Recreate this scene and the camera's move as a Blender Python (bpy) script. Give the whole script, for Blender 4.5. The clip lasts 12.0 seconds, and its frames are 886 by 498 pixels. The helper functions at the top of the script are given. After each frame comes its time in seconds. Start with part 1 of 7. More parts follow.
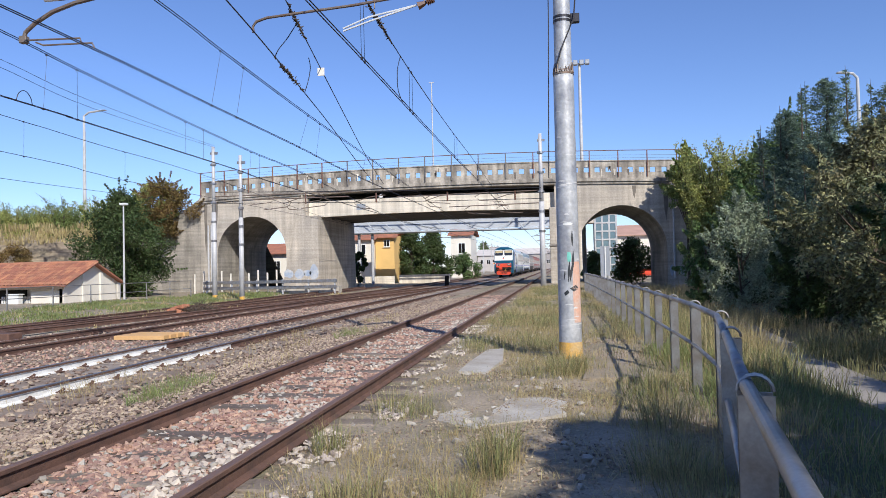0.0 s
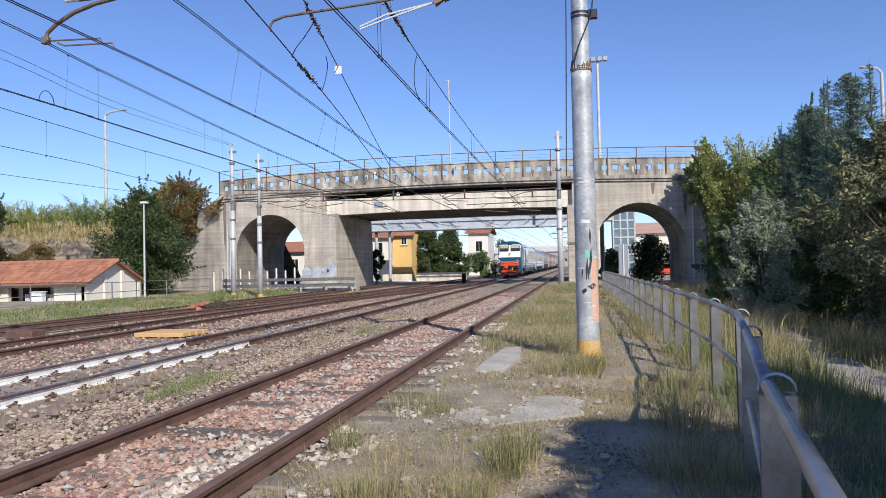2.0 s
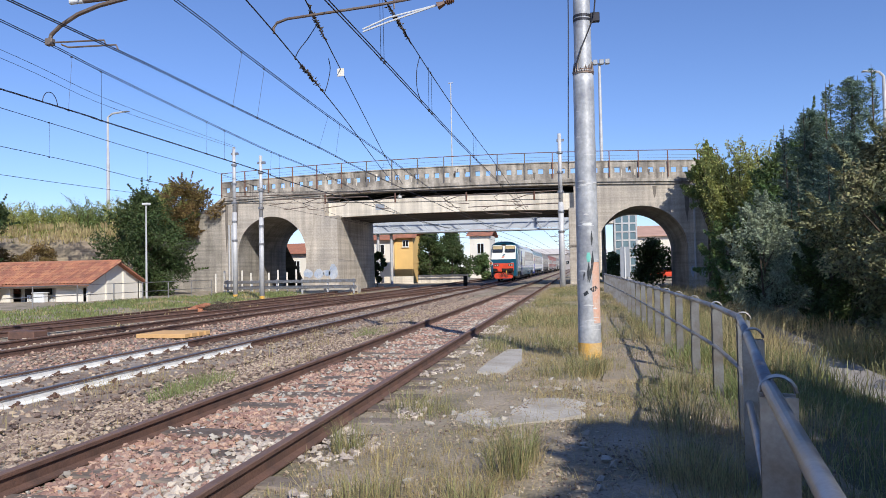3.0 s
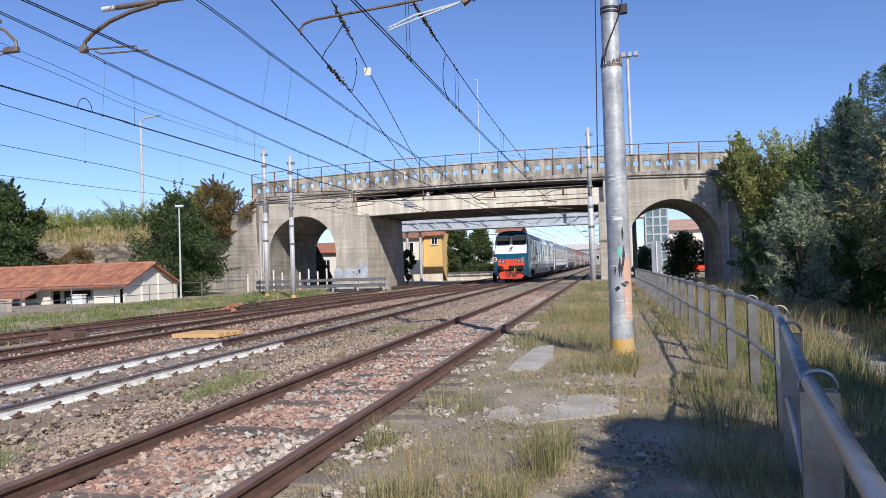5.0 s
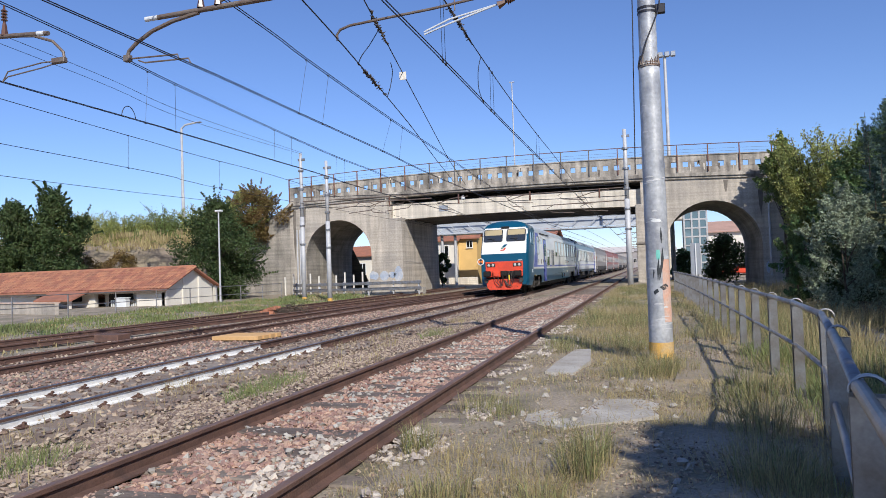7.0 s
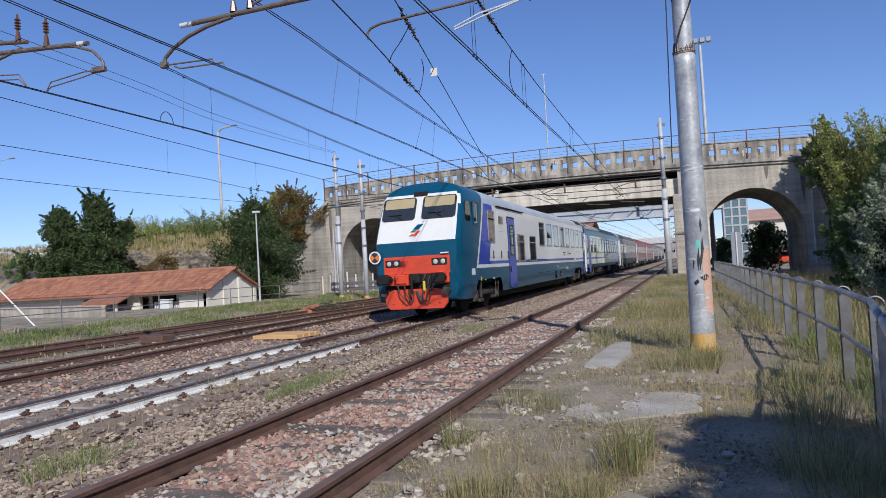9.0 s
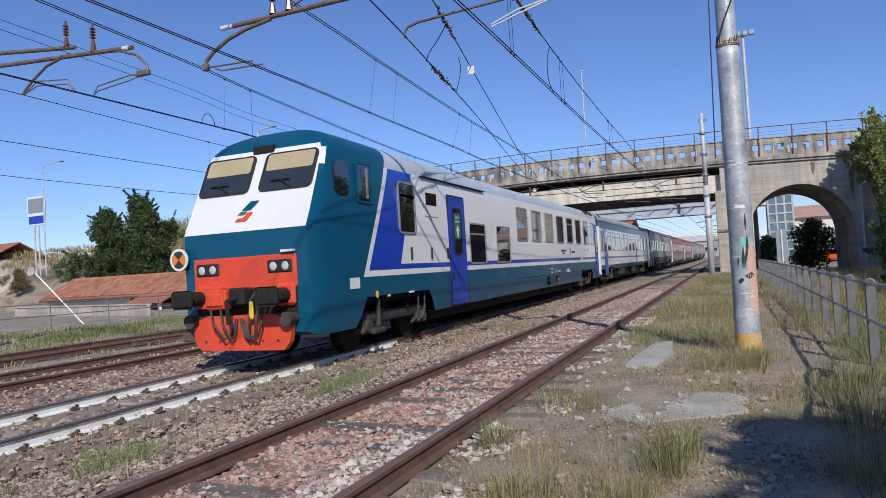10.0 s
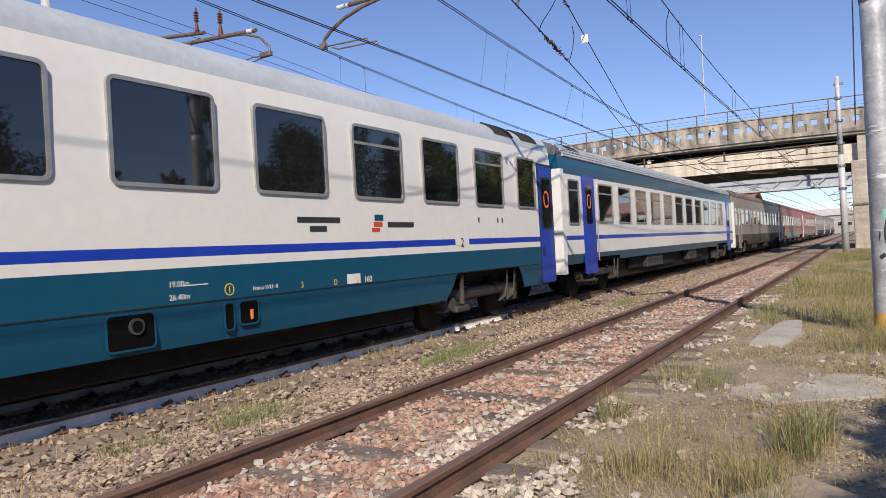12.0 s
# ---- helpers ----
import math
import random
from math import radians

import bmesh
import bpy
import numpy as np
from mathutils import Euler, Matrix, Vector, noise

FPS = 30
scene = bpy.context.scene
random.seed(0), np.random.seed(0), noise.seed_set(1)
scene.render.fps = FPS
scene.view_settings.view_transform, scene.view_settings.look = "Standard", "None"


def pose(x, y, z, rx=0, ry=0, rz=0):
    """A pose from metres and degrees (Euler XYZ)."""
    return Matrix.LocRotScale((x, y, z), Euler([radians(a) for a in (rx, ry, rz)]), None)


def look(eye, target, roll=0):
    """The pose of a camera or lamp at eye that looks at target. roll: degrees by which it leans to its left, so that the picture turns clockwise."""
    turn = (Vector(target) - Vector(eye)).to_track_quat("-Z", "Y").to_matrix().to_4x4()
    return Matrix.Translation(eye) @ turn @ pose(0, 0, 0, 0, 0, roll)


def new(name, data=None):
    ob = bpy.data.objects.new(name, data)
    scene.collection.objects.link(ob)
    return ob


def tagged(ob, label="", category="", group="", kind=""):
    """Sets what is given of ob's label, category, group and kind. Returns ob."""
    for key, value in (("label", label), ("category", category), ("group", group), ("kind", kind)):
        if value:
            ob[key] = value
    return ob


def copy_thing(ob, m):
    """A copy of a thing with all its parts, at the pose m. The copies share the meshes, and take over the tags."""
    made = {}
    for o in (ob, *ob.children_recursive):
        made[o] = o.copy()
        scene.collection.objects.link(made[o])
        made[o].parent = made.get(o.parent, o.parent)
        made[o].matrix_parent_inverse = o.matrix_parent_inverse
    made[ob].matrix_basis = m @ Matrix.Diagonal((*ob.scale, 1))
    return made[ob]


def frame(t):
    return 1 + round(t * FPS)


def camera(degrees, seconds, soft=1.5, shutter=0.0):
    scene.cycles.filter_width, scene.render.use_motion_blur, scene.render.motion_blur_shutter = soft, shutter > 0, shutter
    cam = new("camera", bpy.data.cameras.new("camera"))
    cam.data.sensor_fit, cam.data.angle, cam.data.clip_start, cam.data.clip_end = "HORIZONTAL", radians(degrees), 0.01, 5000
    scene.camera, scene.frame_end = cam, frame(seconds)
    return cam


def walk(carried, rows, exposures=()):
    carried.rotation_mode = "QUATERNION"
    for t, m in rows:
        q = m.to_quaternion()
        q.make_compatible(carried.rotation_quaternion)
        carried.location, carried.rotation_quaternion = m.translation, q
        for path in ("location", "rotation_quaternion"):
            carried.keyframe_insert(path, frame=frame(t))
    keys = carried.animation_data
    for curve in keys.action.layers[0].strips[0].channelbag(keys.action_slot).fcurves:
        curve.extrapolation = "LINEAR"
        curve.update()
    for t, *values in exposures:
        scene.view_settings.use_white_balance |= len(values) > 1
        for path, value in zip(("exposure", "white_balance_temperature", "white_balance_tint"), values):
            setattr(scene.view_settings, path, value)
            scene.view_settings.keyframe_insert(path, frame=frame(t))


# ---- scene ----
cam = camera(65.2, 12.0, 0.6)
PATH = [
    (0, (2.949, -0.6, 1.273), (2.62, 1.372, 1.327), -1.3),
    (0.5, (2.947, -0.591, 1.271), (2.615, 1.38, 1.33), -1.0),
    (1, (2.945, -0.59, 1.271), (2.592, 1.378, 1.31), -1.2),
    (1.5, (2.947, -0.595, 1.268), (2.584, 1.372, 1.308), -1.1),
    (2, (2.95, -0.583, 1.272), (2.572, 1.38, 1.321), -1.3),
    (2.5, (2.948, -0.598, 1.27), (2.584, 1.368, 1.325), -1.0),
    (3, (2.948, -0.602, 1.268), (2.566, 1.36, 1.324), -1.1),
    (5, (2.943, -0.595, 1.268), (2.479, 1.35, 1.318), -1.9),
    (5.5, (2.941, -0.604, 1.268), (2.47, 1.338, 1.341), -1.8),
    (6, (2.939, -0.587, 1.27), (2.425, 1.344, 1.35), -1.8),
    (6.5, (2.933, -0.6, 1.267), (2.413, 1.33, 1.335), -1.3),
    (7, (2.93, -0.602, 1.265), (2.369, 1.317, 1.328), -2.0),
    (9, (2.925, -0.596, 1.266), (2.267, 1.291, 1.321), -3.3),
    (9.5, (2.92, -0.604, 1.263), (2.233, 1.273, 1.312), -3.3),
    (10, (2.904, -0.574, 1.261), (2.146, 1.275, 1.319), -3.4),
    (10.5, (2.903, -0.602, 1.26), (2.064, 1.213, 1.32), -3.7),
    (11, (2.88, -0.62, 1.253), (1.973, 1.162, 1.301), -3.4),
    (11.5, (2.867, -0.616, 1.245), (1.9, 1.135, 1.265), -3.2),
    (12, (2.862, -0.628, 1.24), (1.822, 1.081, 1.243), -3.1),
]
walk(cam, [(t, look(eye, target, roll)) for t, eye, target, roll in PATH],
     exposures=[(0, 0.31, 6500, 10), (5, 0.25, 6500, 10), (7, 0.18, 6450, 10), (9, -0.11, 6250, 10), (10, -0.08, 6250, 10), (10.5, -0.04, 6350, 9), (11, 0.13, 6650, 9), (11.5, 0.18, 6900, 10), (12, 0.2, 7300, 13)])


# ---------------------------------------------------------------- light
SUN_AZ, SUN_EL = math.atan2(0.53, -0.85), radians(36)
world = bpy.data.worlds.new("sky")
scene.world = world
world.use_nodes = True
wn = world.node_tree
sky = wn.nodes.new("ShaderNodeTexSky")
sky.sky_type, sky.sun_disc = "NISHITA", False
sky.sun_elevation, sky.sun_rotation = SUN_EL, SUN_AZ
sky.air_density, sky.dust_density, sky.ozone_density, sky.altitude = 1.0, 0.05, 5.0, 200
deepen = wn.nodes.new("ShaderNodeMix")
deepen.data_type, deepen.blend_type = "RGBA", "MULTIPLY"
deepen.inputs[0].default_value, deepen.inputs[7].default_value = 1.0, (1.0, 1.03, 1.275, 1)
wn.links.new(sky.outputs[0], deepen.inputs[6])
wn.links.new(deepen.outputs[2], wn.nodes["Background"].inputs[0])
wn.nodes["Background"].inputs[1].default_value = 0.10
sun_data = bpy.data.lights.new("sun", "SUN")
sun_data.energy, sun_data.angle, sun_data.color = 4.35, radians(0.53), (1.0, 0.95, 0.86)
sun = new("sun", sun_data)
sun.matrix_basis = look((0.53 * 50, -0.85 * 50, 50 * math.tan(SUN_EL)), (0, 0, 0))


# ---------------------------------------------------------------- materials
def mat(name, color, rough=0.7, metal=0.0, vary=0.25, scale=3.0, fine=40.0, bump=0.3, tint=None, rand=0.0, island=0.0, spec=0.5, coat=0.0, streak=0.0, board=0.0):
    """A surface with two scales of variation: broad stains towards the tint and fine grain with relief."""
    m = bpy.data.materials.new(name)
    m.use_nodes = True
    nt = m.node_tree
    b = nt.nodes["Principled BSDF"]
    b.inputs["Roughness"].default_value, b.inputs["Metallic"].default_value = rough, metal
    b.inputs["Specular IOR Level"].default_value = spec
    b.inputs["Coat Weight"].default_value = coat
    geo = nt.nodes.new("ShaderNodeNewGeometry")
    tc = nt.nodes.new("ShaderNodeTexCoord")
    broad, grain = nt.nodes.new("ShaderNodeTexNoise"), nt.nodes.new("ShaderNodeTexNoise")
    broad.inputs["Scale"].default_value, broad.inputs["Detail"].default_value = scale, 5
    grain.inputs["Scale"].default_value, grain.inputs["Detail"].default_value = fine, 4
    for n in (broad, grain):
        nt.links.new(tc.outputs["Object"], n.inputs["Vector"])
    ramp = nt.nodes.new("ShaderNodeValToRGB")
    ramp.color_ramp.elements[0].position, ramp.color_ramp.elements[1].position = 0.35, 0.68
    nt.links.new(broad.outputs[0], ramp.inputs[0])
    t = tint or tuple(c * 0.55 for c in color)
    mix = nt.nodes.new("ShaderNodeMix")
    mix.data_type = "RGBA"
    mix.inputs[6].default_value, mix.inputs[7].default_value = (*color, 1), (*t, 1)
    mul = nt.nodes.new("ShaderNodeMath")
    mul.operation, mul.inputs[1].default_value = "MULTIPLY", min(1.0, vary * 2)
    nt.links.new(ramp.outputs[0], mul.inputs[0])
    nt.links.new(mul.outputs[0], mix.inputs[0])
    hsv = nt.nodes.new("ShaderNodeHueSaturation")
    nt.links.new(mix.outputs[2], hsv.inputs["Color"])
    val = nt.nodes.new("ShaderNodeMapRange")
    val.inputs[3].default_value, val.inputs[4].default_value = 1 - vary * 0.8, 1 + vary * 0.8
    nt.links.new(grain.outputs[0], val.inputs[0])
    last = val.outputs[0]
    for amount, stretch in ((streak, (2.6, 2.6, 0.16)), (board, (0.12, 0.12, 5.5))):
        if amount:      # rain runs down the face, shuttering boards run along it
            mp, sn, sr, sk = (nt.nodes.new("ShaderNode" + k) for k in ("Mapping", "TexNoise", "MapRange", "Math"))
            mp.inputs["Scale"].default_value = stretch
            sn.inputs["Scale"].default_value, sn.inputs["Detail"].default_value = 1.0, 6
            sr.inputs[1].default_value, sr.inputs[2].default_value = 0.3, 0.62
            sr.inputs[3].default_value, sr.inputs[4].default_value = 1 - amount, 1 + amount * 0.35
            sk.operation = "MULTIPLY"
            nt.links.new(tc.outputs["Object"], mp.inputs["Vector"])
            nt.links.new(mp.outputs[0], sn.inputs["Vector"])
            nt.links.new(sn.outputs[0], sr.inputs[0])
            nt.links.new(last, sk.inputs[0])
            nt.links.new(sr.outputs[0], sk.inputs[1])
            last = sk.outputs[0]
    for source, amount in ((("obj"), rand), (("isl"), island)):
        if amount:
            if source == "obj":
                out = nt.nodes.new("ShaderNodeObjectInfo").outputs["Random"]
            else:
                out = geo.outputs["Random Per Island"]
            r = nt.nodes.new("ShaderNodeMapRange")
            r.inputs[3].default_value, r.inputs[4].default_value = 1 - amount, 1 + amount
            nt.links.new(out, r.inputs[0])
            k = nt.nodes.new("ShaderNodeMath")
            k.operation = "MULTIPLY"
            nt.links.new(last, k.inputs[0])
            nt.links.new(r.outputs[0], k.inputs[1])
            last = k.outputs[0]
            h = nt.nodes.new("ShaderNodeMapRange")
            h.inputs[3].default_value, h.inputs[4].default_value = 0.5 - amount * 0.04, 0.5 + amount * 0.04
            nt.links.new(out, h.inputs[0])
            nt.links.new(h.outputs[0], hsv.inputs["Hue"])
    nt.links.new(last, hsv.inputs["Value"])
    nt.links.new(hsv.outputs[0], b.inputs["Base Color"])
    if bump:
        bp = nt.nodes.new("ShaderNodeBump")
        bp.inputs["Strength"].default_value, bp.inputs["Distance"].default_value = bump, 0.02
        nt.links.new(grain.outputs[0], bp.inputs["Height"])
        nt.links.new(bp.outputs[0], b.inputs["Normal"])
    return m


def leaf_mat(name, color, tint, rand=0.35):
    m = mat(name, color, 0.55, vary=0.3, scale=0.8, fine=6, bump=0, tint=tint, island=rand, spec=0.3)
    b = m.node_tree.nodes["Principled BSDF"]
    tr = m.node_tree.nodes.new("ShaderNodeBsdfTranslucent")
    ad = m.node_tree.nodes.new("ShaderNodeMixShader")
    ad.inputs[0].default_value = 0.3
    src = b.inputs["Base Color"].links[0].from_socket
    m.node_tree.links.new(src, tr.inputs[0])
    out = m.node_tree.nodes["Material Output"]
    m.node_tree.links.new(b.outputs[0], ad.inputs[1])
    m.node_tree.links.new(tr.outputs[0], ad.inputs[2])
    m.node_tree.links.new(ad.outputs[0], out.inputs[0])
    return m


def glass_mat(name, color, rough=0.03):
    m = mat(name, color, rough, vary=0.1, scale=0.7, fine=2, bump=0, spec=0.9, coat=0.6)
    m.node_tree.nodes["Principled BSDF"].inputs["Coat Roughness"].default_value = 0.02
    return m


M = dict(
    dirt=mat("dry_soil", (0.37, 0.305, 0.235), 0.95, vary=0.7, scale=1.3, fine=34, bump=1.0, tint=(0.19, 0.165, 0.105)),
    ballast=mat("ballast_bed", (0.20, 0.145, 0.11), 0.95, vary=0.5, scale=0.8, fine=18, bump=1.0, tint=(0.30, 0.25, 0.21)),
    stone=mat("ballast_stone", (0.37, 0.22, 0.17), 0.9, vary=0.35, scale=6, fine=60, bump=0.5, tint=(0.31, 0.235, 0.20), island=0.4),
    stone_grey=mat("grey_ballast_stone", (0.32, 0.245, 0.195), 0.9, vary=0.35, scale=6, fine=60, bump=0.5, tint=(0.25, 0.18, 0.135), island=0.55),
    pale_stone=mat("pale_crushed_stone", (0.47, 0.41, 0.355), 0.9, vary=0.3, scale=6, fine=60, bump=0.4, tint=(0.38, 0.31, 0.26), island=0.4),
    rust=mat("rusty_rail_steel", (0.15, 0.08, 0.058), 0.8, 0.0, vary=0.45, scale=5, fine=60, bump=0.4, tint=(0.085, 0.05, 0.04)),
    railtop=mat("worn_rail_head", (0.21, 0.13, 0.10), 0.62, 0.15, vary=0.3, scale=3, fine=50, bump=0.1),
    shine=mat("polished_rail_head", (0.30, 0.26, 0.24), 0.36, 0.8, vary=0.1, scale=3, fine=50, bump=0.05),
    railwhite=mat("white_painted_rail_web", (0.8, 0.8, 0.78), 0.7, vary=0.2, scale=4, fine=30, bump=0.2, tint=(0.5, 0.46, 0.42)),
    sleeper=mat("weathered_sleeper_wood", (0.125, 0.095, 0.078), 0.95, vary=0.45, scale=3, fine=25, bump=0.8, tint=(0.22, 0.18, 0.15), rand=0.25),
    sleeper_c=mat("concrete_sleeper", (0.33, 0.29, 0.25), 0.9, vary=0.3, scale=3, fine=40, bump=0.4, tint=(0.2, 0.14, 0.1), rand=0.15),
    concrete=mat("weathered_concrete", (0.53, 0.465, 0.385), 0.92, vary=0.40, scale=0.45, fine=9, bump=0.5, tint=(0.29, 0.265, 0.235), streak=0.24, board=0.2),
    concrete_pale=mat("pale_concrete_beam", (0.70, 0.635, 0.53), 0.9, vary=0.22, scale=0.6, fine=10, bump=0.3, tint=(0.42, 0.37, 0.31), streak=0.3, board=0.15),
    concrete_dark=mat("stained_parapet_concrete", (0.47, 0.42, 0.355), 0.95, vary=0.5, scale=0.8, fine=8, bump=0.5, tint=(0.18, 0.16, 0.14), streak=0.5),
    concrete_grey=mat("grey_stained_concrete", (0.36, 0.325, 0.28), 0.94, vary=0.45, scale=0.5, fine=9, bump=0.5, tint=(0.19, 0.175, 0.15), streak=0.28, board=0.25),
    bank=mat("grey_brown_rubble_bank", (0.235, 0.19, 0.15), 0.95, vary=0.5, scale=0.5, fine=5, bump=1.0, tint=(0.33, 0.27, 0.18), board=0.3),
    # shade below the bridge deck, put into the colour
    deck_shade=mat("shade_dark_soffit", (0.09, 0.08, 0.07), 0.95, vary=0.4, scale=0.8, fine=10, bump=0.3),
    stain=mat("rain_stain", (0.19, 0.165, 0.14), 0.95, vary=0.4, scale=1.5, fine=12, bump=0.3),
    clod=mat("dry_soil_crumb", (0.40, 0.33, 0.25), 0.95, vary=0.3, scale=6, fine=60, bump=0.4, tint=(0.27, 0.22, 0.16), island=0.35),
    turf=mat("dark_soil", (0.15, 0.125, 0.08), 0.95, vary=0.6, scale=1.5, fine=30, bump=1.0, tint=(0.09, 0.095, 0.045)),
    dust=mat("dusty_footway", (0.33, 0.275, 0.21), 0.95, vary=0.4, scale=1.1, fine=25, bump=0.6, tint=(0.22, 0.18, 0.13)),
    slab=mat("pale_concrete_slab", (0.47, 0.44, 0.395), 0.9, vary=0.4, scale=2.2, fine=30, bump=0.4, tint=(0.30, 0.26, 0.21)),
    asphalt=mat("grey_path", (0.34, 0.31, 0.28), 0.95, vary=0.3, scale=0.8, fine=40, bump=0.4),
    scrape=mat("pale_zinc_scrape", (0.62, 0.62, 0.62), 0.6, 0.1, vary=0.2, scale=6, fine=30, bump=0.1),
    zinc=mat("galvanised_steel", (0.52, 0.52, 0.52), 0.6, 0.12, vary=0.22, scale=2.5, fine=14, bump=0.15, tint=(0.3, 0.3, 0.32)),
    mastzinc=mat("blotchy_galvanised_mast", (0.50, 0.51, 0.52), 0.5, 0.25, vary=0.45, scale=3.2, fine=22, bump=0.2, tint=(0.24, 0.25, 0.28)),
    zinc_dull=mat("dull_galvanised_rail", (0.36, 0.36, 0.365), 0.38, 0.75, vary=0.3, scale=5, fine=60, bump=0.05, tint=(0.2, 0.15, 0.11)),
    rustrail=mat("rusty_railing_paint", (0.22, 0.10, 0.065), 0.8, 0.1, vary=0.35, scale=4, fine=40, bump=0.3, tint=(0.12, 0.08, 0.07), rand=0.2),
    greyrail=mat("grey_railing_paint", (0.17, 0.16, 0.16), 0.7, 0.2, vary=0.3, scale=4, fine=40, bump=0.2),
    wire=mat("dark_catenary_wire", (0.045, 0.045, 0.055), 0.55, 0.6, vary=0.2, scale=2, fine=30, bump=0),
    tube=mat("weathered_bracket_tube", (0.21, 0.175, 0.15), 0.6, 0.4, vary=0.35, scale=6, fine=40, bump=0.2, tint=(0.13, 0.07, 0.045)),
    insul=mat("brown_insulator", (0.13, 0.06, 0.035), 0.25, vary=0.2, scale=5, fine=20, bump=0),
    insul_w=mat("white_insulator", (0.66, 0.68, 0.70), 0.3, vary=0.15, scale=5, fine=20, bump=0),
    yellow=mat("worn_yellow_paint", (0.66, 0.36, 0.05), 0.75, vary=0.4, scale=5, fine=30, bump=0.3, tint=(0.42, 0.34, 0.22)),
    teal=mat("teal_train_paint", (0.003, 0.072, 0.140), 0.30, vary=0.14, scale=0.6, fine=6, bump=0.02, tint=(0.01, 0.085, 0.125), coat=0.1, spec=0.3),
    white=mat("white_train_paint", (0.74, 0.73, 0.70), 0.36, vary=0.08, scale=0.7, fine=7, bump=0.02, tint=(0.62, 0.60, 0.56), coat=0.3),
    blue=mat("blue_train_paint", (0.008, 0.048, 0.42), 0.33, vary=0.1, scale=0.8, fine=7, bump=0.02, coat=0.35),
    roof=mat("dusty_train_roof", (0.46, 0.51, 0.56), 0.5, vary=0.22, scale=0.7, fine=9, bump=0.05, tint=(0.30, 0.33, 0.36)),
    ribbed=mat("dirty_ribbed_roof", (0.13, 0.14, 0.15), 0.6, vary=0.3, scale=0.8, fine=9, bump=0.05),
    rib=mat("pale_roof_rib", (0.52, 0.56, 0.60), 0.5, vary=0.2, scale=0.8, fine=9, bump=0.05, tint=(0.34, 0.36, 0.39)),
    red=mat("red_orange_buffer_paint", (0.72, 0.075, 0.03), 0.42, vary=0.25, scale=3, fine=25, bump=0.05, tint=(0.42, 0.05, 0.03)),
    redcoach=mat("faded_red_coach_paint", (0.33, 0.085, 0.06), 0.45, vary=0.2, scale=0.8, fine=9, bump=0.02),
    greycoach=mat("grey_coach_paint", (0.27, 0.225, 0.20), 0.45, vary=0.2, scale=0.8, fine=9, bump=0.02),
    black=mat("sooty_undergear", (0.022, 0.02, 0.02), 0.8, 0.2, vary=0.4, scale=4, fine=25, bump=0.3, tint=(0.035, 0.03, 0.026), spec=0.2),
    void=mat("unlit_recess", (0.006, 0.006, 0.006), 0.9, vary=0.2, scale=4, fine=20, bump=0, spec=0.05),
    rubber=mat("black_rubber", (0.02, 0.02, 0.021), 0.6, vary=0.15, scale=5, fine=30, bump=0.05),
    undergrey=mat("dusty_bogie_steel", (0.085, 0.074, 0.066), 0.75, 0.3, vary=0.4, scale=5, fine=40, bump=0.3),
    alu=mat("aluminium_window_frame", (0.46, 0.45, 0.43), 0.42, 0.6, vary=0.2, scale=6, fine=40, bump=0.05),
    glass=glass_mat("dark_train_glass", (0.010, 0.011, 0.012)),
    blind=mat("cream_window_blind", (0.42, 0.335, 0.195), 0.8, vary=0.1, scale=3, fine=20, bump=0.1),
    windscreen=glass_mat("windscreen_glass", (0.03, 0.034, 0.04)),
    lamp=glass_mat("headlamp_glass", (0.55, 0.55, 0.5), 0.08),
    green=mat("green_sign", (0.03, 0.16, 0.08), 0.5, vary=0.1, scale=4, fine=20, bump=0),
    orange=mat("orange_pictogram", (0.75, 0.2, 0.03), 0.5, vary=0.1, scale=4, fine=20, bump=0),
    yellowsign=mat("yellow_marking", (0.75, 0.52, 0.05), 0.5, vary=0.1, scale=4, fine=20, bump=0),
    letter_w=mat("white_lettering", (0.72, 0.73, 0.72), 0.5, vary=0.1, scale=5, fine=20, bump=0),
    letter_d=mat("dark_lettering", (0.03, 0.035, 0.04), 0.5, vary=0.1, scale=5, fine=20, bump=0),
    rooftile=mat("terracotta_roof_tile", (0.40, 0.165, 0.095), 0.9, vary=0.4, scale=1.5, fine=12, bump=0.4, tint=(0.25, 0.12, 0.08), island=0.22),
    pinkroof=mat("pale_faded_roof_tile", (0.50, 0.31, 0.24), 0.9, vary=0.25, scale=0.6, fine=8, bump=0.3),
    plaster=mat("white_plaster", (0.72, 0.68, 0.60), 0.92, vary=0.15, scale=0.9, fine=14, bump=0.2, tint=(0.56, 0.51, 0.43)),
    plaster_y=mat("yellow_plaster", (0.72, 0.47, 0.18), 0.92, vary=0.12, scale=0.6, fine=14, bump=0.2),
    brick=mat("old_brick", (0.40, 0.26, 0.2), 0.95, vary=0.3, scale=3, fine=30, bump=0.5, tint=(0.5, 0.42, 0.36), rand=0.3),
    dark=mat("dark_opening", (0.03, 0.028, 0.026), 0.9, vary=0.2, scale=2, fine=10, bump=0),
    bark=mat("tree_bark", (0.10, 0.075, 0.055), 0.95, vary=0.3, scale=4, fine=30, bump=0.8),
    plank=mat("new_yellow_plank", (0.62, 0.38, 0.17), 0.75, vary=0.2, scale=2, fine=30, bump=0.2, tint=(0.5, 0.27, 0.1)),
    signgrey=mat("grey_sign_back", (0.36, 0.38, 0.41), 0.45, 0.4, vary=0.15, scale=2, fine=20, bump=0.05),
    # town walls and roofs share one pale colour with distance haze in it
    town=mat("hazy_town_wall", (0.50, 0.46, 0.44), 0.95, vary=0.2, scale=0.1, fine=1, bump=0, rand=0.2),
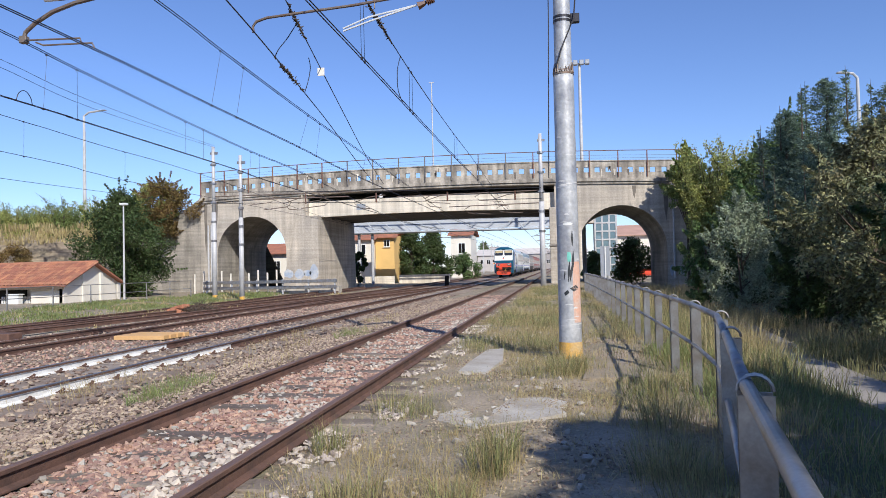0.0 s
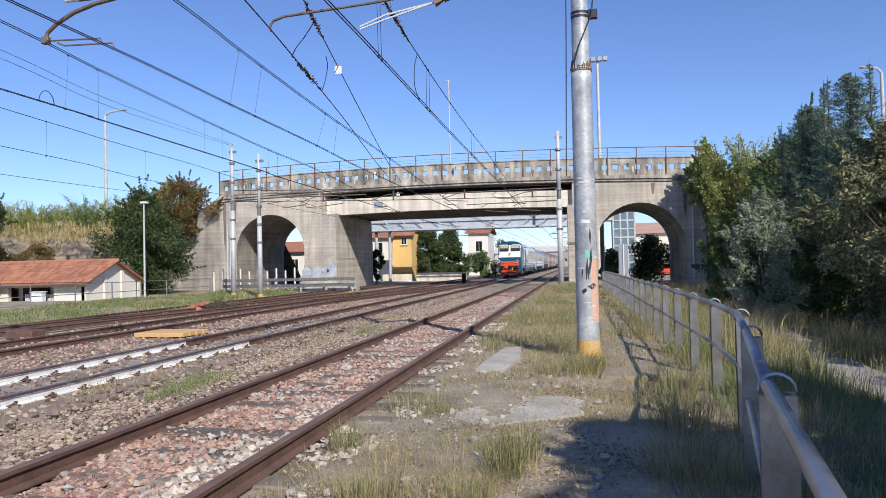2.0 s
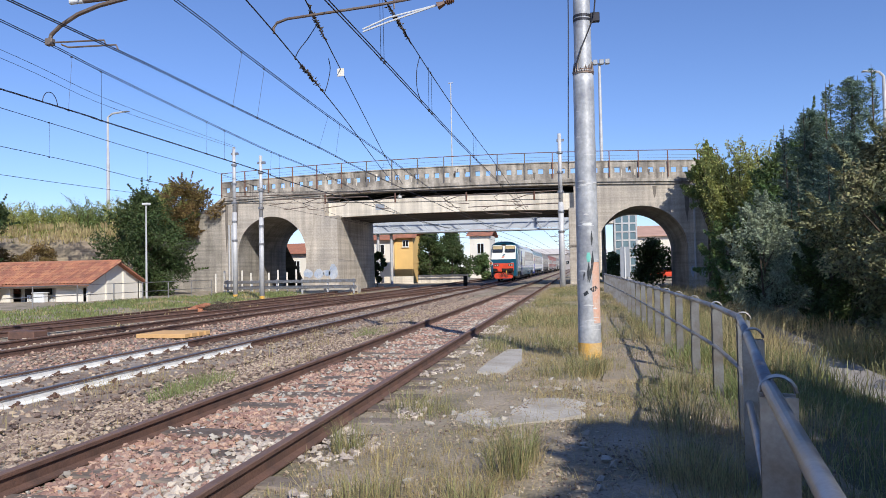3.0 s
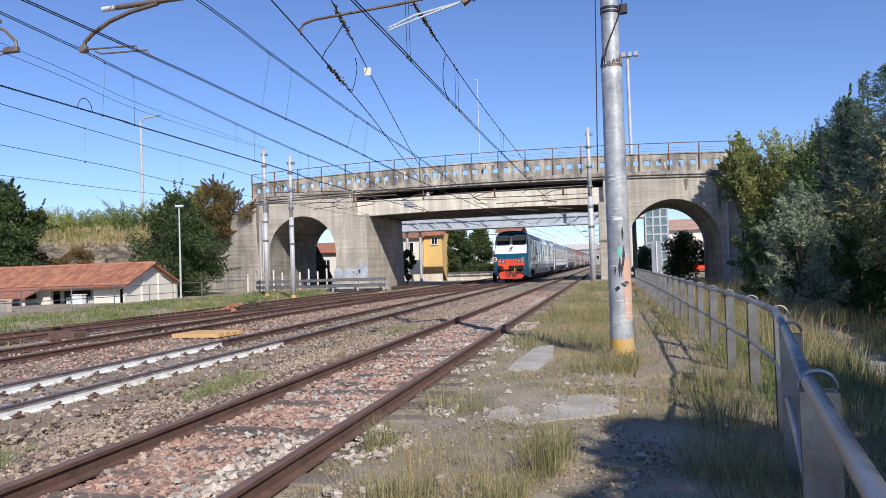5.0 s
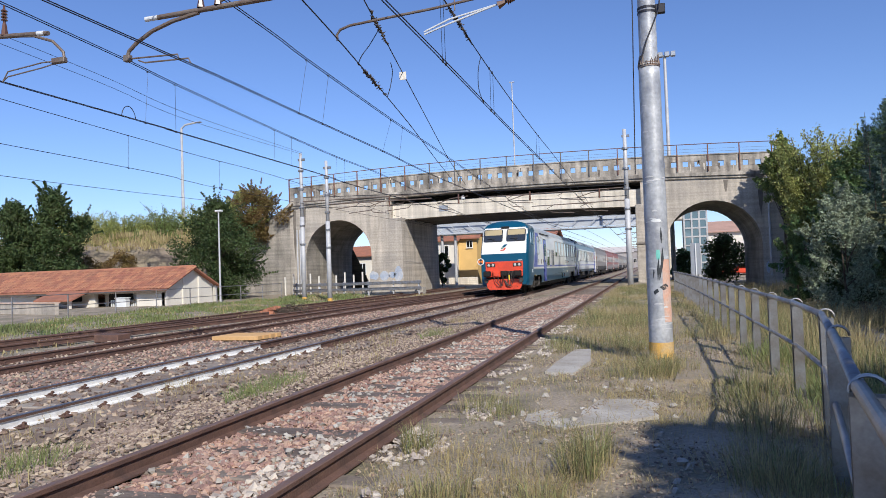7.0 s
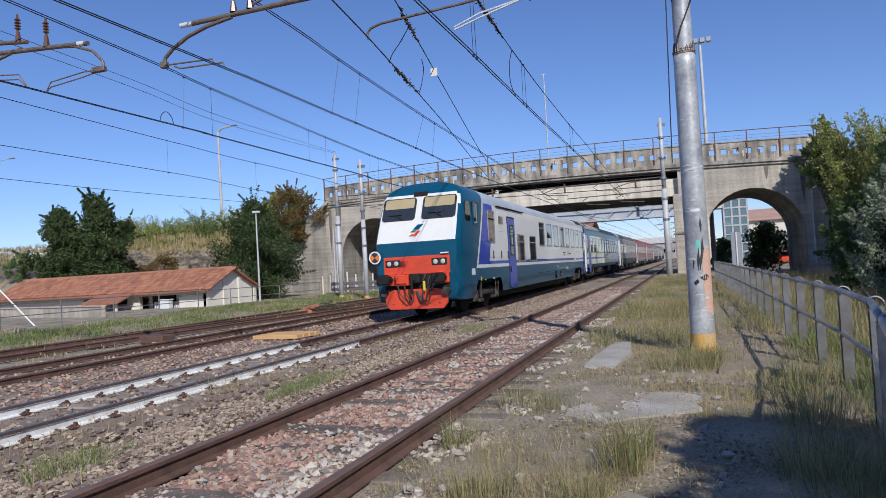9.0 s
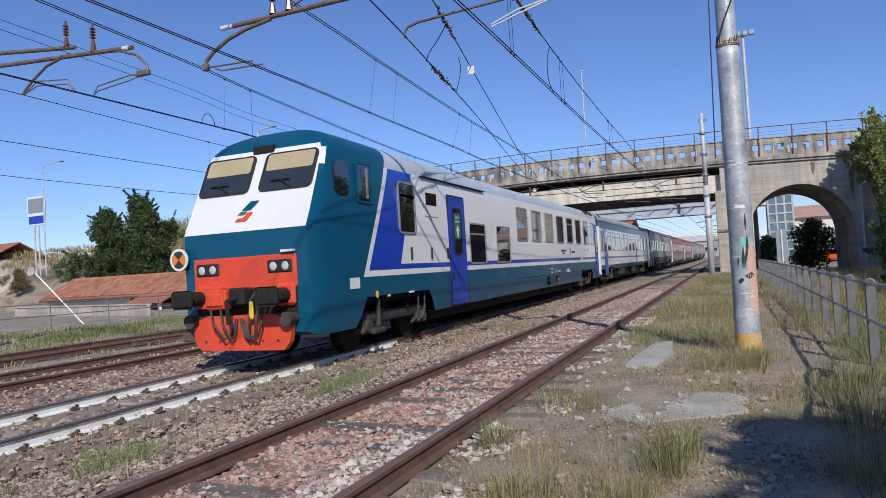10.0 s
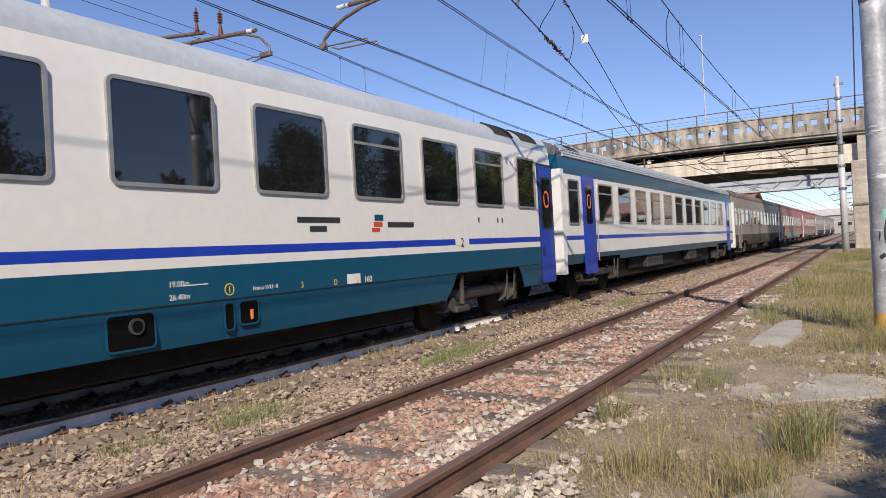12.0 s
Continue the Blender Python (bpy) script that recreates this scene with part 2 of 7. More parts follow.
    grass=leaf_mat("summer_grass", (0.215, 0.225, 0.095), (0.36, 0.31, 0.17), 0.5),
    grass_g=leaf_mat("green_grass", (0.185, 0.235, 0.085), (0.29, 0.28, 0.12), 0.35),
    straw=leaf_mat("dry_straw", (0.44, 0.36, 0.19), (0.33, 0.26, 0.13), 0.3),
    leaf_dark=leaf_mat("dark_foliage", (0.060, 0.095, 0.034), (0.10, 0.12, 0.04), 0.5),
    leaf_mid=leaf_mat("green_foliage", (0.105, 0.175, 0.065), (0.19, 0.215, 0.08), 0.5),
    # leaf_sun: sun highlights on the leaves put into its pale tint
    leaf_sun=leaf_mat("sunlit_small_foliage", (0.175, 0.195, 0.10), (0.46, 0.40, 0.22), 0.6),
    leaf_fresh=leaf_mat("fresh_green_foliage", (0.19, 0.25, 0.085), (0.27, 0.30, 0.11), 0.45),
    leaf_pale=leaf_mat("silvery_foliage", (0.33, 0.37, 0.26), (0.23, 0.29, 0.19), 0.45),
    leaf_yellow=leaf_mat("yellow_green_bamboo", (0.38, 0.38, 0.13), (0.25, 0.30, 0.09), 0.4),
    leaf_blue=leaf_mat("bluish_fir_needles", (0.145, 0.215, 0.16), (0.22, 0.27, 0.185), 0.5),
    leaf_brown=leaf_mat("brown_foliage", (0.21, 0.13, 0.05), (0.13, 0.12, 0.04), 0.4),
)

M["graffiti"] = mat("faded_blue_graffiti", (0.30, 0.36, 0.46), 0.9, vary=0.5, scale=2.5, fine=14, bump=0.2, tint=(0.50, 0.50, 0.50))


# ---------------------------------------------------------------- builders
def thing(name, label="", category="", group="", kind="", at=(0, 0, 0)):
    ob = tagged(new(name), label, category, group, kind)
    ob.location = at
    ob.empty_display_size = 0.2
    return ob


def part(name, bm, material, parent=None, label="", smooth=False, kind=""):
    me = bpy.data.meshes.new(name)
    bm.to_mesh(me)
    bm.free()
    for m in material if isinstance(material, (list, tuple)) else [material]:
        me.materials.append(m)
    if smooth:
        me.polygons.foreach_set("use_smooth", [len(p.vertices) < 5 for p in me.polygons])
    ob = new(name, me)
    if parent is not None:
        ob.parent = parent
    return tagged(ob, label, kind=kind)


def mesh_part(name, verts, faces, material, parent=None, label="", kind="", smooth=False):
    me = bpy.data.meshes.new(name)
    me.from_pydata(verts, [], faces)
    me.materials.append(material)
    if smooth:
        me.polygons.foreach_set("use_smooth", [True] * len(me.polygons))
    ob = new(name, me)
    if parent is not None:
        ob.parent = parent
    return tagged(ob, label, kind=kind)


def box(bm, x0, x1, y0, y1, z0, z1, bevel=0.0, m=None):
    r = bmesh.ops.create_cube(bm, size=1.0)
    for v in r["verts"]:
        v.co = Vector((x0 + (v.co.x + 0.5) * (x1 - x0), y0 + (v.co.y + 0.5) * (y1 - y0), z0 + (v.co.z + 0.5) * (z1 - z0)))
        if m is not None:
            v.co = m @ v.co
    if bevel:
        es = list({e for v in r["verts"] for e in v.link_edges})
        bmesh.ops.bevel(bm, geom=es, offset=bevel, segments=1, affect="EDGES")
    return bm


def rod(bm, a, b, r0, r1=None, seg=8, cap=True):
    a, b = Vector(a), Vector(b)
    r1 = r0 if r1 is None else r1
    d = b - a
    m = Matrix.Translation((a + b) / 2) @ d.to_track_quat("Z", "Y").to_matrix().to_4x4()
    bmesh.ops.create_cone(bm, cap_ends=cap, segments=seg, radius1=r0, radius2=r1, depth=d.length, matrix=m)
    return bm


def path_rod(bm, pts, r, seg=8):
    """One continuous tube through the points."""
    pts = [Vector(p) for p in pts]
    rings = []
    for i, p in enumerate(pts):
        d = (pts[min(i + 1, len(pts) - 1)] - pts[max(i - 1, 0)]).normalized()
        side = d.cross(Vector((0.31, 0.17, 0.93))).normalized()
        up = side.cross(d)
        rings.append([bm.verts.new(p + (side * math.cos(math.tau * k / seg) + up * math.sin(math.tau * k / seg)) * r) for k in range(seg)])
    for a, b in zip(rings, rings[1:]):
        for k in range(seg):
            bm.faces.new((a[k], a[(k + 1) % seg], b[(k + 1) % seg], b[k]))
    bm.faces.new(rings[0][::-1])
    bm.faces.new(rings[-1])
    return bm


def new_box(name, dims, material, parent, label="", bevel=0.0):
    return part(name, box(bmesh.new(), *dims, bevel), material, parent, label)


def prism(bm, outline, y0, y1):
    """A solid with an outline in x and z, between y0 and y1."""
    f = bm.faces.new([bm.verts.new((x, y0, z)) for x, z in outline])
    g = bmesh.ops.extrude_face_region(bm, geom=[f])
    for v in g["geom"]:
        if isinstance(v, bmesh.types.BMVert):
            v.co.y = y1
    bmesh.ops.recalc_face_normals(bm, faces=bm.faces[:])
    return bm


def text_part(name, body, size, material, parent, m, label=""):
    cu = bpy.data.curves.new(name, "FONT")
    cu.body, cu.size, cu.extrude, cu.align_x = body, size, 0.001, "LEFT"
    tmp = bpy.data.objects.new(name, cu)
    scene.collection.objects.link(tmp)
    dg = bpy.context.evaluated_depsgraph_get()
    me = bpy.data.meshes.new_from_object(tmp.evaluated_get(dg))
    bpy.data.objects.remove(tmp)
    me.transform(m)
    me.materials.clear()
    me.materials.append(material)
    ob = new(name, me)
    ob.parent = parent
    return tagged(ob, label)


# ---------------------------------------------------------------- ground and tracks
RAIL_Z = -0.22          # head of the running line; the siding lies at 0
TRACK_X = (-4.83, -9.25, -13.6)


def ground_z(x, y):
    if x < -60:
        return 1.0
    if x < -15.5:
        z = -0.42 + min(1.0, (-15.5 - x) / 3.0) * 0.16
    elif x < -2.9:
        z = -0.42
    elif x < -1.5:
        z = -0.42 + (x + 2.9) / 1.4 * 0.25
    elif x < 1.2:
        z = -0.17
    elif x < 5.0:
        z = -0.13 + 0.05 * math.sin(x * 2.1) * math.sin(y * 0.7)
    else:
        z = -0.13 - min(1.0, (x - 5.0) / 2.0) * 0.5
    return z


def build_ground():
    xs = [-2500, -800, -300, -120, -60.1, -60] + [-58 + 2 * i for i in range(14)] + [-30 + 0.8 * i for i in range(30)] + [-6 + 0.2 * i for i in range(80)] + [10 + i for i in range(21)] + [40, 60, 120, 300, 800, 2500]
    ys = [-300, -80, -30, -12, -6] + [-4 + 0.25 * i for i in range(88)] + [18 + i for i in range(60)] + [90, 110, 150, 220, 400, 900, 3000]
    verts = []
    for y in ys:
        for x in xs:
            near = max(0.0, 1 - abs(y - 8) / 60) if -16 < x < 12 else 0
            z = ground_z(x, y) + near * 0.03 * noise.noise((x * 1.3, y * 1.3, 0)) + near * 0.015 * noise.noise((x * 5, y * 5, 3))
            if y > 100 or y < -12:
                z = min(z, -0.42) if x > -60 else -0.42
            verts.append((x, y, z))
    n = len(xs)
    faces = [(j * n + i, j * n + i + 1, (j + 1) * n + i + 1, (j + 1) * n + i) for j in range(len(ys) - 1) for i in range(n - 1)]
    ob = mesh_part("ground", verts, faces, M["dirt"], kind="structure", smooth=True)
    ob.data.materials.append(M["turf"])      # darker ground beyond the fence
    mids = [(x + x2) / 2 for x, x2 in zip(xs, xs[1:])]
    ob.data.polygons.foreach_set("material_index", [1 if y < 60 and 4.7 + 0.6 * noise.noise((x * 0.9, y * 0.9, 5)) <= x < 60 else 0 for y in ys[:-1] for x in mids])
    tagged(ob, "dry soil and weeds beside the railway tracks", "ground")


build_ground()


def ballast_sheet(name, x0, x1, z, y0, y1, label, lip=0.25):
    xs = np.linspace(x0, x1, max(6, int((x1 - x0) / 0.22)))
    ys = list(np.arange(y0, 24, 0.25)) + list(np.arange(24, y1, 2.0)) + [y1]
    verts, n = [], len(xs)
    for y in ys:
        for x in xs:
            edge = min(x - x0, x1 - x)
            drop = 0.10 * max(0.0, 1 - edge / lip)
            verts.append((x, y, z - drop + 0.022 * noise.noise((x * 4, y * 4, 7)) + 0.02 * noise.noise((x * 1.1, y * 1.1, 2))))
    faces = [(j * n + i, j * n + i + 1, (j + 1) * n + i + 1, (j + 1) * n + i) for j in range(len(ys) - 1) for i in range(n - 1)]
    return tagged(mesh_part(name, verts, faces, M["ballast"], kind="structure"), label, "ballast")


ballast_sheet("ballast_bed_1", -1.75, 1.15, -0.185, -4, 330, "reddish crushed stone ballast of the siding")
ballast_sheet("ballast_bed_2", -11.6, -2.9, -0.375, -12, 330, "brown crushed stone ballast of the running lines", 0.5)

RAIL_PROFILE = [(-0.065, 0), (0.065, 0), (0.065, 0.012), (0.012, 0.03), (0.012, 0.105), (0.034, 0.115), (0.034, 0.143), (0.028, 0.15), (-0.028, 0.15), (-0.034, 0.143), (-0.034, 0.115), (-0.012, 0.105), (-0.012, 0.03), (-0.065, 0.012)]


def rail_object(name, x, top, y0, y1, parent, mats, white=None, bend=None):
    """One rail along y. white: the stretch whose web is painted white."""
    cuts = sorted({y0, y1, *(white or ())} | set(np.arange(math.ceil(y0), y1, 6.0 if bend else 1e9)))
    verts, faces, idx = [], [], []
    k = len(RAIL_PROFILE)
    for y in cuts:
        off = bend(y) if bend else 0.0
        verts += [(x + off + u, y, top - 0.15 + w) for u, w in RAIL_PROFILE]
    for s in range(len(cuts) - 1):
        mid = (cuts[s] + cuts[s + 1]) / 2
        for i in range(k):
            j = (i + 1) % k
            faces.append((s * k + i, s * k + j, (s + 1) * k + j, (s + 1) * k + i))
            up = RAIL_PROFILE[i][1] >= 0.143 and RAIL_PROFILE[j][1] >= 0.143
            paint = white and white[0] <= mid <= white[1] and i in (1, 2, 3, 4, 10, 11, 12, 13)
            idx.append(1 if up else 2 if paint else 0)
    faces += [tuple(range(k)), tuple((len(cuts) - 1) * k + i for i in reversed(range(k)))]
    idx += [0, 0]
    ob = mesh_part(name, verts, faces, mats[0], parent)
    for m in mats[1:]:
        ob.data.materials.append(m)
    ob.data.polygons.foreach_set("material_index", idx)
    return ob


def sleeper_mesh(name, material, w=2.5, d=0.24, h=0.14):
    bm = box(bmesh.new(), -w / 2, w / 2, -d / 2, d / 2, -h, 0, 0.012)
    me = bpy.data.meshes.new(name)
    bm.to_mesh(me)
    bm.free()
    me.materials.append(material)
    return me


def clip_mesh():
    bm = bmesh.new()
    box(bm, -0.05, 0.07, -0.06, 0.06, 0, 0.025, 0.006)
    rod(bm, (0.02, -0.05, 0.03), (0.02, 0.05, 0.05), 0.018, seg=6)
    rod(bm, (0.04, 0, 0.0), (0.04, 0, 0.075), 0.016, seg=6)
    me = bpy.data.meshes.new("rail_clip")
    bm.to_mesh(me)
    bm.free()
    me.materials.append(M["rust"])
    return me


WOOD, CONC, CLIP = sleeper_mesh("sleeper", M["sleeper"]), sleeper_mesh("sleeper", M["sleeper_c"], d=0.27), clip_mesh()


def track(name, x, top, y0, y1, mesh, label, mats, white=None, sleep_to=60.0, bury=0.0, clips=None, wobble=0.0):
    tr = thing(name, label, "railway track", "parallel railway tracks", at=(x, 0, 0))
    for sx in (-0.7525, 0.7525):
        rail_object("rail", sx, top, y0, y1, tr, mats, white)
    rnd = random.Random(name)
    y = max(y0, -3.0)
    while y < sleep_to:
        s = new("sleeper", mesh)
        s.parent = tr
        s.location = (rnd.uniform(-1, 1) * wobble, y, top - 0.152 - bury + rnd.uniform(-0.012, 0.006))
        s.rotation_euler = (rnd.uniform(-0.01, 0.01), rnd.uniform(-0.008, 0.008), rnd.uniform(-1, 1) * wobble * 0.35)
        if clips and clips[0] < y < clips[1]:
            for sx in (-0.7525, 0.7525):
                for side in (-1, 1):
                    c = new("rail_clip", CLIP)
                    c.parent = tr
                    c.location = (sx + side * 0.07, y, top - 0.145)
                    c.rotation_euler = (0, 0, 0 if side > 0 else math.pi)
        y += 0.62
    return tr


track("siding_track", 0, 0.0, -6, 300, WOOD, "rusty siding track on old timber sleepers in reddish ballast", (M["rust"], M["railtop"]), sleep_to=48, bury=-0.012, wobble=0.06)
track("running_track", TRACK_X[0], RAIL_Z, -14, 320, CONC, "main running track with partly white-painted rail webs", (M["rust"], M["shine"], M["railwhite"]), white=(-8.0, 13.4), clips=(-2, 26))
track("running_track", TRACK_X[1], RAIL_Z, -14, 320, WOOD, "second running track with dark oily rails", (M["rust"], M["railtop"]), sleep_to=44, clips=(6, 26))
track("side_track", TRACK_X[2], RAIL_Z - 0.02, -2, 60, WOOD, "overgrown rusty side track sunk in grass", (M["rust"], M["rust"]), sleep_to=40, bury=0.03)


def turnout():
    """Diverging rails that lead from the second running line towards the first."""
    tr = thing("turnout", "crossover switch rails between the two running tracks", "railway switch")
    def curve(y):
        s = min(1.0, max(0.0, (y - 22) / 44))
        return 4.42 * (3 * s * s - 2 * s ** 3)
    for sx in (-0.7525, 0.7525):
        rail_object("switch_rail", TRACK_X[1] + sx, RAIL_Z + 0.002, 22, 66, tr, (M["rust"], M["railtop"]), bend=curve)
    def curve_b(y):
        s = min(1.0, max(0.0, (y - 8) / 40))
        return 4.35 * (3 * s * s - 2 * s ** 3)
    for sx in (-0.7525, 0.7525):
        rail_object("switch_rail", TRACK_X[2] + sx, RAIL_Z + 0.004, 14, 48, tr, (M["rust"], M["railtop"]), bend=curve_b)
    box_bm = box(bmesh.new(), -11.9, -11.1, 15.2, 15.7, -0.4, -0.18, 0.02)
    part("point_motor", box_bm, M["rust"], tr)


turnout()


# ---------------------------------------------------------------- road bridge
BY, BB = 50.0, 59.0      # near and far face


def deck(x):
    return 8.82 - 0.0013 * (x + 6) ** 2


def arch_wall(name, x0, x1, cx, r, zc, zb, material, parent, top, y0=BY, y1=BB):
    """A block between y0 and y1 with an arched opening that goes through to the ground."""
    pts = [(x0, zb), (cx - r, zb)]
    pts += [(cx - r * math.cos(a), zc + r * math.sin(a)) for a in np.linspace(0, math.pi, 25)]
    pts += [(cx + r, zb), (x1, zb)]
    pts += [(x, top(x)) for x in np.linspace(x1, x0, 9)]
    bm = bmesh.new()
    prism(bm, pts, y0, y1)
    bmesh.ops.triangulate(bm, faces=[f for f in bm.faces if len(f.verts) > 4])
    # faces inside the opening get a darker grey, the arch's shade as colour
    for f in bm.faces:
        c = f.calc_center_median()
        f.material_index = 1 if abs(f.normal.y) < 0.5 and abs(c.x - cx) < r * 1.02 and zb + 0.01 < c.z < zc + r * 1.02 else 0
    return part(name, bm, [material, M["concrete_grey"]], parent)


def span(name, label, category, kind):
    """A piece of the bridge, drawn at its working size and set back to its true one."""
    ob = thing(name, label, category, kind=kind, at=(-0.139, 0.028, -0.06))
    ob.scale = (1.047, 1.047, 1.047)
    return ob


def bridge():
    b = span("road_bridge", "weathered concrete road bridge with arches over the railway", "bridge", kind="structure")
    under = lambda x: deck(x) - 1.62  # noqa: E731
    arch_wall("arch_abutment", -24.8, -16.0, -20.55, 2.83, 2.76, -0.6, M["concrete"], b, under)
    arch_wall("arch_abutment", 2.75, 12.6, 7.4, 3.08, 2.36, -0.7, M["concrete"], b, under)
    # battered piers beside the tracks
    bm = bmesh.new()
    prism(bm, [(-18.1, -0.6), (-14.95, -0.6), (-15.05, 5.45), (-16.0, 5.45), (-16.3, under(-16))], BY - 0.35, BB + 0.2)
    part("pier", bm, M["concrete"], b)
    bm = box(bmesh.new(), 2.35, 4.2, BY - 0.15, BB + 0.2, -0.6, 5.45, 0.04)
    part("pier", bm, M["concrete"], b)
    part("impost", box(bmesh.new(), 2.3, 4.34, BY - 0.22, BY + 0.6, 2.62, 2.78, 0.03), M["concrete_dark"], b)
    # girders: the inner ones are coloured near-black for the shade under the deck
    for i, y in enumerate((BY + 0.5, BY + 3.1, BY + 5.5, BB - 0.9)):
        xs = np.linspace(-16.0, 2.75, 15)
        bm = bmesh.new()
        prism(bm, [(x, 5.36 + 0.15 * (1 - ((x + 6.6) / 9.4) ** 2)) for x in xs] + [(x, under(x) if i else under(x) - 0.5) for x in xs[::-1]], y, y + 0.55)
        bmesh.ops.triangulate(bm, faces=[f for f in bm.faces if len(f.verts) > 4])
        part("girder", bm, M["concrete_pale"] if i == 0 else M["deck_shade"], b)
    # sheet added between the girders, near-black in place of their shade
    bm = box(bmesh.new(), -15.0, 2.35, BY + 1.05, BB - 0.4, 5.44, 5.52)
    part("soffit", bm, M["deck_shade"], b)
    # deck slab with a projecting cornice
    xs = np.linspace(-24.8, 12.6, 31)
    for y0, y1, za, zb, nm in ((BY - 0.12, BB + 0.12, -1.62, -1.30, "deck_slab"), (BY - 0.22, BY + 0.1, -1.45, -1.22, "cornice")):
        bm = bmesh.new()
        prism(bm, [(x, deck(x) + za) for x in xs] + [(x, deck(x) + zb) for x in xs[::-1]], y0, y1)
        bmesh.ops.triangulate(bm, faces=[f for f in bm.faces if len(f.verts) > 4])
        part(nm, bm, M["concrete_dark"], b)
    # parapets with square openings
    for y0 in (BY - 0.02, BB - 0.2):
        bm = bmesh.new()
        x = -24.8
        while x < 12.55:
            x2 = min(x + 0.77, 12.6)
            za, zb = deck(x), deck(x2)
            for lo, hi, u0, u1 in ((-1.30, -0.78, 0, 1), (-0.42, 0.0, 0, 1), (-0.78, -0.42, 0, 0.54)):
                p, q = x + (x2 - x) * u0, x + (x2 - x) * u1
                prism(bm, [(p, za + lo), (q, zb + lo if u1 == 1 else za + lo), (q, zb + hi if u1 == 1 else za + hi), (p, za + hi)], y0, y0 + 0.22)
            x = x2
        part("parapet", bm, M["concrete_dark"], b)
        bm = bmesh.new()
        prism(bm, [(x, deck(x)) for x in xs] + [(x, deck(x) + 0.07) for x in xs[::-1]], y0 - 0.05, y0 + 0.27)
        bmesh.ops.triangulate(bm, faces=[f for f in bm.faces if len(f.verts) > 4])
        part("coping", bm, M["concrete_dark"], b)
    # railing on the near side
    rnd = random.Random(4)
    for i in range(19):
        x = -24.71 + i * 2.0
        bm = box(bmesh.new(), x - 0.035, x + 0.035, BY - 0.12, BY - 0.04, deck(x) - 1.1, deck(x) + 0.78)
        part("railing_post", bm, M["rustrail"] if (i < 6 or i > 12) else M["greyrail"], b)
    for h, r in ((0.76, 0.028), (0.42, 0.008), (0.22, 0.008)):
        bm = bmesh.new()
        path_rod(bm, [(x, BY - 0.08, deck(x) + h) for x in xs], r, 6)
        part("handrail" if r > 0.02 else "railing_wire", bm, M["rustrail"] if r > 0.02 else M["greyrail"], b)
    # rain streaks, drain pipes
    for k in range(46):
        x = rnd.uniform(-24.4, 10.4)
        w, hi = rnd.uniform(0.04, 0.22), rnd.uniform(0.05, 0.7)
        bm = bmesh.new()
        bm.faces.new([bm.verts.new((u, BY - 0.023, v)) for u, v in ((x, deck(x) - hi), (x + w, deck(x) - hi), (x + w * 0.75, deck(x) - hi - rnd.uniform(0.2, 0.55)), (x + w * 0.3, deck(x) - hi - rnd.uniform(0.25, 0.6)))])
        part("rain_streak", bm, M["stain"] if k % 4 else M["concrete_pale"], b)
    for x, z, w, h in ((-23.6, 6.9, 0.3, 2.2), (3.9, 6.9, 0.35, 1.4), (8.2, 6.8, 0.3, 0.9), (10.3, 6.8, 0.4, 2.6), (-24.5, 6.6, 0.3, 4.0)):
        bm = bmesh.new()
        bm.faces.new([bm.verts.new((u, BY - (0.36 if -18 < x < -16 else 0.004), v)) for u, v in ((x, z), (x + w, z), (x + w * 0.8, z - h * 0.6), (x + w * 0.5, z - h), (x + w * 0.2, z - h * 0.7))])
        part("rain_streak", bm, M["stain"], b)
    for x, z, w, h in ((-17.9, 0.7, 1.0, 0.75), (-17.0, 0.55, 0.9, 0.9), (-16.3, 0.8, 0.7, 0.6), (-15.8, 0.5, 0.8, 1.3), (10.6, 0.3, 0.3, 0.9), (11.2, 0.4, 0.6, 0.7)):
        bm = bmesh.new()
        bm.faces.new([bm.verts.new((x + w * (0.5 + 0.5 * math.cos(a) * rnd.uniform(0.7, 1)), BY - (0.357 if x < 0 else 0.004), z + h * (0.5 + 0.5 * math.sin(a) * rnd.uniform(0.7, 1)))) for a in np.linspace(0, math.tau, 11)[:-1]])
        part("sprayed_tag", bm, M["graffiti"], b)
    for x, z0, z1 in ((10.95, 0.2, 6.9), (-24.1, -0.3, 5.0), (-23.85, -0.3, 5.0)):
        part("drain_pipe", rod(bmesh.new(), (x, BY - 0.1, z0), (x, BY - 0.1, z1), 0.07), M["zinc"], b)
    new_box("name_plate", (-12.2, -11.5, BY + 0.48, BY + 0.5, 5.85, 6.3), M["signgrey"], b)
    return b


bridge()


def wing_walls():
    w = span("retaining_wall", "stained concrete wing wall holding the bridge ramp", "wall", kind="structure")
    bm = bmesh.new()
    prism(bm, [(-34, -0.6), (-24.82, -0.6), (-24.82, 7.2), (-26.0, 6.4), (-29.5, 5.0), (-34, 4.0)], BY + 0.1, BY + 0.7)
    part("wall_face", bm, M["concrete_grey"], w)
    w2 = span("retaining_wall", "shaded concrete wing wall beside the bridge arch", "wall", kind="structure")
    bm = bmesh.new()
    prism(bm, [(12.62, -0.8), (24, -0.8), (24, 6.6), (12.62, 7.0)], BY + 0.1, BY + 0.7)
    part("wall_face", bm, M["concrete_grey"], w2)


wing_walls()


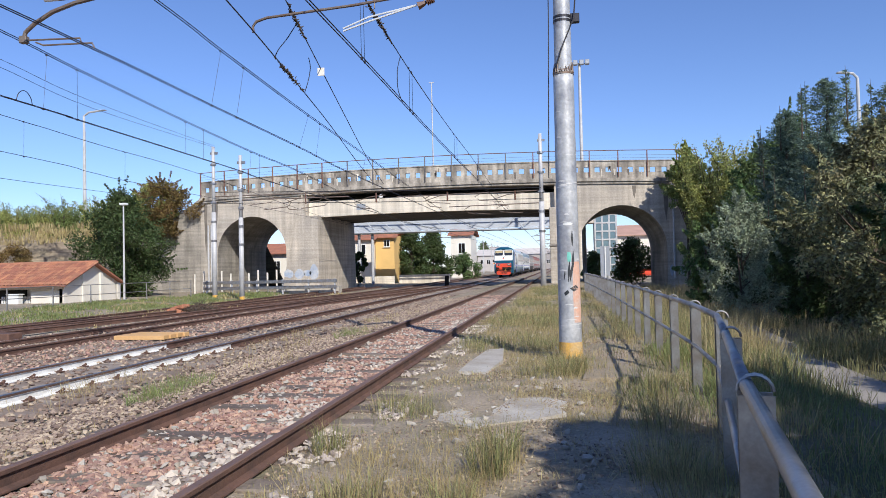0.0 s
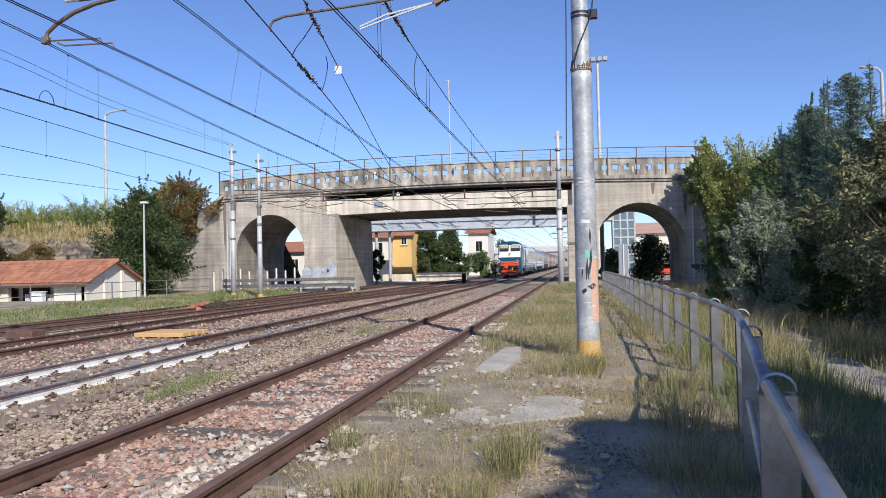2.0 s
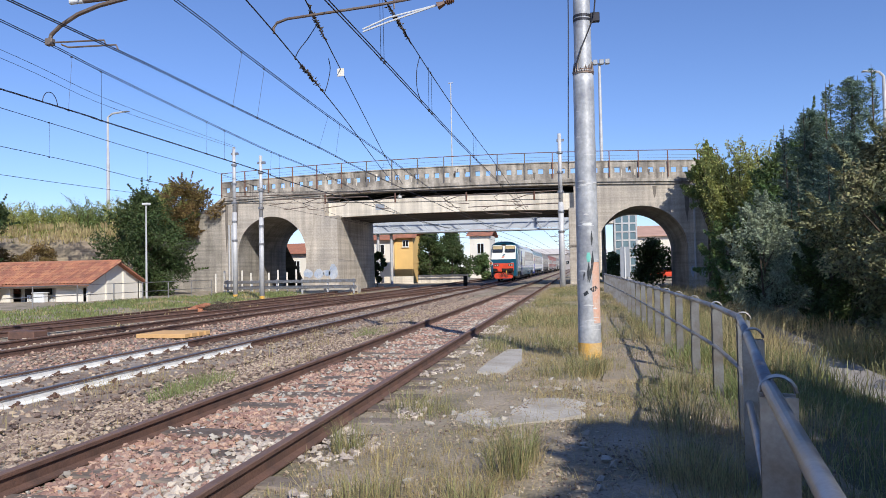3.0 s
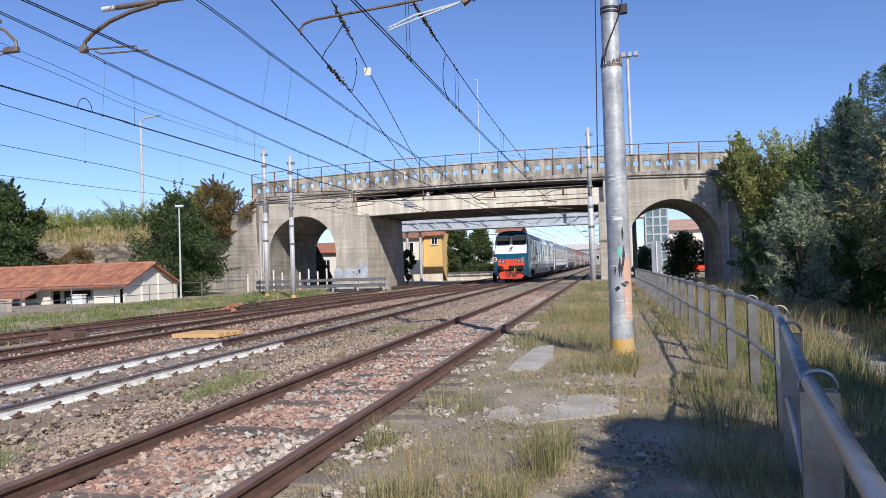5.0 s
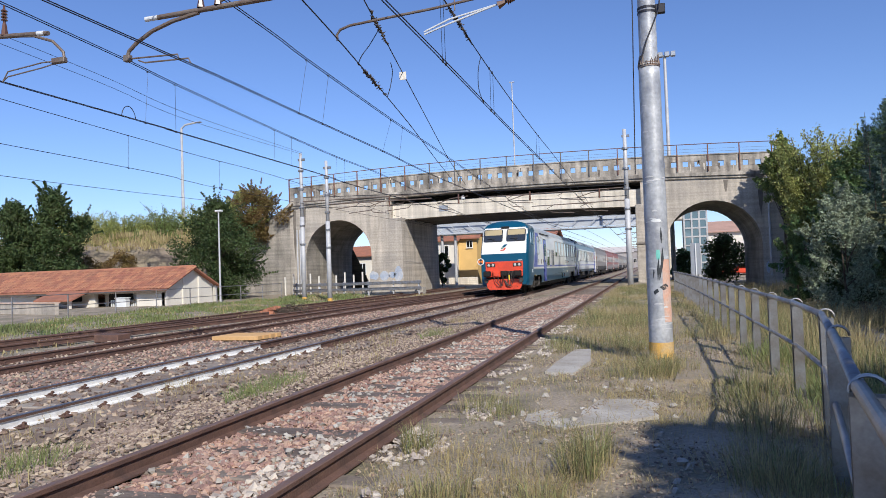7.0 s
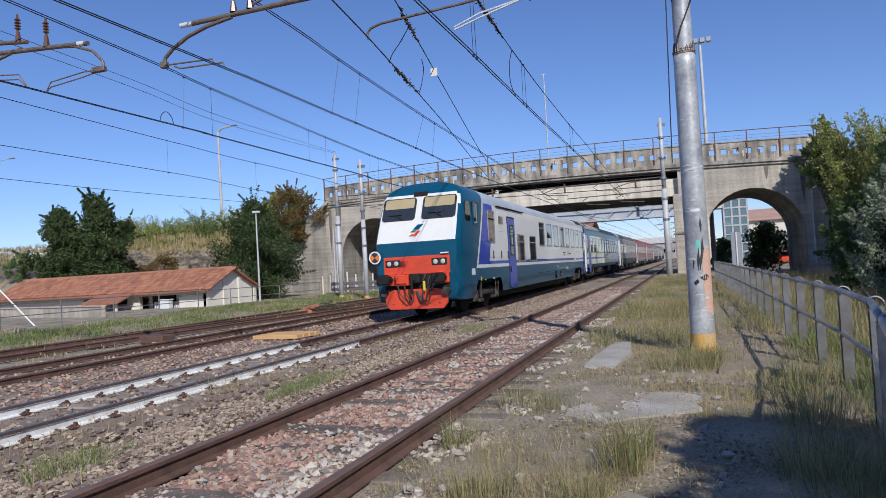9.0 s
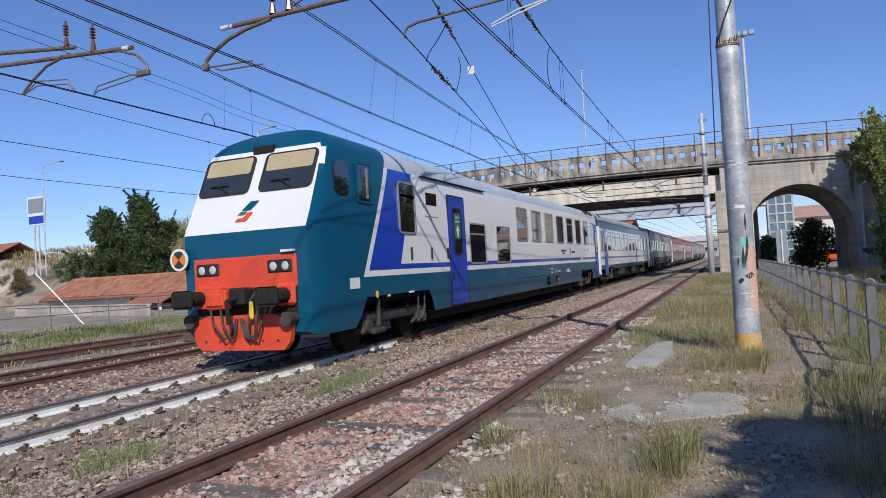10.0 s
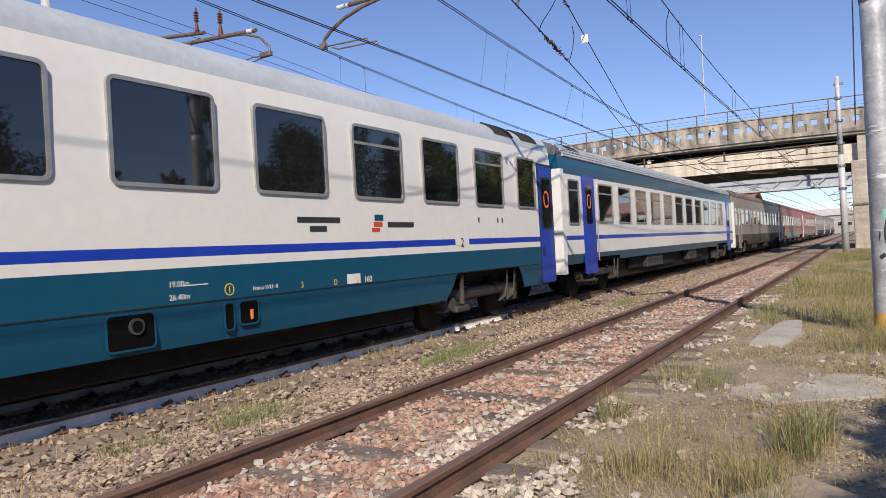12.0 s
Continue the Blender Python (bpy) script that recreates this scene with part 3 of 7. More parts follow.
def ramp(name, x0, x1, y_foot, y_top, y_back, z_foot, height, material, label):
    """The embankment that carries the road up to the bridge."""
    xs, us = np.linspace(x0, x1, 40), np.linspace(0, 1, 14)
    verts = []
    for x in xs:
        h = height(x)
        for u in us:
            y = y_foot(x) + (y_top - y_foot(x)) * u
            verts.append((x, y + 0.5 * noise.noise((x * 0.4, u * 4, 1)), z_foot + (h - z_foot) * u ** 0.85 + 0.35 * noise.noise((x * 0.5, u * 5, 9)) * (0.2 < u < 0.95)))
        verts += [(x, y_back, h), (x, y_back + 8, z_foot)]
    n = len(us) + 2
    faces = [(i * n + j, (i + 1) * n + j, (i + 1) * n + j + 1, i * n + j + 1) for i in range(len(xs) - 1) for j in range(n - 1)]
    return tagged(mesh_part(name, verts, faces, material, kind="structure", smooth=True), label, "embankment")


ramp("embankment_1", -130, -26.1, lambda x: 53.3 if x > -31 else max(45.5 + 0.05 * (x + 25), 53.3 + (x + 31) * 0.9), 54.0, 62.5, -0.4, lambda x: max(3.0, 6.4 + (x + 25) * 0.035), M["bank"], "dry grassy embankment of the bridge ramp")
ramp("embankment_2", 13.0, 130, lambda x: 53.3 if x < 15 else 43.5, 54.0, 62.5, -0.7, lambda x: max(3.0, 6.6 - (x - 11) * 0.03), M["dirt"], "shaded overgrown embankment of the bridge ramp")


# ---------------------------------------------------------------- train
SIDE, LOW, HIGH = 1.41, 0.57, 3.62      # half width, sill and gutter height over the rail


def section(low=LOW, roof=4.16, half=SIDE):
    """Right half of a coach's outline, from the sill to the top of the roof."""
    pts = [(half - 0.05, low), (half, low + 0.25), (half, 1.42), (half, 1.535), (half, 1.645), (half, 2.34), (half, 2.6), (half - 0.015, 3.2), (half - 0.03, 3.45), (half - 0.05, HIGH)]
    for a in np.linspace(12, 90, 8):
        pts.append(((half - 0.05) * math.cos(radians(a)) ** 0.72, HIGH + (roof - HIGH) * math.sin(radians(a)) ** 0.9))
    return pts


def loft(bm, stations):
    """A closed skin over cross-sections given as (y, right-half outline)."""
    rings = []
    for y, pts in stations:
        ring = [bm.verts.new((x, y, z)) for x, z in pts] + [bm.verts.new((-x, y, z)) for x, z in pts[-2::-1]]
        rings.append(ring)
    for a, b in zip(rings, rings[1:]):
        for i in range(len(a) - 1):
            bm.faces.new((a[i], a[i + 1], b[i + 1], b[i]))
        bm.faces.new((a[-1], a[0], b[0], b[-1]))
    bm.faces.new(rings[0])
    bm.faces.new(rings[-1][::-1])
    bmesh.ops.recalc_face_normals(bm, faces=bm.faces[:])


def cut(bm, co, no):
    bmesh.ops.bisect_plane(bm, geom=bm.verts[:] + bm.edges[:] + bm.faces[:], plane_co=co, plane_no=no)


def rounded(bm, y0, y1, z0, z1, x, depth, r, ring=0.0, seg=4):
    """A rounded panel on a side wall at x, facing +x; ring: the width of a frame with an open middle."""
    def loop(inset):
        q, out = max(r - inset, 0.01), []
        for cy, cz, a0 in ((y1 - r, z1 - r, 0), (y0 + r, z1 - r, 90), (y0 + r, z0 + r, 180), (y1 - r, z0 + r, 270)):
            for k in range(seg + 1):
                a = radians(a0 + 90 * k / seg)
                out.append((cy + q * math.cos(a), cz + q * math.sin(a)))
        return out
    outer = loop(0)
    if ring:
        inner = loop(ring)
        layers = [[bm.verts.new((x + d, u, w)) for u, w in lp] for lp, d in ((outer, 0), (outer, depth), (inner, depth), (inner, 0))]
        n = len(outer)
        for a, b in zip(layers, layers[1:]):
            for i in range(n):
                bm.faces.new((a[i], a[(i + 1) % n], b[(i + 1) % n], b[i]))
    else:
        a = [bm.verts.new((x + depth, u, w)) for u, w in outer]
        b = [bm.verts.new((x, u, w)) for u, w in outer]
        bm.faces.new(a)
        for i in range(len(a)):
            bm.faces.new((a[i], b[i], b[(i + 1) % len(a)], a[(i + 1) % len(a)]))
    bmesh.ops.recalc_face_normals(bm, faces=bm.faces[:])
    return bm


def side_window(coach, y0, y1, z0, z1, vent=0.0, frame_mat=None, sides=(1,), r=0.1):
    for s in sides:
        m = Matrix.Diagonal((s, 1, 1, 1))
        w = part("window", rounded(bmesh.new(), y0 + 0.02, y1 - 0.02, z0 + 0.02, z1 - 0.02, SIDE + 0.001, 0.008, r), M["glass"], coach)
        f = part("window_frame", rounded(bmesh.new(), y0, y1, z0, z1, SIDE - 0.01, 0.036, r, 0.044), frame_mat or M["alu"], w)
        if vent:
            new_box("vent_bar", (SIDE, SIDE + 0.026, y0 + 0.04, y1 - 0.04, z1 - vent - 0.022, z1 - vent + 0.022), M["alu"], w)
        if s < 0:
            for o in (w, f):
                o.data.transform(m)
                o.data.flip_normals()


def bogie(parent, y):
    g = part("bogie", box(bmesh.new(), -0.95, 0.95, y - 0.35, y + 0.35, 0.45, 0.85, 0.03), M["black"], parent)
    for x in (-1.14, 1.02):
        part("side_frame", box(bmesh.new(), x, x + 0.12, y - 1.75, y + 1.75, 0.50, 0.72, 0.03), M["undergrey"], g)
    for dy in (-1.28, 1.28):
        for sx in (-1, 1):
            bm = bmesh.new()
            rod(bm, (sx * 0.68, y + dy, 0.46), (sx * 0.82, y + dy, 0.46), 0.46, 0.46, 28)
            rod(bm, (sx * 0.64, y + dy, 0.46), (sx * 0.68, y + dy, 0.46), 0.49, 0.49, 28)
            part("wheel", bm, M["black"], g)
            bm = box(bmesh.new(), sx * 1.1 - 0.12, sx * 1.1 + 0.12, y + dy - 0.2, y + dy + 0.2, 0.32, 0.6, 0.04)
            rod(bm, (sx * 1.05, y + dy, 0.46), (sx * 1.28, y + dy, 0.46), 0.14, 0.12, 16)
            part("axle_box", bm, M["undergrey"], g)
        part("axle", rod(bmesh.new(), (-0.7, y + dy, 0.46), (0.7, y + dy, 0.46), 0.09), M["black"], g)
    for dy in (-0.62, 0.62):
        bm = bmesh.new()
        path_rod(bm, [(1.1 + 0.1 * math.cos(u), y + dy + 0.1 * math.sin(u), 0.68 + 0.062 * u / math.tau) for u in np.linspace(0, 6.5 * math.tau, 66)], 0.022, 6)
        part("spring", bm, M["black"], g)
    bm = rod(bmesh.new(), (1.3, y - 1.0, 0.45), (1.3, y - 0.95, 1.0), 0.05, 0.04, 10)
    box(bm, 1.2, 1.34, y - 1.25, y - 0.75, 0.30, 0.42, 0.03)
    part("damper", bm, M["undergrey"], g)
    for o in (0.95, 1.3):
        bm = bmesh.new()
        path_rod(bm, [(1.3, y + o, 1.0), (1.31, y + o - 0.05, 0.7), (1.3, y + o - 0.16, 0.45), (1.22, y + o - 0.3, 0.36)], 0.022, 6)
        part("brake_hose", bm, M["undergrey"], g)
    return g


def underframe(coach, y0, y1):
    for y, l, z in ((y0 + 6.6, 2.0, 0.52), (y0 + 10.2, 2.6, 0.46), (y0 + 14.5, 1.8, 0.55), (y0 + 17.3, 1.2, 0.5)):
        new_box("equipment_box", (-1.15, 1.15, y, y + l, z, 1.0), M["black"], coach, bevel=0.03)
    # closed box added to keep far-side light from under the coach
    new_box("floor_tray", (-1.05, 1.05, y0 + 5.3, y1 - 5.6, 0.30, 0.9), M["black"], coach, bevel=0.03)
    new_box("underframe", (-1.2, 1.2, y0 + 0.4, y1 - 0.4, 0.9, 1.15), M["black"], coach)


def shoulder(a, roof, off=0.0):
    """A point of the roof's outline, a degrees up from the gutter."""
    x, z = (SIDE - 0.05) * math.cos(radians(a)) ** 0.72, HIGH + (roof - HIGH) * math.sin(radians(a)) ** 0.9
    return x + off * math.cos(radians(a + 25)), z + off * math.sin(radians(a + 25))


def roof_grille(coach, y0, roof):
    for k in range(8):
        pts = [shoulder(a, roof, 0.012) for a in (14, 26, 38, 50)]
        bm = bmesh.new()
        for (xa, za), (xb, zb) in zip(pts, pts[1:]):
            rod(bm, (xa, y0 + k * 0.11, za), (xb, y0 + k * 0.11, zb), 0.024, 0.024, 6)
        part("grille_slat", bm, M["rubber"], coach)


def classify(bm, rule):
    for f in bm.faces:
        c = f.calc_center_median()
        f.material_index = rule(c, f.normal)


def open_bogies(bm, spans):
    """Cuts the skirt away over the bogies, with slanted ends, and leaves the shell open below."""
    for y0, y1 in spans:
        cut(bm, (0, y0, 0.55), Vector((0, -0.47, 0.35)).normalized() * -1)
        cut(bm, (0, y1, 0.55), Vector((0, 0.47, 0.35)).normalized())
    cut(bm, (0, 0, 1.04), (0, 0, 1))
    gone = []
    for f in bm.faces:
        p = f.calc_center_median()
        if p.z < 1.04 and any((p.y - y0) * 0.47 > (p.z - 0.55) * 0.35 and (y1 - p.y) * 0.47 > (p.z - 0.55) * 0.35 for y0, y1 in spans):
            gone.append(f)
    bmesh.ops.delete(bm, geom=gone, context="FACES")


def pilot_coach():
    """The leading driving trailer. y runs from its nose at -25.9 to its rear end at 0."""
    c = thing("driving_trailer", "teal white and blue driving trailer with orange-red buffer plate", "train coach", "coaches of the passenger train")
    bm = bmesh.new()
    st = []
    for y, lo, rf, hf in ((-23.6, 0.50, 4.27, 1.41), (-20, 0.54, 4.22, SIDE), (-14, LOW, 4.16, SIDE), (-7, LOW, 4.16, SIDE), (1.65, LOW, 4.16, SIDE)):
        st.append((y, section(lo, rf, hf)))
    # cab: the front slopes back from the waist to the roof
    cab = []
    for s, half, lo, rf in ((0.0, 1.29, 0.58, 0), (0.12, 1.36, 0.52, 0), (0.42, 1.40, 0.50, 0)):
        pts = []
        for (x, z) in section(lo, 4.27, half):
            lean = 0.0 if z < 2.36 else (z - 2.34) * 0.50 + max(0.0, z - 3.84) ** 2 * 1.6
            pts.append((x, z, -25.5 + s + lean * (1 - s * 0.55)))
        cab.append(pts)
    rings = []
    for pts in cab:
        ring = [bm.verts.new((x, y, z)) for x, z, y in pts] + [bm.verts.new((-x, y, z)) for x, z, y in pts[-2::-1]]
        rings.append(ring)
    for y, pts in st:
        rings.append([bm.verts.new((x, y, z)) for x, z in pts] + [bm.verts.new((-x, y, z)) for x, z in pts[-2::-1]])
    for a, b in zip(rings, rings[1:]):
        for i in range(len(a) - 1):
            bm.faces.new((a[i], a[i + 1], b[i + 1], b[i]))
        bm.faces.new((a[-1], a[0], b[0], b[-1]))
    n = len(rings[0])
    for i in range(n // 2):     # close the nose with level strips
        a, b, p, q = rings[0][i], rings[0][i + 1], rings[0][n - 1 - i], rings[0][n - 2 - i]
        if b is q:
            bm.faces.new((a, b, p))
        else:
            bm.faces.new((a, b, q, p))
    bm.faces.new(rings[-1][::-1])
    bmesh.ops.recalc_face_normals(bm, faces=bm.faces[:])
    # livery boundaries
    slope = Vector((0, 1, -0.53)).normalized()
    for p in (-23.84, -23.68):
        cut(bm, (0, p, 1.40), slope)
    cut(bm, (0, -22.31, 1.40), Vector((0, 1, -0.43)).normalized())
    cut(bm, (0, -23.0, 0), (0, 1, 0))
    cut(bm, (0, -22.4, 0), (0, 1, 0))
    for z in (2.34, 3.86):
        cut(bm, (0, 0, z), (0, 0, 1))

    def rule(p, nrm):
        edge = lambda q, k=0.53: (p.y - q) - (p.z - 1.40) * k  # noqa: E731
        if p.y < -24.4 and abs(p.x) < 1.3 and nrm.y < -0.6 and 2.34 < p.z < 3.86:
            return 1
        if edge(-23.84) < 0:
            return 0
        if p.z > HIGH:
            return 3
        if p.z < 1.42:
            return 0
        if edge(-23.68) < 0:
            return 1
        if edge(-22.31, 0.43) < 0:
            return 2 if p.z > 1.535 else 1
        return 1 if p.z < 1.535 or p.z > 1.645 else 2
    classify(bm, rule)
    open_bogies(bm, ((-24.1, -20.45), (-3.35, -0.05)))
    body = part("body", bm, [M["teal"], M["white"], M["blue"], M["roof"]], c)
    body.data.polygons.foreach_set("use_smooth", [True] * len(body.data.polygons))
    body.modifiers.new("flat", "EDGE_SPLIT").split_angle = radians(28)
    # windows
    side_window(c, -22.2, -21.36, 2.28, 3.40, 0.30, sides=(1, -1))
    for y0, y1 in ((-17.98, -16.63), (-15.66, -14.28)):
        side_window(c, y0, y1, 1.57, 2.68, 0.30)
    for i, (y0, w) in enumerate(((-13.45, 1.33), (-11.55, 1.33), (-9.65, 1.33), (-7.75, 1.33), (-5.85, 1.27), (-4.0, 1.22), (-2.18, 1.22), (-0.3, 0.95))):
        side_window(c, y0, y0 + w, 2.27, 3.38, 0.28 if i in (0, 4, 6) else 0)
    w = part("panel", rounded(bmesh.new(), -20.82, -20.05, 2.72, 3.38, SIDE, 0.012, 0.02), M["white"], c)
    part("panel_window", rounded(bmesh.new(), -20.76, -20.14, 2.98, 3.26, SIDE + 0.012, 0.008, 0.02), M["glass"], w)
    # entrance doors
    for y0, y1 in ((-19.40, -18.30), (0.86, 1.6)):
        d = part("door", rounded(bmesh.new(), y0, y1, 0.60, 3.27, SIDE - 0.004, 0.018, 0.04), M["blue"], c)
        part("door_seal", rounded(bmesh.new(), y0 - 0.05, y1 + 0.05, 0.58, 3.32, SIDE - 0.012, 0.018, 0.05, 0.05), M["rubber"], d)
        cy = (y0 + y1) / 2
        g = part("door_window", rounded(bmesh.new(), cy - 0.27, cy + 0.27, 1.85, 2.98, SIDE + 0.014, 0.008, 0.1), M["glass"], d)
        part("window_frame", rounded(bmesh.new(), cy - 0.3, cy + 0.3, 1.82, 3.01, SIDE + 0.010, 0.02, 0.12, 0.045), M["rubber"], g)
        new_box("door_handle", (SIDE + 0.01, SIDE + 0.05, y0 + 0.06, y0 + 0.1, 1.2, 1.4), M["black"], d)
        if y0 < -5:
            new_box("entrance_sign", (SIDE + 0.022, SIDE + 0.026, cy - 0.2, cy + 0.2, 2.22, 2.88), M["green"], g, "green entrance sign with white arrow")
            m = Matrix.Translation((SIDE + 0.027, cy - 0.165, 2.74)) @ Euler((radians(90), 0, radians(90))).to_matrix().to_4x4()
            text_part("sign_text", "SALITA", 0.105, M["letter_w"], g, m)
            text_part("sign_text", "ENTRANCE", 0.07, M["letter_w"], g, Matrix.Translation((SIDE + 0.027, cy - 0.17, 2.64)) @ Euler((radians(90), 0, radians(90))).to_matrix().to_4x4())
            bm = bmesh.new()
            for f in ([(-0.045, 2.25), (0.045, 2.25), (0.045, 2.42), (-0.045, 2.42)], [(-0.12, 2.42), (0.12, 2.42), (0, 2.58)]):
                bm.faces.new([bm.verts.new((SIDE + 0.0275, cy + u, z)) for u, z in f])
            part("arrow", bm, M["letter_w"], g)
        else:
            part("door_sign", rounded(bmesh.new(), cy - 0.15, cy + 0.15, 2.3, 2.7, SIDE + 0.022, 0.004, 0.14, 0.05), M["orange"], g)
    new_box("gutter", (SIDE - 0.05, SIDE + 0.02, -20.9, -16.5, HIGH - 0.008, HIGH + 0.012), M["black"], c)
    # cab side windows
    f = part("cab_window", rounded(bmesh.new(), -23.85, -23.42, 2.88, 3.55, SIDE, 0.008, 0.03), M["glass"], c)
    part("window_frame", rounded(bmesh.new(), -23.92, -23.35, 2.82, 3.60, SIDE - 0.006, 0.03, 0.05, 0.06), M["teal"], f)
    new_box("half_open_pane", (SIDE + 0.004, SIDE + 0.02, -23.56, -23.49, 2.92, 3.5), M["alu"], f)
    bm = rounded(bmesh.new(), -24.7, -24.2, 2.92, 3.55, SIDE - 0.03, 0.03, 0.16)
    f = part("cab_side_pane", bm, M["glass"], c)
    # windscreens lie in the sloped front
    def screen(x0, x1):
        tilt = Matrix.Translation((0, -25.512, 2.34)) @ Matrix.Rotation(-math.atan(0.50), 4, "X")
        bm = rounded(bmesh.new(), x0, x1, 0.80, 1.56, 0, 0.02, 0.09)
        turn = Matrix(((0, 1, 0, 0), (-1, 0, 0, 0), (0, 0, 1, 0), (0, 0, 0, 1)))
        bm.transform(tilt @ turn)
        s = part("windscreen", bm, M["windscreen"], c, "raked windscreen with a cream blind drawn half down")
        bm = rounded(bmesh.new(), x0 - 0.02, x1 + 0.02, 0.78, 1.58, -0.005, 0.032, 0.10, 0.03)
        bm.transform(tilt @ turn)
        part("screen_rubber", bm, M["rubber"], s)
        bm = rounded(bmesh.new(), x0 + 0.04, x1 - 0.04, 1.20, 1.55, 0.02, 0.004, 0.05)
        bm.transform(tilt @ turn)
        part("sun_blind", bm, M["blind"], s)
        bm = bmesh.new()
        path_rod(bm, [(0.05, (x0 + x1) / 2 + 0.15, 0.8), (0.06, (x0 + x1) / 2 - 0.12, 0.98)], 0.012, 6)
        box(bm, 0.045, 0.06, (x0 + x1) / 2 - 0.32, (x0 + x1) / 2 + 0.1, 0.96, 0.99)
        bm.transform(tilt @ turn)
        part("wiper", bm, M["rubber"], s)
    screen(-1.2, -0.13)
    screen(0.13, 1.2)
    new_box("front_vent", (-0.22, 0.22, -24.8, -24.6, 3.80, 3.93), M["black"], c)
    # emblem as plain slanted bars in its colours
    for outline, mt in (([(-0.13, 2.50), (0.06, 2.50), (0.20, 2.66), (0.02, 2.66)], "teal"), ([(-0.2, 2.42), (-0.05, 2.42), (0.01, 2.48), (-0.14, 2.48)], "green"), ([(-0.22, 2.30), (0.02, 2.30), (0.13, 2.46), (0.02, 2.46), (-0.06, 2.36), (-0.17, 2.36)], "red")):
        bm = bmesh.new()
        bm.faces.new([bm.verts.new((u, -25.518 + (z + 0.22 - 2.34) * 0.5, z + 0.22)) for u, z in outline])
        part("emblem", bm, M[mt], c)
    # lower front
    new_box("waist_panel", (-1.08, 1.08, -25.785, -25.7, 1.34, 1.90), M["red"], c, "orange-red lamp panel", 0.02)
    for sx in (-1, 1):
        h = new_box("headlight", (sx * 0.76 - 0.25, sx * 0.76 + 0.25, -25.81, -25.74, 1.52, 1.74), M["rubber"], c, "twin headlight", 0.02)
        for dx in (-0.12, 0.12):
            bm = bmesh.new()
            bmesh.ops.create_uvsphere(bm, u_segments=14, v_segments=8, radius=0.09, matrix=Matrix.Translation((sx * 0.76 + dx, -25.79, 1.63)) @ Matrix.Diagonal((1, 0.4, 1, 1)))
            part("lens", bm, M["lamp"], h, smooth=True)
        bm = bmesh.new()
        rod(bm, (sx * 0.87, -25.7, 1.06), (sx * 0.87, -26.12, 1.06), 0.13, 0.13, 16)
        rod(bm, (sx * 0.87, -26.12, 1.06), (sx * 0.87, -26.3, 1.06), 0.09, 0.09, 14)
        bf = part("buffer", bm, M["black"], c)
        part("buffer_plate", box(bmesh.new(), sx * 0.87 - 0.22, sx * 0.87 + 0.22, -26.36, -26.3, 0.90, 1.22, 0.05), M["black"], bf)
        part("buffer_socket", box(bmesh.new(), sx * 0.87 - 0.19, sx * 0.87 + 0.19, -25.86, -25.74, 0.88, 1.26, 0.05), M["red"], bf)
        rod_bm = rod(bmesh.new(), (sx * 1.0, -25.7, 0.62), (sx * 1.0, -26.05, 0.62), 0.08, 0.12, 14)
        part("warning_horn", rod_bm, M["undergrey"], c)
    new_box("handle_step", (0.82, 1.06, -25.84, -25.7, 1.86, 1.9), M["letter_w"], c)
    new_box("buffer_beam", (-1.06, 1.06, -25.76, -25.55, 0.80, 1.42), M["black"], c)
    new_box("buffer_beam_plate", (-0.95, -0.4, -25.9, -25.7, 0.88, 1.24), M["red"], c)
    bm = bmesh.new()
    prism(bm, [(-0.86, 0.14), (0.86, 0.14), (0.98, 0.28), (1.04, 0.62), (0.7, 0.74), (-0.7, 0.74), (-1.04, 0.62), (-0.98, 0.28)], -25.92, -25.8)
    part("snow_plough", bm, M["red"], c, "orange-red plough plate")
    new_box("coupler_box", (-0.62, -0.18, -26.06, -25.86, 0.86, 1.2), M["red"], c, "orange-red jumper box", 0.03)
    new_box("jumper_lid", (-0.58, -0.22, -26.1, -26.06, 0.92, 1.14), M["red"], c, "", 0.02)
    for k in range(6):
        part("plough_bolt", rod(bmesh.new(), (-0.75 + k * 0.3, -25.93, 0.3), (-0.75 + k * 0.3, -25.91, 0.3), 0.025, 0.025, 8), M["undergrey"], c)
    bm = box(bmesh.new(), -0.16, 0.16, -26.02, -25.7, 0.92, 1.22, 0.03)
    rod(bm, (0, -25.95, 1.05), (0, -26.25, 1.0), 0.045)
    rod(bm, (0, -26.25, 1.0), (0, -26.22, 0.62), 0.04)
    part("coupling_hook", bm, M["black"], c)
    for x in (-0.62, -0.38, 0.3, 0.48, 0.62):
        bm = bmesh.new()
        path_rod(bm, [(x, -25.8, 1.2), (x * 0.95, -26., 1.0), (x * 0.8 + 0.05, -26.08, 0.62), (x * 0.55 + 0.1, -26.05, 0.36), (x * 0.3 + 0.05, -26., 0.42), (x * 0.1, -25.96, 0.7)], 0.02, 6)
        part("brake_hose", bm, M["undergrey"], c)
    bm = box(bmesh.new(), 0.28, 0.36, -26.06, -26., 0.68, 0.98, 0.02)
    part("hose_valve", bm, M["yellowsign"], c)
    # round tail disc on the far corner
    bm = rod(bmesh.new(), (-1.32, -25.86, 1.72), (-1.32, -25.88, 1.72), 0.2, 0.2, 28)
    disc = part("tail_disc", bm, M["letter_w"], c, "round orange and white signal disc")
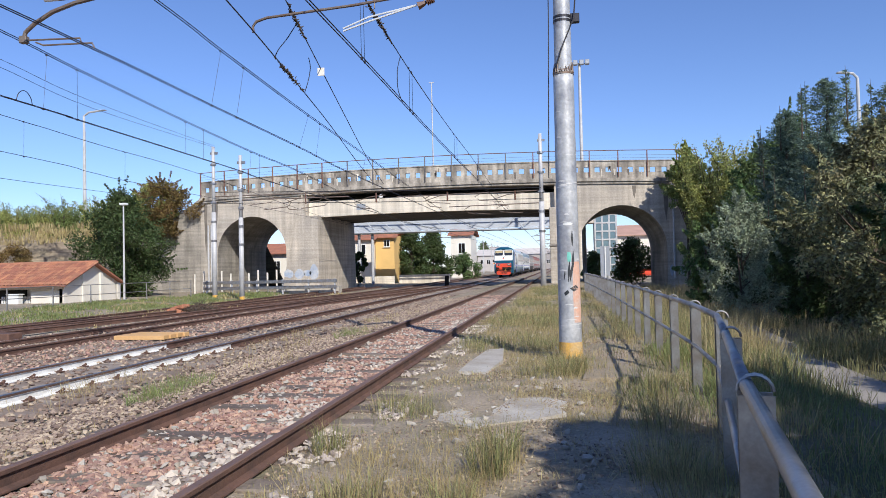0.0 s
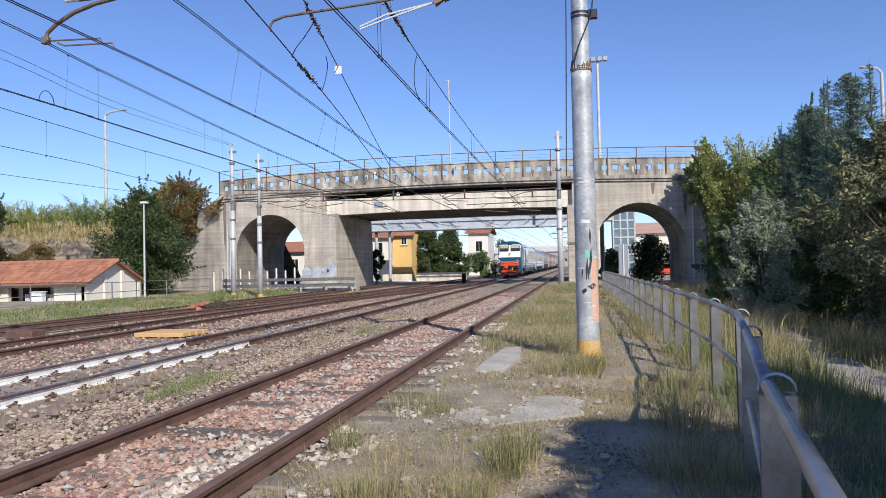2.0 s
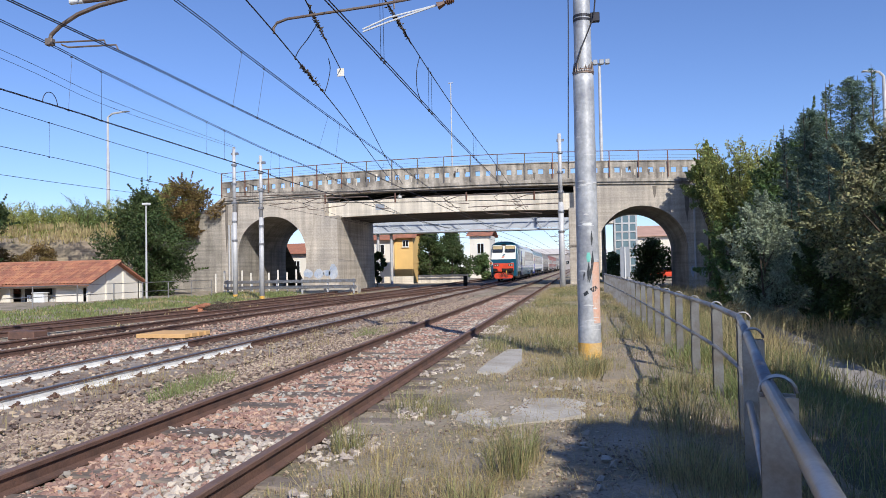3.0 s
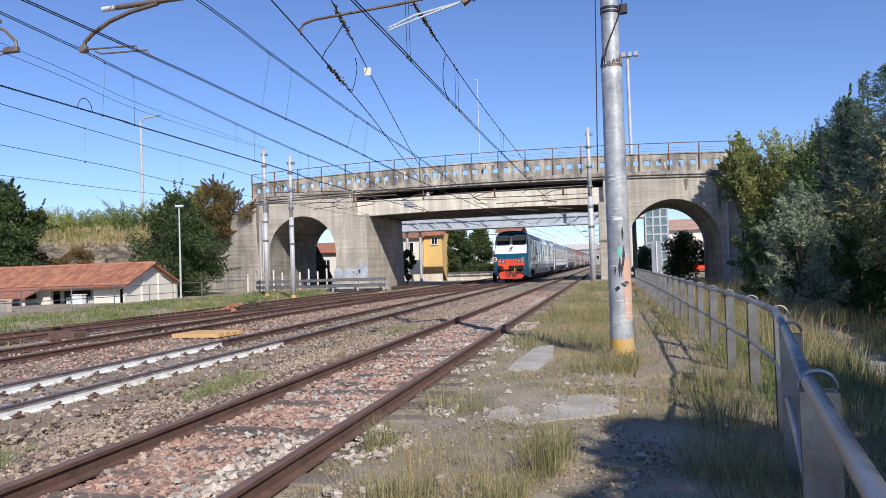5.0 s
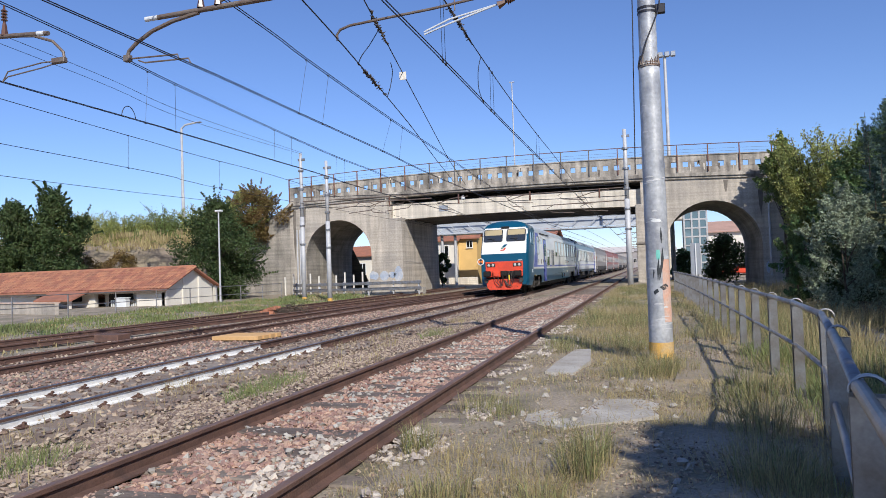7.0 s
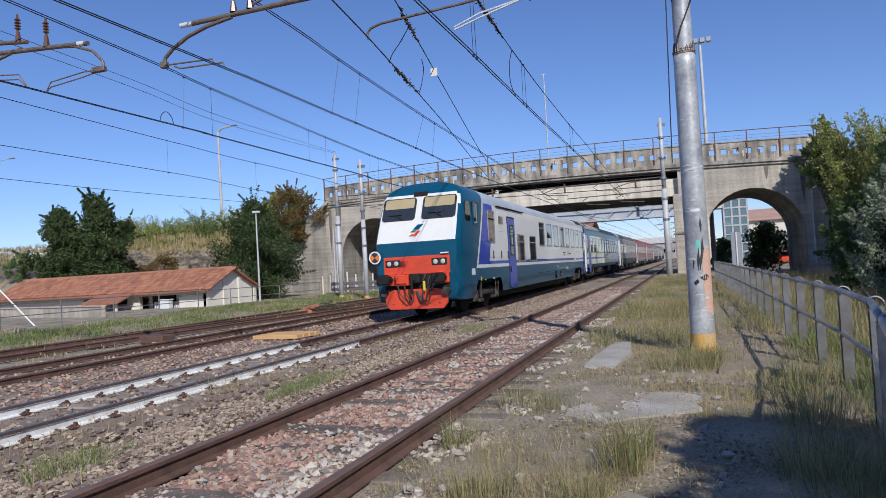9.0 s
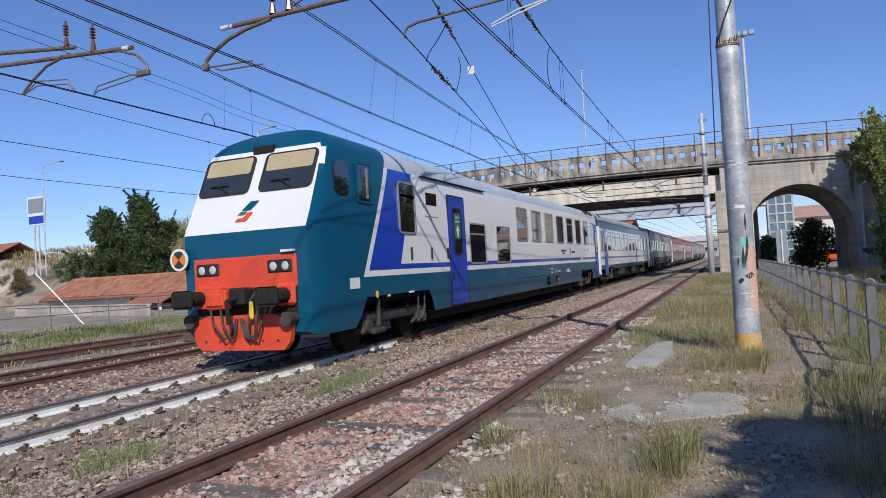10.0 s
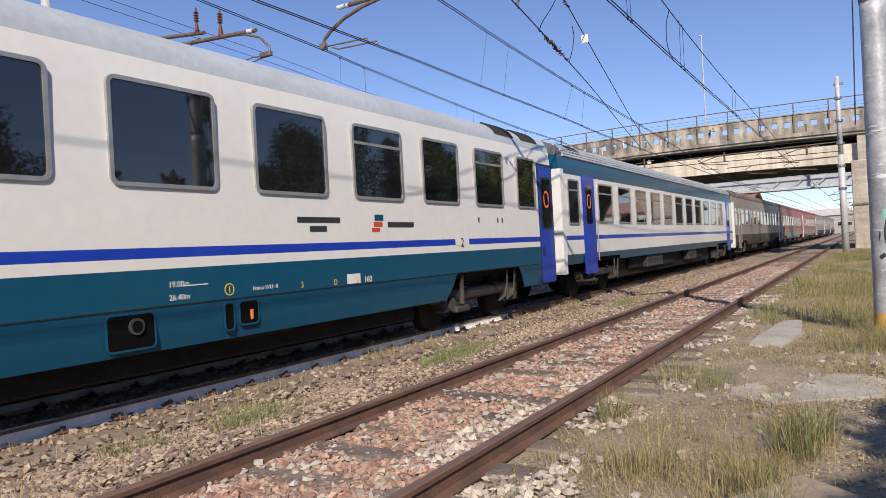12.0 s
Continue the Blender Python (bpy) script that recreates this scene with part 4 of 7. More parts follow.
    for a0 in (45, 225):
        bm = bmesh.new()
        bm.faces.new([bm.verts.new((-1.32, -25.884, 1.72))] + [bm.verts.new((-1.32 + 0.155 * math.sin(radians(a0 + a)), -25.884, 1.72 + 0.155 * math.cos(radians(a0 + a)))) for a in range(0, 91, 10)])
        part("disc_quarter", bm, M["orange"], disc)
        bm = bmesh.new()
        bm.faces.new([bm.verts.new((-1.32, -25.884, 1.72))] + [bm.verts.new((-1.32 + 0.155 * math.sin(radians(a0 + 90 + a)), -25.884, 1.72 + 0.155 * math.cos(radians(a0 + 90 + a)))) for a in range(0, 91, 10)])
        part("disc_quarter", bm, M["letter_d"], disc)
    # the whole buffer gear sits on the nose plate
    lift = dict(waist_panel=0, headlight=0.07, lens=0.07, buffer=0.15, buffer_plate=0.15, buffer_socket=0.15, warning_horn=0.2, handle_step=0.07, buffer_beam=-0.02, buffer_beam_plate=0.15, coupler_box=0.15, jumper_lid=0.15, plough_bolt=0.16, snow_plough=0.16, coupling_hook=0.15, brake_hose=0.15, hose_valve=0.15, tail_disc=0.2, disc_quarter=0.2)
    for o in c.children_recursive:
        key = o.name.split(".")[0]
        if o.type == "MESH" and key in lift and o.data.vertices[0].co.y < -25.2:
            o.data.transform(Matrix.Translation((0, 0.25, lift[key])))
    # black boxes added to stand for the shade inside the bogie openings
    for y0, y1 in ((-24.6, -20.4), (-3.6, 0.2)):
        new_box("bogie_liner", (-0.98, 0.98, y0, y1, 0.8, 1.06), M["black"], c)
    bogie(c, -22.15)
    bogie(c, -1.7)
    underframe(c, -25.4, 1.7)
    # roof ribs and grille near the rear end
    roof_grille(c, -1.0, 4.16)
    roof_grille(c, 0.25, 4.16)
    gang = new_box("gangway", (-0.75, 0.75, 1.64, 1.9, 1.1, 3.4), M["rubber"], c)
    side_writing(c)
    return c


def yz(y, z, off=0.008):
    return Matrix.Translation((SIDE + off, y, z)) @ Euler((radians(90), 0, radians(90))).to_matrix().to_4x4()


def side_writing(c):
    for y, z, w, h, mt in ((-8.95, 1.92, 0.86, 0.075, "letter_d"), (-8.72, 1.80, 0.34, 0.075, "letter_d"), (-6.95, 1.86, 0.72, 0.08, "letter_d"), (-7.28, 1.96, 0.22, 0.09, "teal"), (-7.31, 1.87, 0.22, 0.07, "red"), (-7.36, 1.79, 0.2, 0.06, "red"), (-24.36, 1.22, 0.36, 0.2, "letter_w"), (-8.0, 1.05, 0.3, 0.14, "letter_w"), (-10.75, 1.22, 0.32, 0.012, "letter_w"), (-4.86, 2.75, 0.22, 0.30, "blue"), (-21.9, 1.02, 0.26, 0.04, "letter_w"), (-22.9, 1.0, 0.12, 0.04, "letter_w")):
        y += 1.9 if y > -14 else 0
        new_box("marking", (SIDE + 0.002, SIDE + 0.006, y, y + w, z, z + h), M[mt], c)
    new_box("class_patch", (SIDE + 0.001, SIDE + 0.004, -3.0, -2.5, 1.53, 1.65), M["white"], c)
    for y, z, s, t in ((-10.95, 1.22, 0.09, "19.00m"), (-10.95, 1.08, 0.09, "26.40m"), (-9.78, 1.1, 0.075, "Freno WU -R"), (-7.62, 1.05, 0.13, "160"), (-4.72, 1.5, 0.24, "2")):
        text_part("marking_text", t, s, M["letter_d"] if s > 0.2 else M["letter_w"], c, yz(y + 1.9, z))
    for y, z, t in ((-8.95, 1.07, "3"), (-7.8, 1.06, "2"), (-8.3, 1.06, "D"), (-10.16, 1.1, "1")):
        text_part("marking_text", t, 0.11, M["yellowsign"], c, yz(y + 1.9, z))
    part("yellow_mark", rounded(bmesh.new(), -23.4, -23.28, 1.0, 1.14, SIDE + 0.002, 0.004, 0.05), M["yellowsign"], c)
    part("yellow_mark", rounded(bmesh.new(), -8.3, -8.16, 1.07, 1.21, SIDE + 0.002, 0.004, 0.065, 0.012), M["yellowsign"], c)
    # valve recesses and filler mouth are flat, their inner shade painted near-black
    for y, w, z0 in ((-9.5, 0.26, 0.64), (-7.95, 0.14, 0.72), (-8.25, 0.06, 0.68)):
        v = part("recessed_valve", rounded(bmesh.new(), y - w, y + w, z0, 0.98, SIDE - 0.002, 0.006, 0.05), M["void"], c)
        part("recess_rim", rounded(bmesh.new(), y - w - 0.02, y + w + 0.02, z0 - 0.02, 1.0, SIDE - 0.004, 0.014, 0.06, 0.02), M["teal"], v)
    part("filler_pipe", rod(bmesh.new(), (SIDE - 0.01, -9.45, 0.86), (SIDE + 0.03, -9.45, 0.86), 0.085, 0.085, 18), M["undergrey"], c)
    part("filler_mouth", rod(bmesh.new(), (SIDE + 0.025, -9.45, 0.86), (SIDE + 0.034, -9.45, 0.86), 0.06, 0.06, 18), M["void"], c)
    part("valve_lever", box(bmesh.new(), SIDE + 0.002, SIDE + 0.03, -7.94, -7.9, 0.76, 0.88, 0.008), M["orange"], c)
    for y in (-21.7, -20.6, -19.6):
        part("door_button", rounded(bmesh.new(), y, y + 0.09, 1.72, 2.0, SIDE, 0.02, 0.03), M["undergrey"], c)
    for y in (-2.1, -1.3, -1.1):
        new_box("small_mark", (SIDE + 0.002, SIDE + 0.006, y, y + 0.05, 1.95, 2.05), M["letter_d"], c)
    new_box("body_seam", (SIDE + 0.001, SIDE + 0.006, -14.0, 0.8, 1.02, 1.035), M["black"], c)


def coach(label, scheme, wins):
    """A following coach, from its front end at 0 to its rear end at 26.1."""
    c = thing("passenger_coach", label, "train coach", "coaches of the passenger train")
    bm = bmesh.new()
    sill = 0.92 if scheme[1] == "white" else LOW + 0.2
    loft(bm, [(y, section(sill, 4.12)) for y in (0.25, 8.0, 17.0, 25.85)])
    for z in (3.2, 3.66):
        cut(bm, (0, 0, z), (0, 0, 1))
    top, mid, low, line = scheme
    order = []
    for m in (low, mid, line, top):
        if m not in order:
            order.append(m)

    def rule(p, nrm):
        m = top if p.z > HIGH else low if p.z < 1.28 or (mid == "white" and p.z > 3.2) else line if 1.535 < p.z < 1.645 else mid
        return order.index(m)
    classify(bm, rule)
    open_bogies(bm, ((1.95, 5.25), (20.85, 24.15)))
    part("body", bm, [M[m] for m in order], c)
    n, z0, z1 = wins
    for i in range(n):
        y = 3.0 + i * (20.3 / n)
        side_window(c, y, y + 20.3 / n - 0.55, z0, z1, 0.28)
    side_window(c, 0.7, 1.5, z0 - 0.05, z1, 0.28)
    for y0 in (1.75, 23.9):
        d = part("door", rounded(bmesh.new(), y0, y0 + 0.95, 0.62, 3.25, SIDE - 0.004, 0.02, 0.04), M["blue"] if mid == "white" else M[mid], c)
        g = part("door_window", rounded(bmesh.new(), y0 + 0.25, y0 + 0.7, 1.95, 3.0, SIDE + 0.014, 0.008, 0.1), M["glass"], d)
        part("door_sign", rounded(bmesh.new(), y0 + 0.33, y0 + 0.62, 2.35, 2.75, SIDE + 0.022, 0.004, 0.14, 0.04), M["orange"], g)
    for k, a in enumerate((4, 11, 19, 28, 38, 49, 61, 74)):
        x, z = shoulder(a, 4.12, 0.006)
        part("roof_rib", rod(bmesh.new(), (x, 0.6, z), (x, 25.5, z), 0.034, seg=6), M["greycoach"] if mid == "greycoach" else M["redcoach"] if mid == "redcoach" else M["rib"], c)
    roof_grille(c, 1.2, 4.14)
    for x in (1.28, 1.36):
        part("handrail", rod(bmesh.new(), (x + 0.08, 1.62 if x < 1.3 else 2.8, 0.95), (x + 0.08, 1.62 if x < 1.3 else 2.8, 2.0), 0.018, seg=6), M["alu"], c)
    part("entrance_step", box(bmesh.new(), 1.1, 1.42, 1.8, 2.65, 0.42, 0.47, 0.01), M["undergrey"], c)
    part("battery_box", box(bmesh.new(), 0.75, 1.3, 8.2, 10.4, 0.5, 0.92, 0.03), M["undergrey"], c)
    part("battery_box", box(bmesh.new(), 0.75, 1.3, 14.8, 16.4, 0.5, 0.92, 0.03), M["undergrey"], c)
    bogie(c, 3.6)
    bogie(c, 22.5)
    underframe(c, 0, 26.1)
    new_box("gangway", (-0.75, 0.75, -0.02, 0.26, 1.1, 3.4), M["rubber"], c)
    new_box("gangway", (-0.75, 0.75, 25.85, 26.12, 1.1, 3.4), M["rubber"], c)
    new_box("end_corner", (1.2, 1.43, 0.24, 0.45, 0.7, 3.3), M["letter_w"], c)
    return c


PILOT = pilot_coach()
COACHES = [coach("white coach with teal skirt and blue stripe", ("ribbed", "white", "teal", "blue"), (11, 1.98, 3.08)),
           coach("dull grey coach in older livery", ("undergrey", "greycoach", "undergrey", "greycoach"), (11, 2.0, 3.0)),
           coach("faded red coach in older livery", ("redcoach", "redcoach", "greycoach", "greycoach"), (10, 2.0, 2.95))]
for k in range(4):
    src = COACHES[(2, 1, 1, 1)[k]]
    COACHES.append(copy_thing(src, Matrix.Identity(4)))
TRAIN_ROWS = [(0, 98.0), (1, 89.4), (2, 81.0), (3, 72.6), (5, 55.6), (6, 46.9), (7, 38.0), (8, 28.6), (9, 18.9), (9.5, 13.91), (10, 9.0), (10.5, 3.81), (11, -1.48), (11.5, -7.18), (12, -12.56)]


# ---------------------------------------------------------------- masts, overhead line, fence
def scrape(mast, a0, a1, z0, z1):
    bm = bmesh.new()
    r = 0.1712 - 0.0043 * z0
    low = [bm.verts.new((r * math.cos(radians(a)), r * math.sin(radians(a)), z0)) for a in np.linspace(a0, a1, 7)]
    top = [bm.verts.new((r * math.cos(radians(a)), r * math.sin(radians(a)), z0 + (z1 - z0) * math.sin(math.pi * (0.08 + 0.84 * i / 6)))) for i, a in enumerate(np.linspace(a0, a1, 7))]
    for i in range(6):
        bm.faces.new((low[i], low[i + 1], top[i + 1], top[i]))
    part("zinc_scrape", bm, M["scrape"], mast)


def big_mast():
    x, y = 3.09, 9.95
    p = thing("catenary_mast", "dented galvanised steel mast with worn yellow foot", "mast", "overhead line masts", at=(x, y, 0))
    def tube(name, stations, label):
        bm, rings = bmesh.new(), []
        for z, r in stations:
            rings.append([bm.verts.new((r * math.cos(a), r * math.sin(a), z)) for a in np.linspace(0, math.tau, 37)[:-1]])
        for lo, hi in zip(rings, rings[1:]):
            for i in range(36):
                bm.faces.new((lo[i], lo[(i + 1) % 36], hi[(i + 1) % 36], hi[i]))
        bm.faces.new(rings[-1])
        part(name, bm, M["mastzinc"], p, label, smooth=True)
    tube("lower_tube", [(z, 0.168 - 0.0043 * z + (0.0016 * math.sin(z * 7.0))) for z in np.linspace(-0.3, 4.18, 24)], "blotchy galvanised steel tube")
    tube("upper_tube", [(z, 0.130 - 0.0045 * (z - 4.2)) for z in np.linspace(4.10, 9.4, 14)], "narrower galvanised steel tube")
    part("painted_foot", rod(bmesh.new(), (0, 0, -0.28), (0, 0, 0.13), 0.173, 0.171, 32), M["yellow"], p, "worn yellow paint ring")
    bm = bmesh.new()
    rnd = random.Random(3)
    for k in range(26):
        a = k / 26 * math.tau
        rod(bm, (0.15 * math.cos(a), 0.15 * math.sin(a), 4.16), (0.14 * math.cos(a + rnd.uniform(-0.2, 0.2)), 0.14 * math.sin(a), 4.16 + rnd.uniform(0.03, 0.16)), 0.012, 0.004, 5)
    rod(bm, (0, 0, 4.13), (0, 0, 4.2), 0.158, 0.138, 24)
    part("joint_collar", bm, M["tube"], p)
    for z in (4.93, 4.99):
        part("clamp_band", rod(bmesh.new(), (0, 0, z), (0, 0, z + 0.035), 0.133, 0.133, 24), M["wire"], p)
    part("clamp", box(bmesh.new(), 0.12, 0.26, -0.06, 0.02, 4.91, 5.05, 0.01), M["wire"], p)
    bm = bmesh.new()
    path_rod(bm, [(0.2, -0.05, 5.25), (0.17, -0.1, 4.95), (-0.02, -0.145, 4.5), (-0.1, -0.14, 4.25)], 0.012, 6)
    path_rod(bm, [(0.19, -0.03, 9), (0.2, -0.05, 5.25)], 0.01, 6)
    path_rod(bm, [(-0.16, 0.02, 9), (-0.2, 0.05, 5.0), (-0.26, 0.1, 2.6)], 0.008, 6)
    part("cable", bm, M["wire"], p)
    rnd = random.Random(9)
    for k in range(26):      # pale scrapes and drips of zinc round the tube
        z, a0 = rnd.uniform(0.3, 4.0), rnd.uniform(-160, -20)
        scrape(p, a0, a0 + rnd.uniform(20, 70), z, z + rnd.uniform(0.008, 0.03))
    # sprayed marks: thin curved patches on the side that faces the path
    def patch(name, a0, a1, z0, z1, m, lean=0.0, taper=1.0):
        bm, rows = bmesh.new(), []
        for i in range(7):
            u = i / 6
            w = 1 - (1 - taper) * abs(2 * u - 1)
            r = 0.1705 - 0.0043 * (z0 + (z1 - z0) * u)
            mid, half = (a0 + a1) / 2 + lean * u, (a1 - a0) / 2 * w
            rows.append([bm.verts.new((r * math.cos(radians(mid - half + 2 * half * j / 5)), r * math.sin(radians(mid - half + 2 * half * j / 5)), z0 + (z1 - z0) * u)) for j in range(6)])
        for a, b in zip(rows, rows[1:]):
            for j in range(5):
                bm.faces.new((a[j], a[j + 1], b[j + 1], b[j]))
        part(name, bm, m, p)
    patch("spray_patch", -72, -14, 0.42, 1.32, M["spray_o"], 0, 0.85)
    patch("spray_patch", -98, -76, 1.32, 1.46, M["spray_t"], 0, 0.7)
    for a0, a1, z0, z1, ln in ((-74, -62, 1.55, 1.78, 0), (-78, -62, 1.18, 1.48, 6), (-100, -86, 1.02, 1.34, 8), (-92, -78, 1.02, 1.3, 14), (-124, -96, 0.82, 0.9, 12), (-92, -40, 0.88, 0.97, 10), (-118, -110, 1.05, 1.2, 4)):
        patch("spray_mark", a0, a1, z0, z1, M["letter_d"], ln, 0.15)
    patch("spray_mark", -118, -62, 1.86, 1.9, M["letter_w"], 0, 0.6)
    # long boom over the siding to the running line
    part("boom", rod(bmesh.new(), (0, 0, 6.15), (-8.45, -0.05, 6.03), 0.05, 0.045, 12), M["tube"], p)
    part("stay", rod(bmesh.new(), (0, 0, 8.6), (-7.2, -0.05, 6.12), 0.02, 0.02, 8), M["tube"], p)
    part("boom_tip", rod(bmesh.new(), (-8.45, -0.05, 6.03), (-8.72, -0.05, 6.03), 0.045, 0.045, 12), M["insul_w"], p)
    for dx in (-7.55, -7.2):
        insulator(p, (dx, -0.05, 6.08), 0.5)
    # registration arms
    bm = bmesh.new()
    path_rod(bm, [(-7.6, -0.05, 6.0), (-8.15, -0.05, 5.92), (-8.58, -0.05, 5.8), (-8.92, -0.05, 5.63), (-9.1, -0.05, 5.49), (-9.14, -0.05, 5.37)], 0.036, 8)
    part("registration_tube", bm, M["tube"], p)
    bm = box(bmesh.new(), -9.2, -9.06, -0.1, 0.0, 5.3, 5.42, 0.01)
    part("tube_joint", bm, M["tube"], p)
    bm = bmesh.new()
    path_rod(bm, [(-9.08, -0.05, 5.35), (-8.06, -0.05, 5.31), (-8.03, -0.05, 5.22)], 0.015, 6)
    part("steady_arm", bm, M["tube"], p)
    bm = bmesh.new()
    path_rod(bm, [(-8.9, -0.05, 5.3), (-8.76, -0.05, 5.24), (-7.83, -0.05, 5.21), (-7.79, -0.05, 5.12)], 0.015, 6)
    part("steady_arm", bm, M["tube"], p)
    bm = bmesh.new()
    path_rod(bm, [(-2.0, -0.05, 5.57), (-3.25, -0.05, 5.46), (-4.0, -0.05, 5.42), (-4.7, -0.05, 5.38), (-4.88, -0.05, 5.33), (-4.94, -0.05, 5.25), (-4.93, -0.05, 5.16)], 0.022, 8)
    part("registration_tube", bm, M["tube"], p)
    bm = bmesh.new()
    for dz in (0, 0.07):
        path_rod(bm, [(-2.2, -0.05, 5.38), (-3.0, -0.05, 5.18 + dz), (-3.42, -0.05, 5.06 + dz * 0.6)], 0.014, 6)
    part("steady_arm", bm, M["insul_w"], p)
    insulator(p, (-2.2, -0.05, 5.36), 0.3, lean=True)
    for dx, z0 in ((-2.1, 5.5), (-2.9, 5.48)):
        part("hanger", rod(bmesh.new(), (dx, -0.05, z0 - 0.1), (dx, -0.05, 6.12), 0.012, seg=6), M["tube"], p)
    return p


def insulator(parent, at, h, lean=False):
    bm = bmesh.new()
    d = Vector((0.35, 0, 0.12)).normalized() if lean else Vector((0, 0, 1))
    a = Vector(at)
    rod(bm, a, a + d * h, 0.03, 0.02, 10)
    for k in range(4):
        c = a + d * (h * (0.5 + 0.1 * k))
        rod(bm, c, c + d * 0.03, 0.062, 0.04, 14)
    rod(bm, a, a + d * h * 0.4, 0.07, 0.035, 6)
    return part("insulator", bm, M["insul"], parent)


M["spray_o"] = mat("salmon_spray_paint", (0.60, 0.34, 0.24), 0.8, vary=0.3, scale=8, fine=40, bump=0.1, tint=(0.48, 0.42, 0.38))
M["spray_t"] = mat("turquoise_spray_paint", (0.18, 0.55, 0.47), 0.7, vary=0.2, scale=8, fine=40, bump=0.1)
# bluish pale truss colour with the distance haze mixed in
M["haze_far"] = mat("pale_steel_truss", (0.50, 0.53, 0.57), 0.6, 0.2, vary=0.15, scale=1, fine=10, bump=0)
big_mast()


def left_boom():
    """A mast beside the lines that carries twin booms over the second running line."""
    x, y = -15.6, 9.9
    p = thing("catenary_mast", "galvanised mast with twin booms and brown insulators", "mast", "overhead line masts", at=(x, y, 0))
    part("mast_tube", rod(bmesh.new(), (0, 0, -0.4), (0, 0, 9.2), 0.16, 0.11, 20), M["zinc"], p, smooth=True)
    part("boom", rod(bmesh.new(), (0, 0, 6.62), (7.75, 0, 6.07), 0.05, 0.045, 12), M["tube"], p)
    part("boom", rod(bmesh.new(), (0, 0.05, 7.1), (6.1, 0.05, 6.38), 0.045, 0.045, 12), M["tube"], p)
    part("boom_tip", rod(bmesh.new(), (7.5, 0, 6.09), (7.66, 0, 6.078), 0.05, 0.05, 12), M["insul_w"], p)
    for at in ((5.92, 0, 6.36), (6.68, 0, 6.16)):
        insulator(p, at, 0.6)
    def arm(name, pts, r, seg):
        part(name, path_rod(bmesh.new(), pts, r, seg), M["tube"], p)
    arm("registration_tube", [(6.9, 0, 6.12), (7.4, 0, 6.06), (7.85, 0, 5.9), (8.1, 0, 5.66), (8.12, 0, 5.52)], 0.028, 8)
    part("tube_joint", box(bmesh.new(), 7.85, 8.15, -0.05, 0.05, 5.46, 5.56, 0.01), M["tube"], p)
    arm("registration_tube", [(6.0, 0, 6.25), (5.3, 0, 6.1), (4.85, 0, 5.85), (4.6, 0, 5.66), (4.55, 0, 5.6)], 0.03, 8)
    for dz in (0, 0.1):
        arm("steady_arm", [(8.12, 0, 5.5), (7.6, 0, 5.42 + dz), (6.75, 0, 5.34 + dz), (6.62, 0, 5.26)], 0.013, 6)
        arm("steady_arm", [(4.6, 0, 5.6), (5.0, 0, 5.72 + dz), (5.9, 0, 5.62 + dz), (6.15, 0, 5.4)], 0.013, 6)


left_boom()


def slim_mast(x, y, h, r, arms=()):
    p = thing("catenary_mast", "slim galvanised overhead line mast by the bridge", "mast", "overhead line masts", at=(x, y, 0))
    part("lower_tube", rod(bmesh.new(), (0, 0, -0.45), (0, 0, h * 0.55), r, r * 0.9, 14), M["zinc"], p, smooth=True)
    part("upper_tube", rod(bmesh.new(), (0, 0, h * 0.55), (0, 0, h), r * 0.75, r * 0.6, 14), M["zinc"], p, smooth=True)
    for k in range(5):
        z = h * (0.35 + 0.13 * k)
        part("clamp_band", rod(bmesh.new(), (0, 0, z), (0, 0, z + 0.12), r * 1.12, r * 1.12, 12), M["zinc_dull"], p)
    part("painted_foot", rod(bmesh.new(), (0, 0, -0.42), (0, 0, -0.12), r * 1.05, r * 1.05, 14), M["yellow"], p)
    part("bracket_head", box(bmesh.new(), -0.18, 0.3, -0.06, 0.06, h - 0.5, h - 0.35, 0.01), M["zinc_dull"], p)
    for z, x1 in arms:
        part("boom", rod(bmesh.new(), (0, 0, z), (x1, 0, z - 0.05), 0.035, 0.03, 8), M["tube"], p)
        s = 1 if x1 > 0 else -1
        for o in (0.75, 0.4):
            bm = path_rod(bmesh.new(), [(x1 * o, 0, z), (x1 * o + s * 0.5, 0, z - 0.25), (x1 * o + s * 0.2, 0, z - 0.5), (x1 * o - s * 1.2, 0, z - 0.62)], 0.025, 6)
            part("registration_tube", bm, M["tube"], p)
    return p


slim_mast(1.95, 44.2, 9.75, 0.19, ((6.1, -9.5), (5.3, -6.0)))
slim_mast(-18.3, 39.8, 9.2, 0.16, ((6.05, 9.0),))
slim_mast(-15.1, 36.9, 8.05, 0.15, ((5.45, 6.5),))


def wire(pts, r=0.011, seg=5):
    """A smooth line through a few points along the track."""
    out = []
    n = len(pts)
    for i in range(n - 1):
        p0, p1, p2, p3 = (Vector(pts[max(0, min(n - 1, k))]) for k in (i - 1, i, i + 1, i + 2))
        for k in range(6):
            t = k / 6
            out.append(0.5 * ((2 * p1) + (p2 - p0) * t + (2 * p0 - 5 * p1 + 4 * p2 - p3) * t * t + (3 * p1 - p0 - 3 * p2 + p3) * t ** 3))
    out.append(Vector(pts[-1]))
    return path_rod(bmesh.new(), out, r, seg)


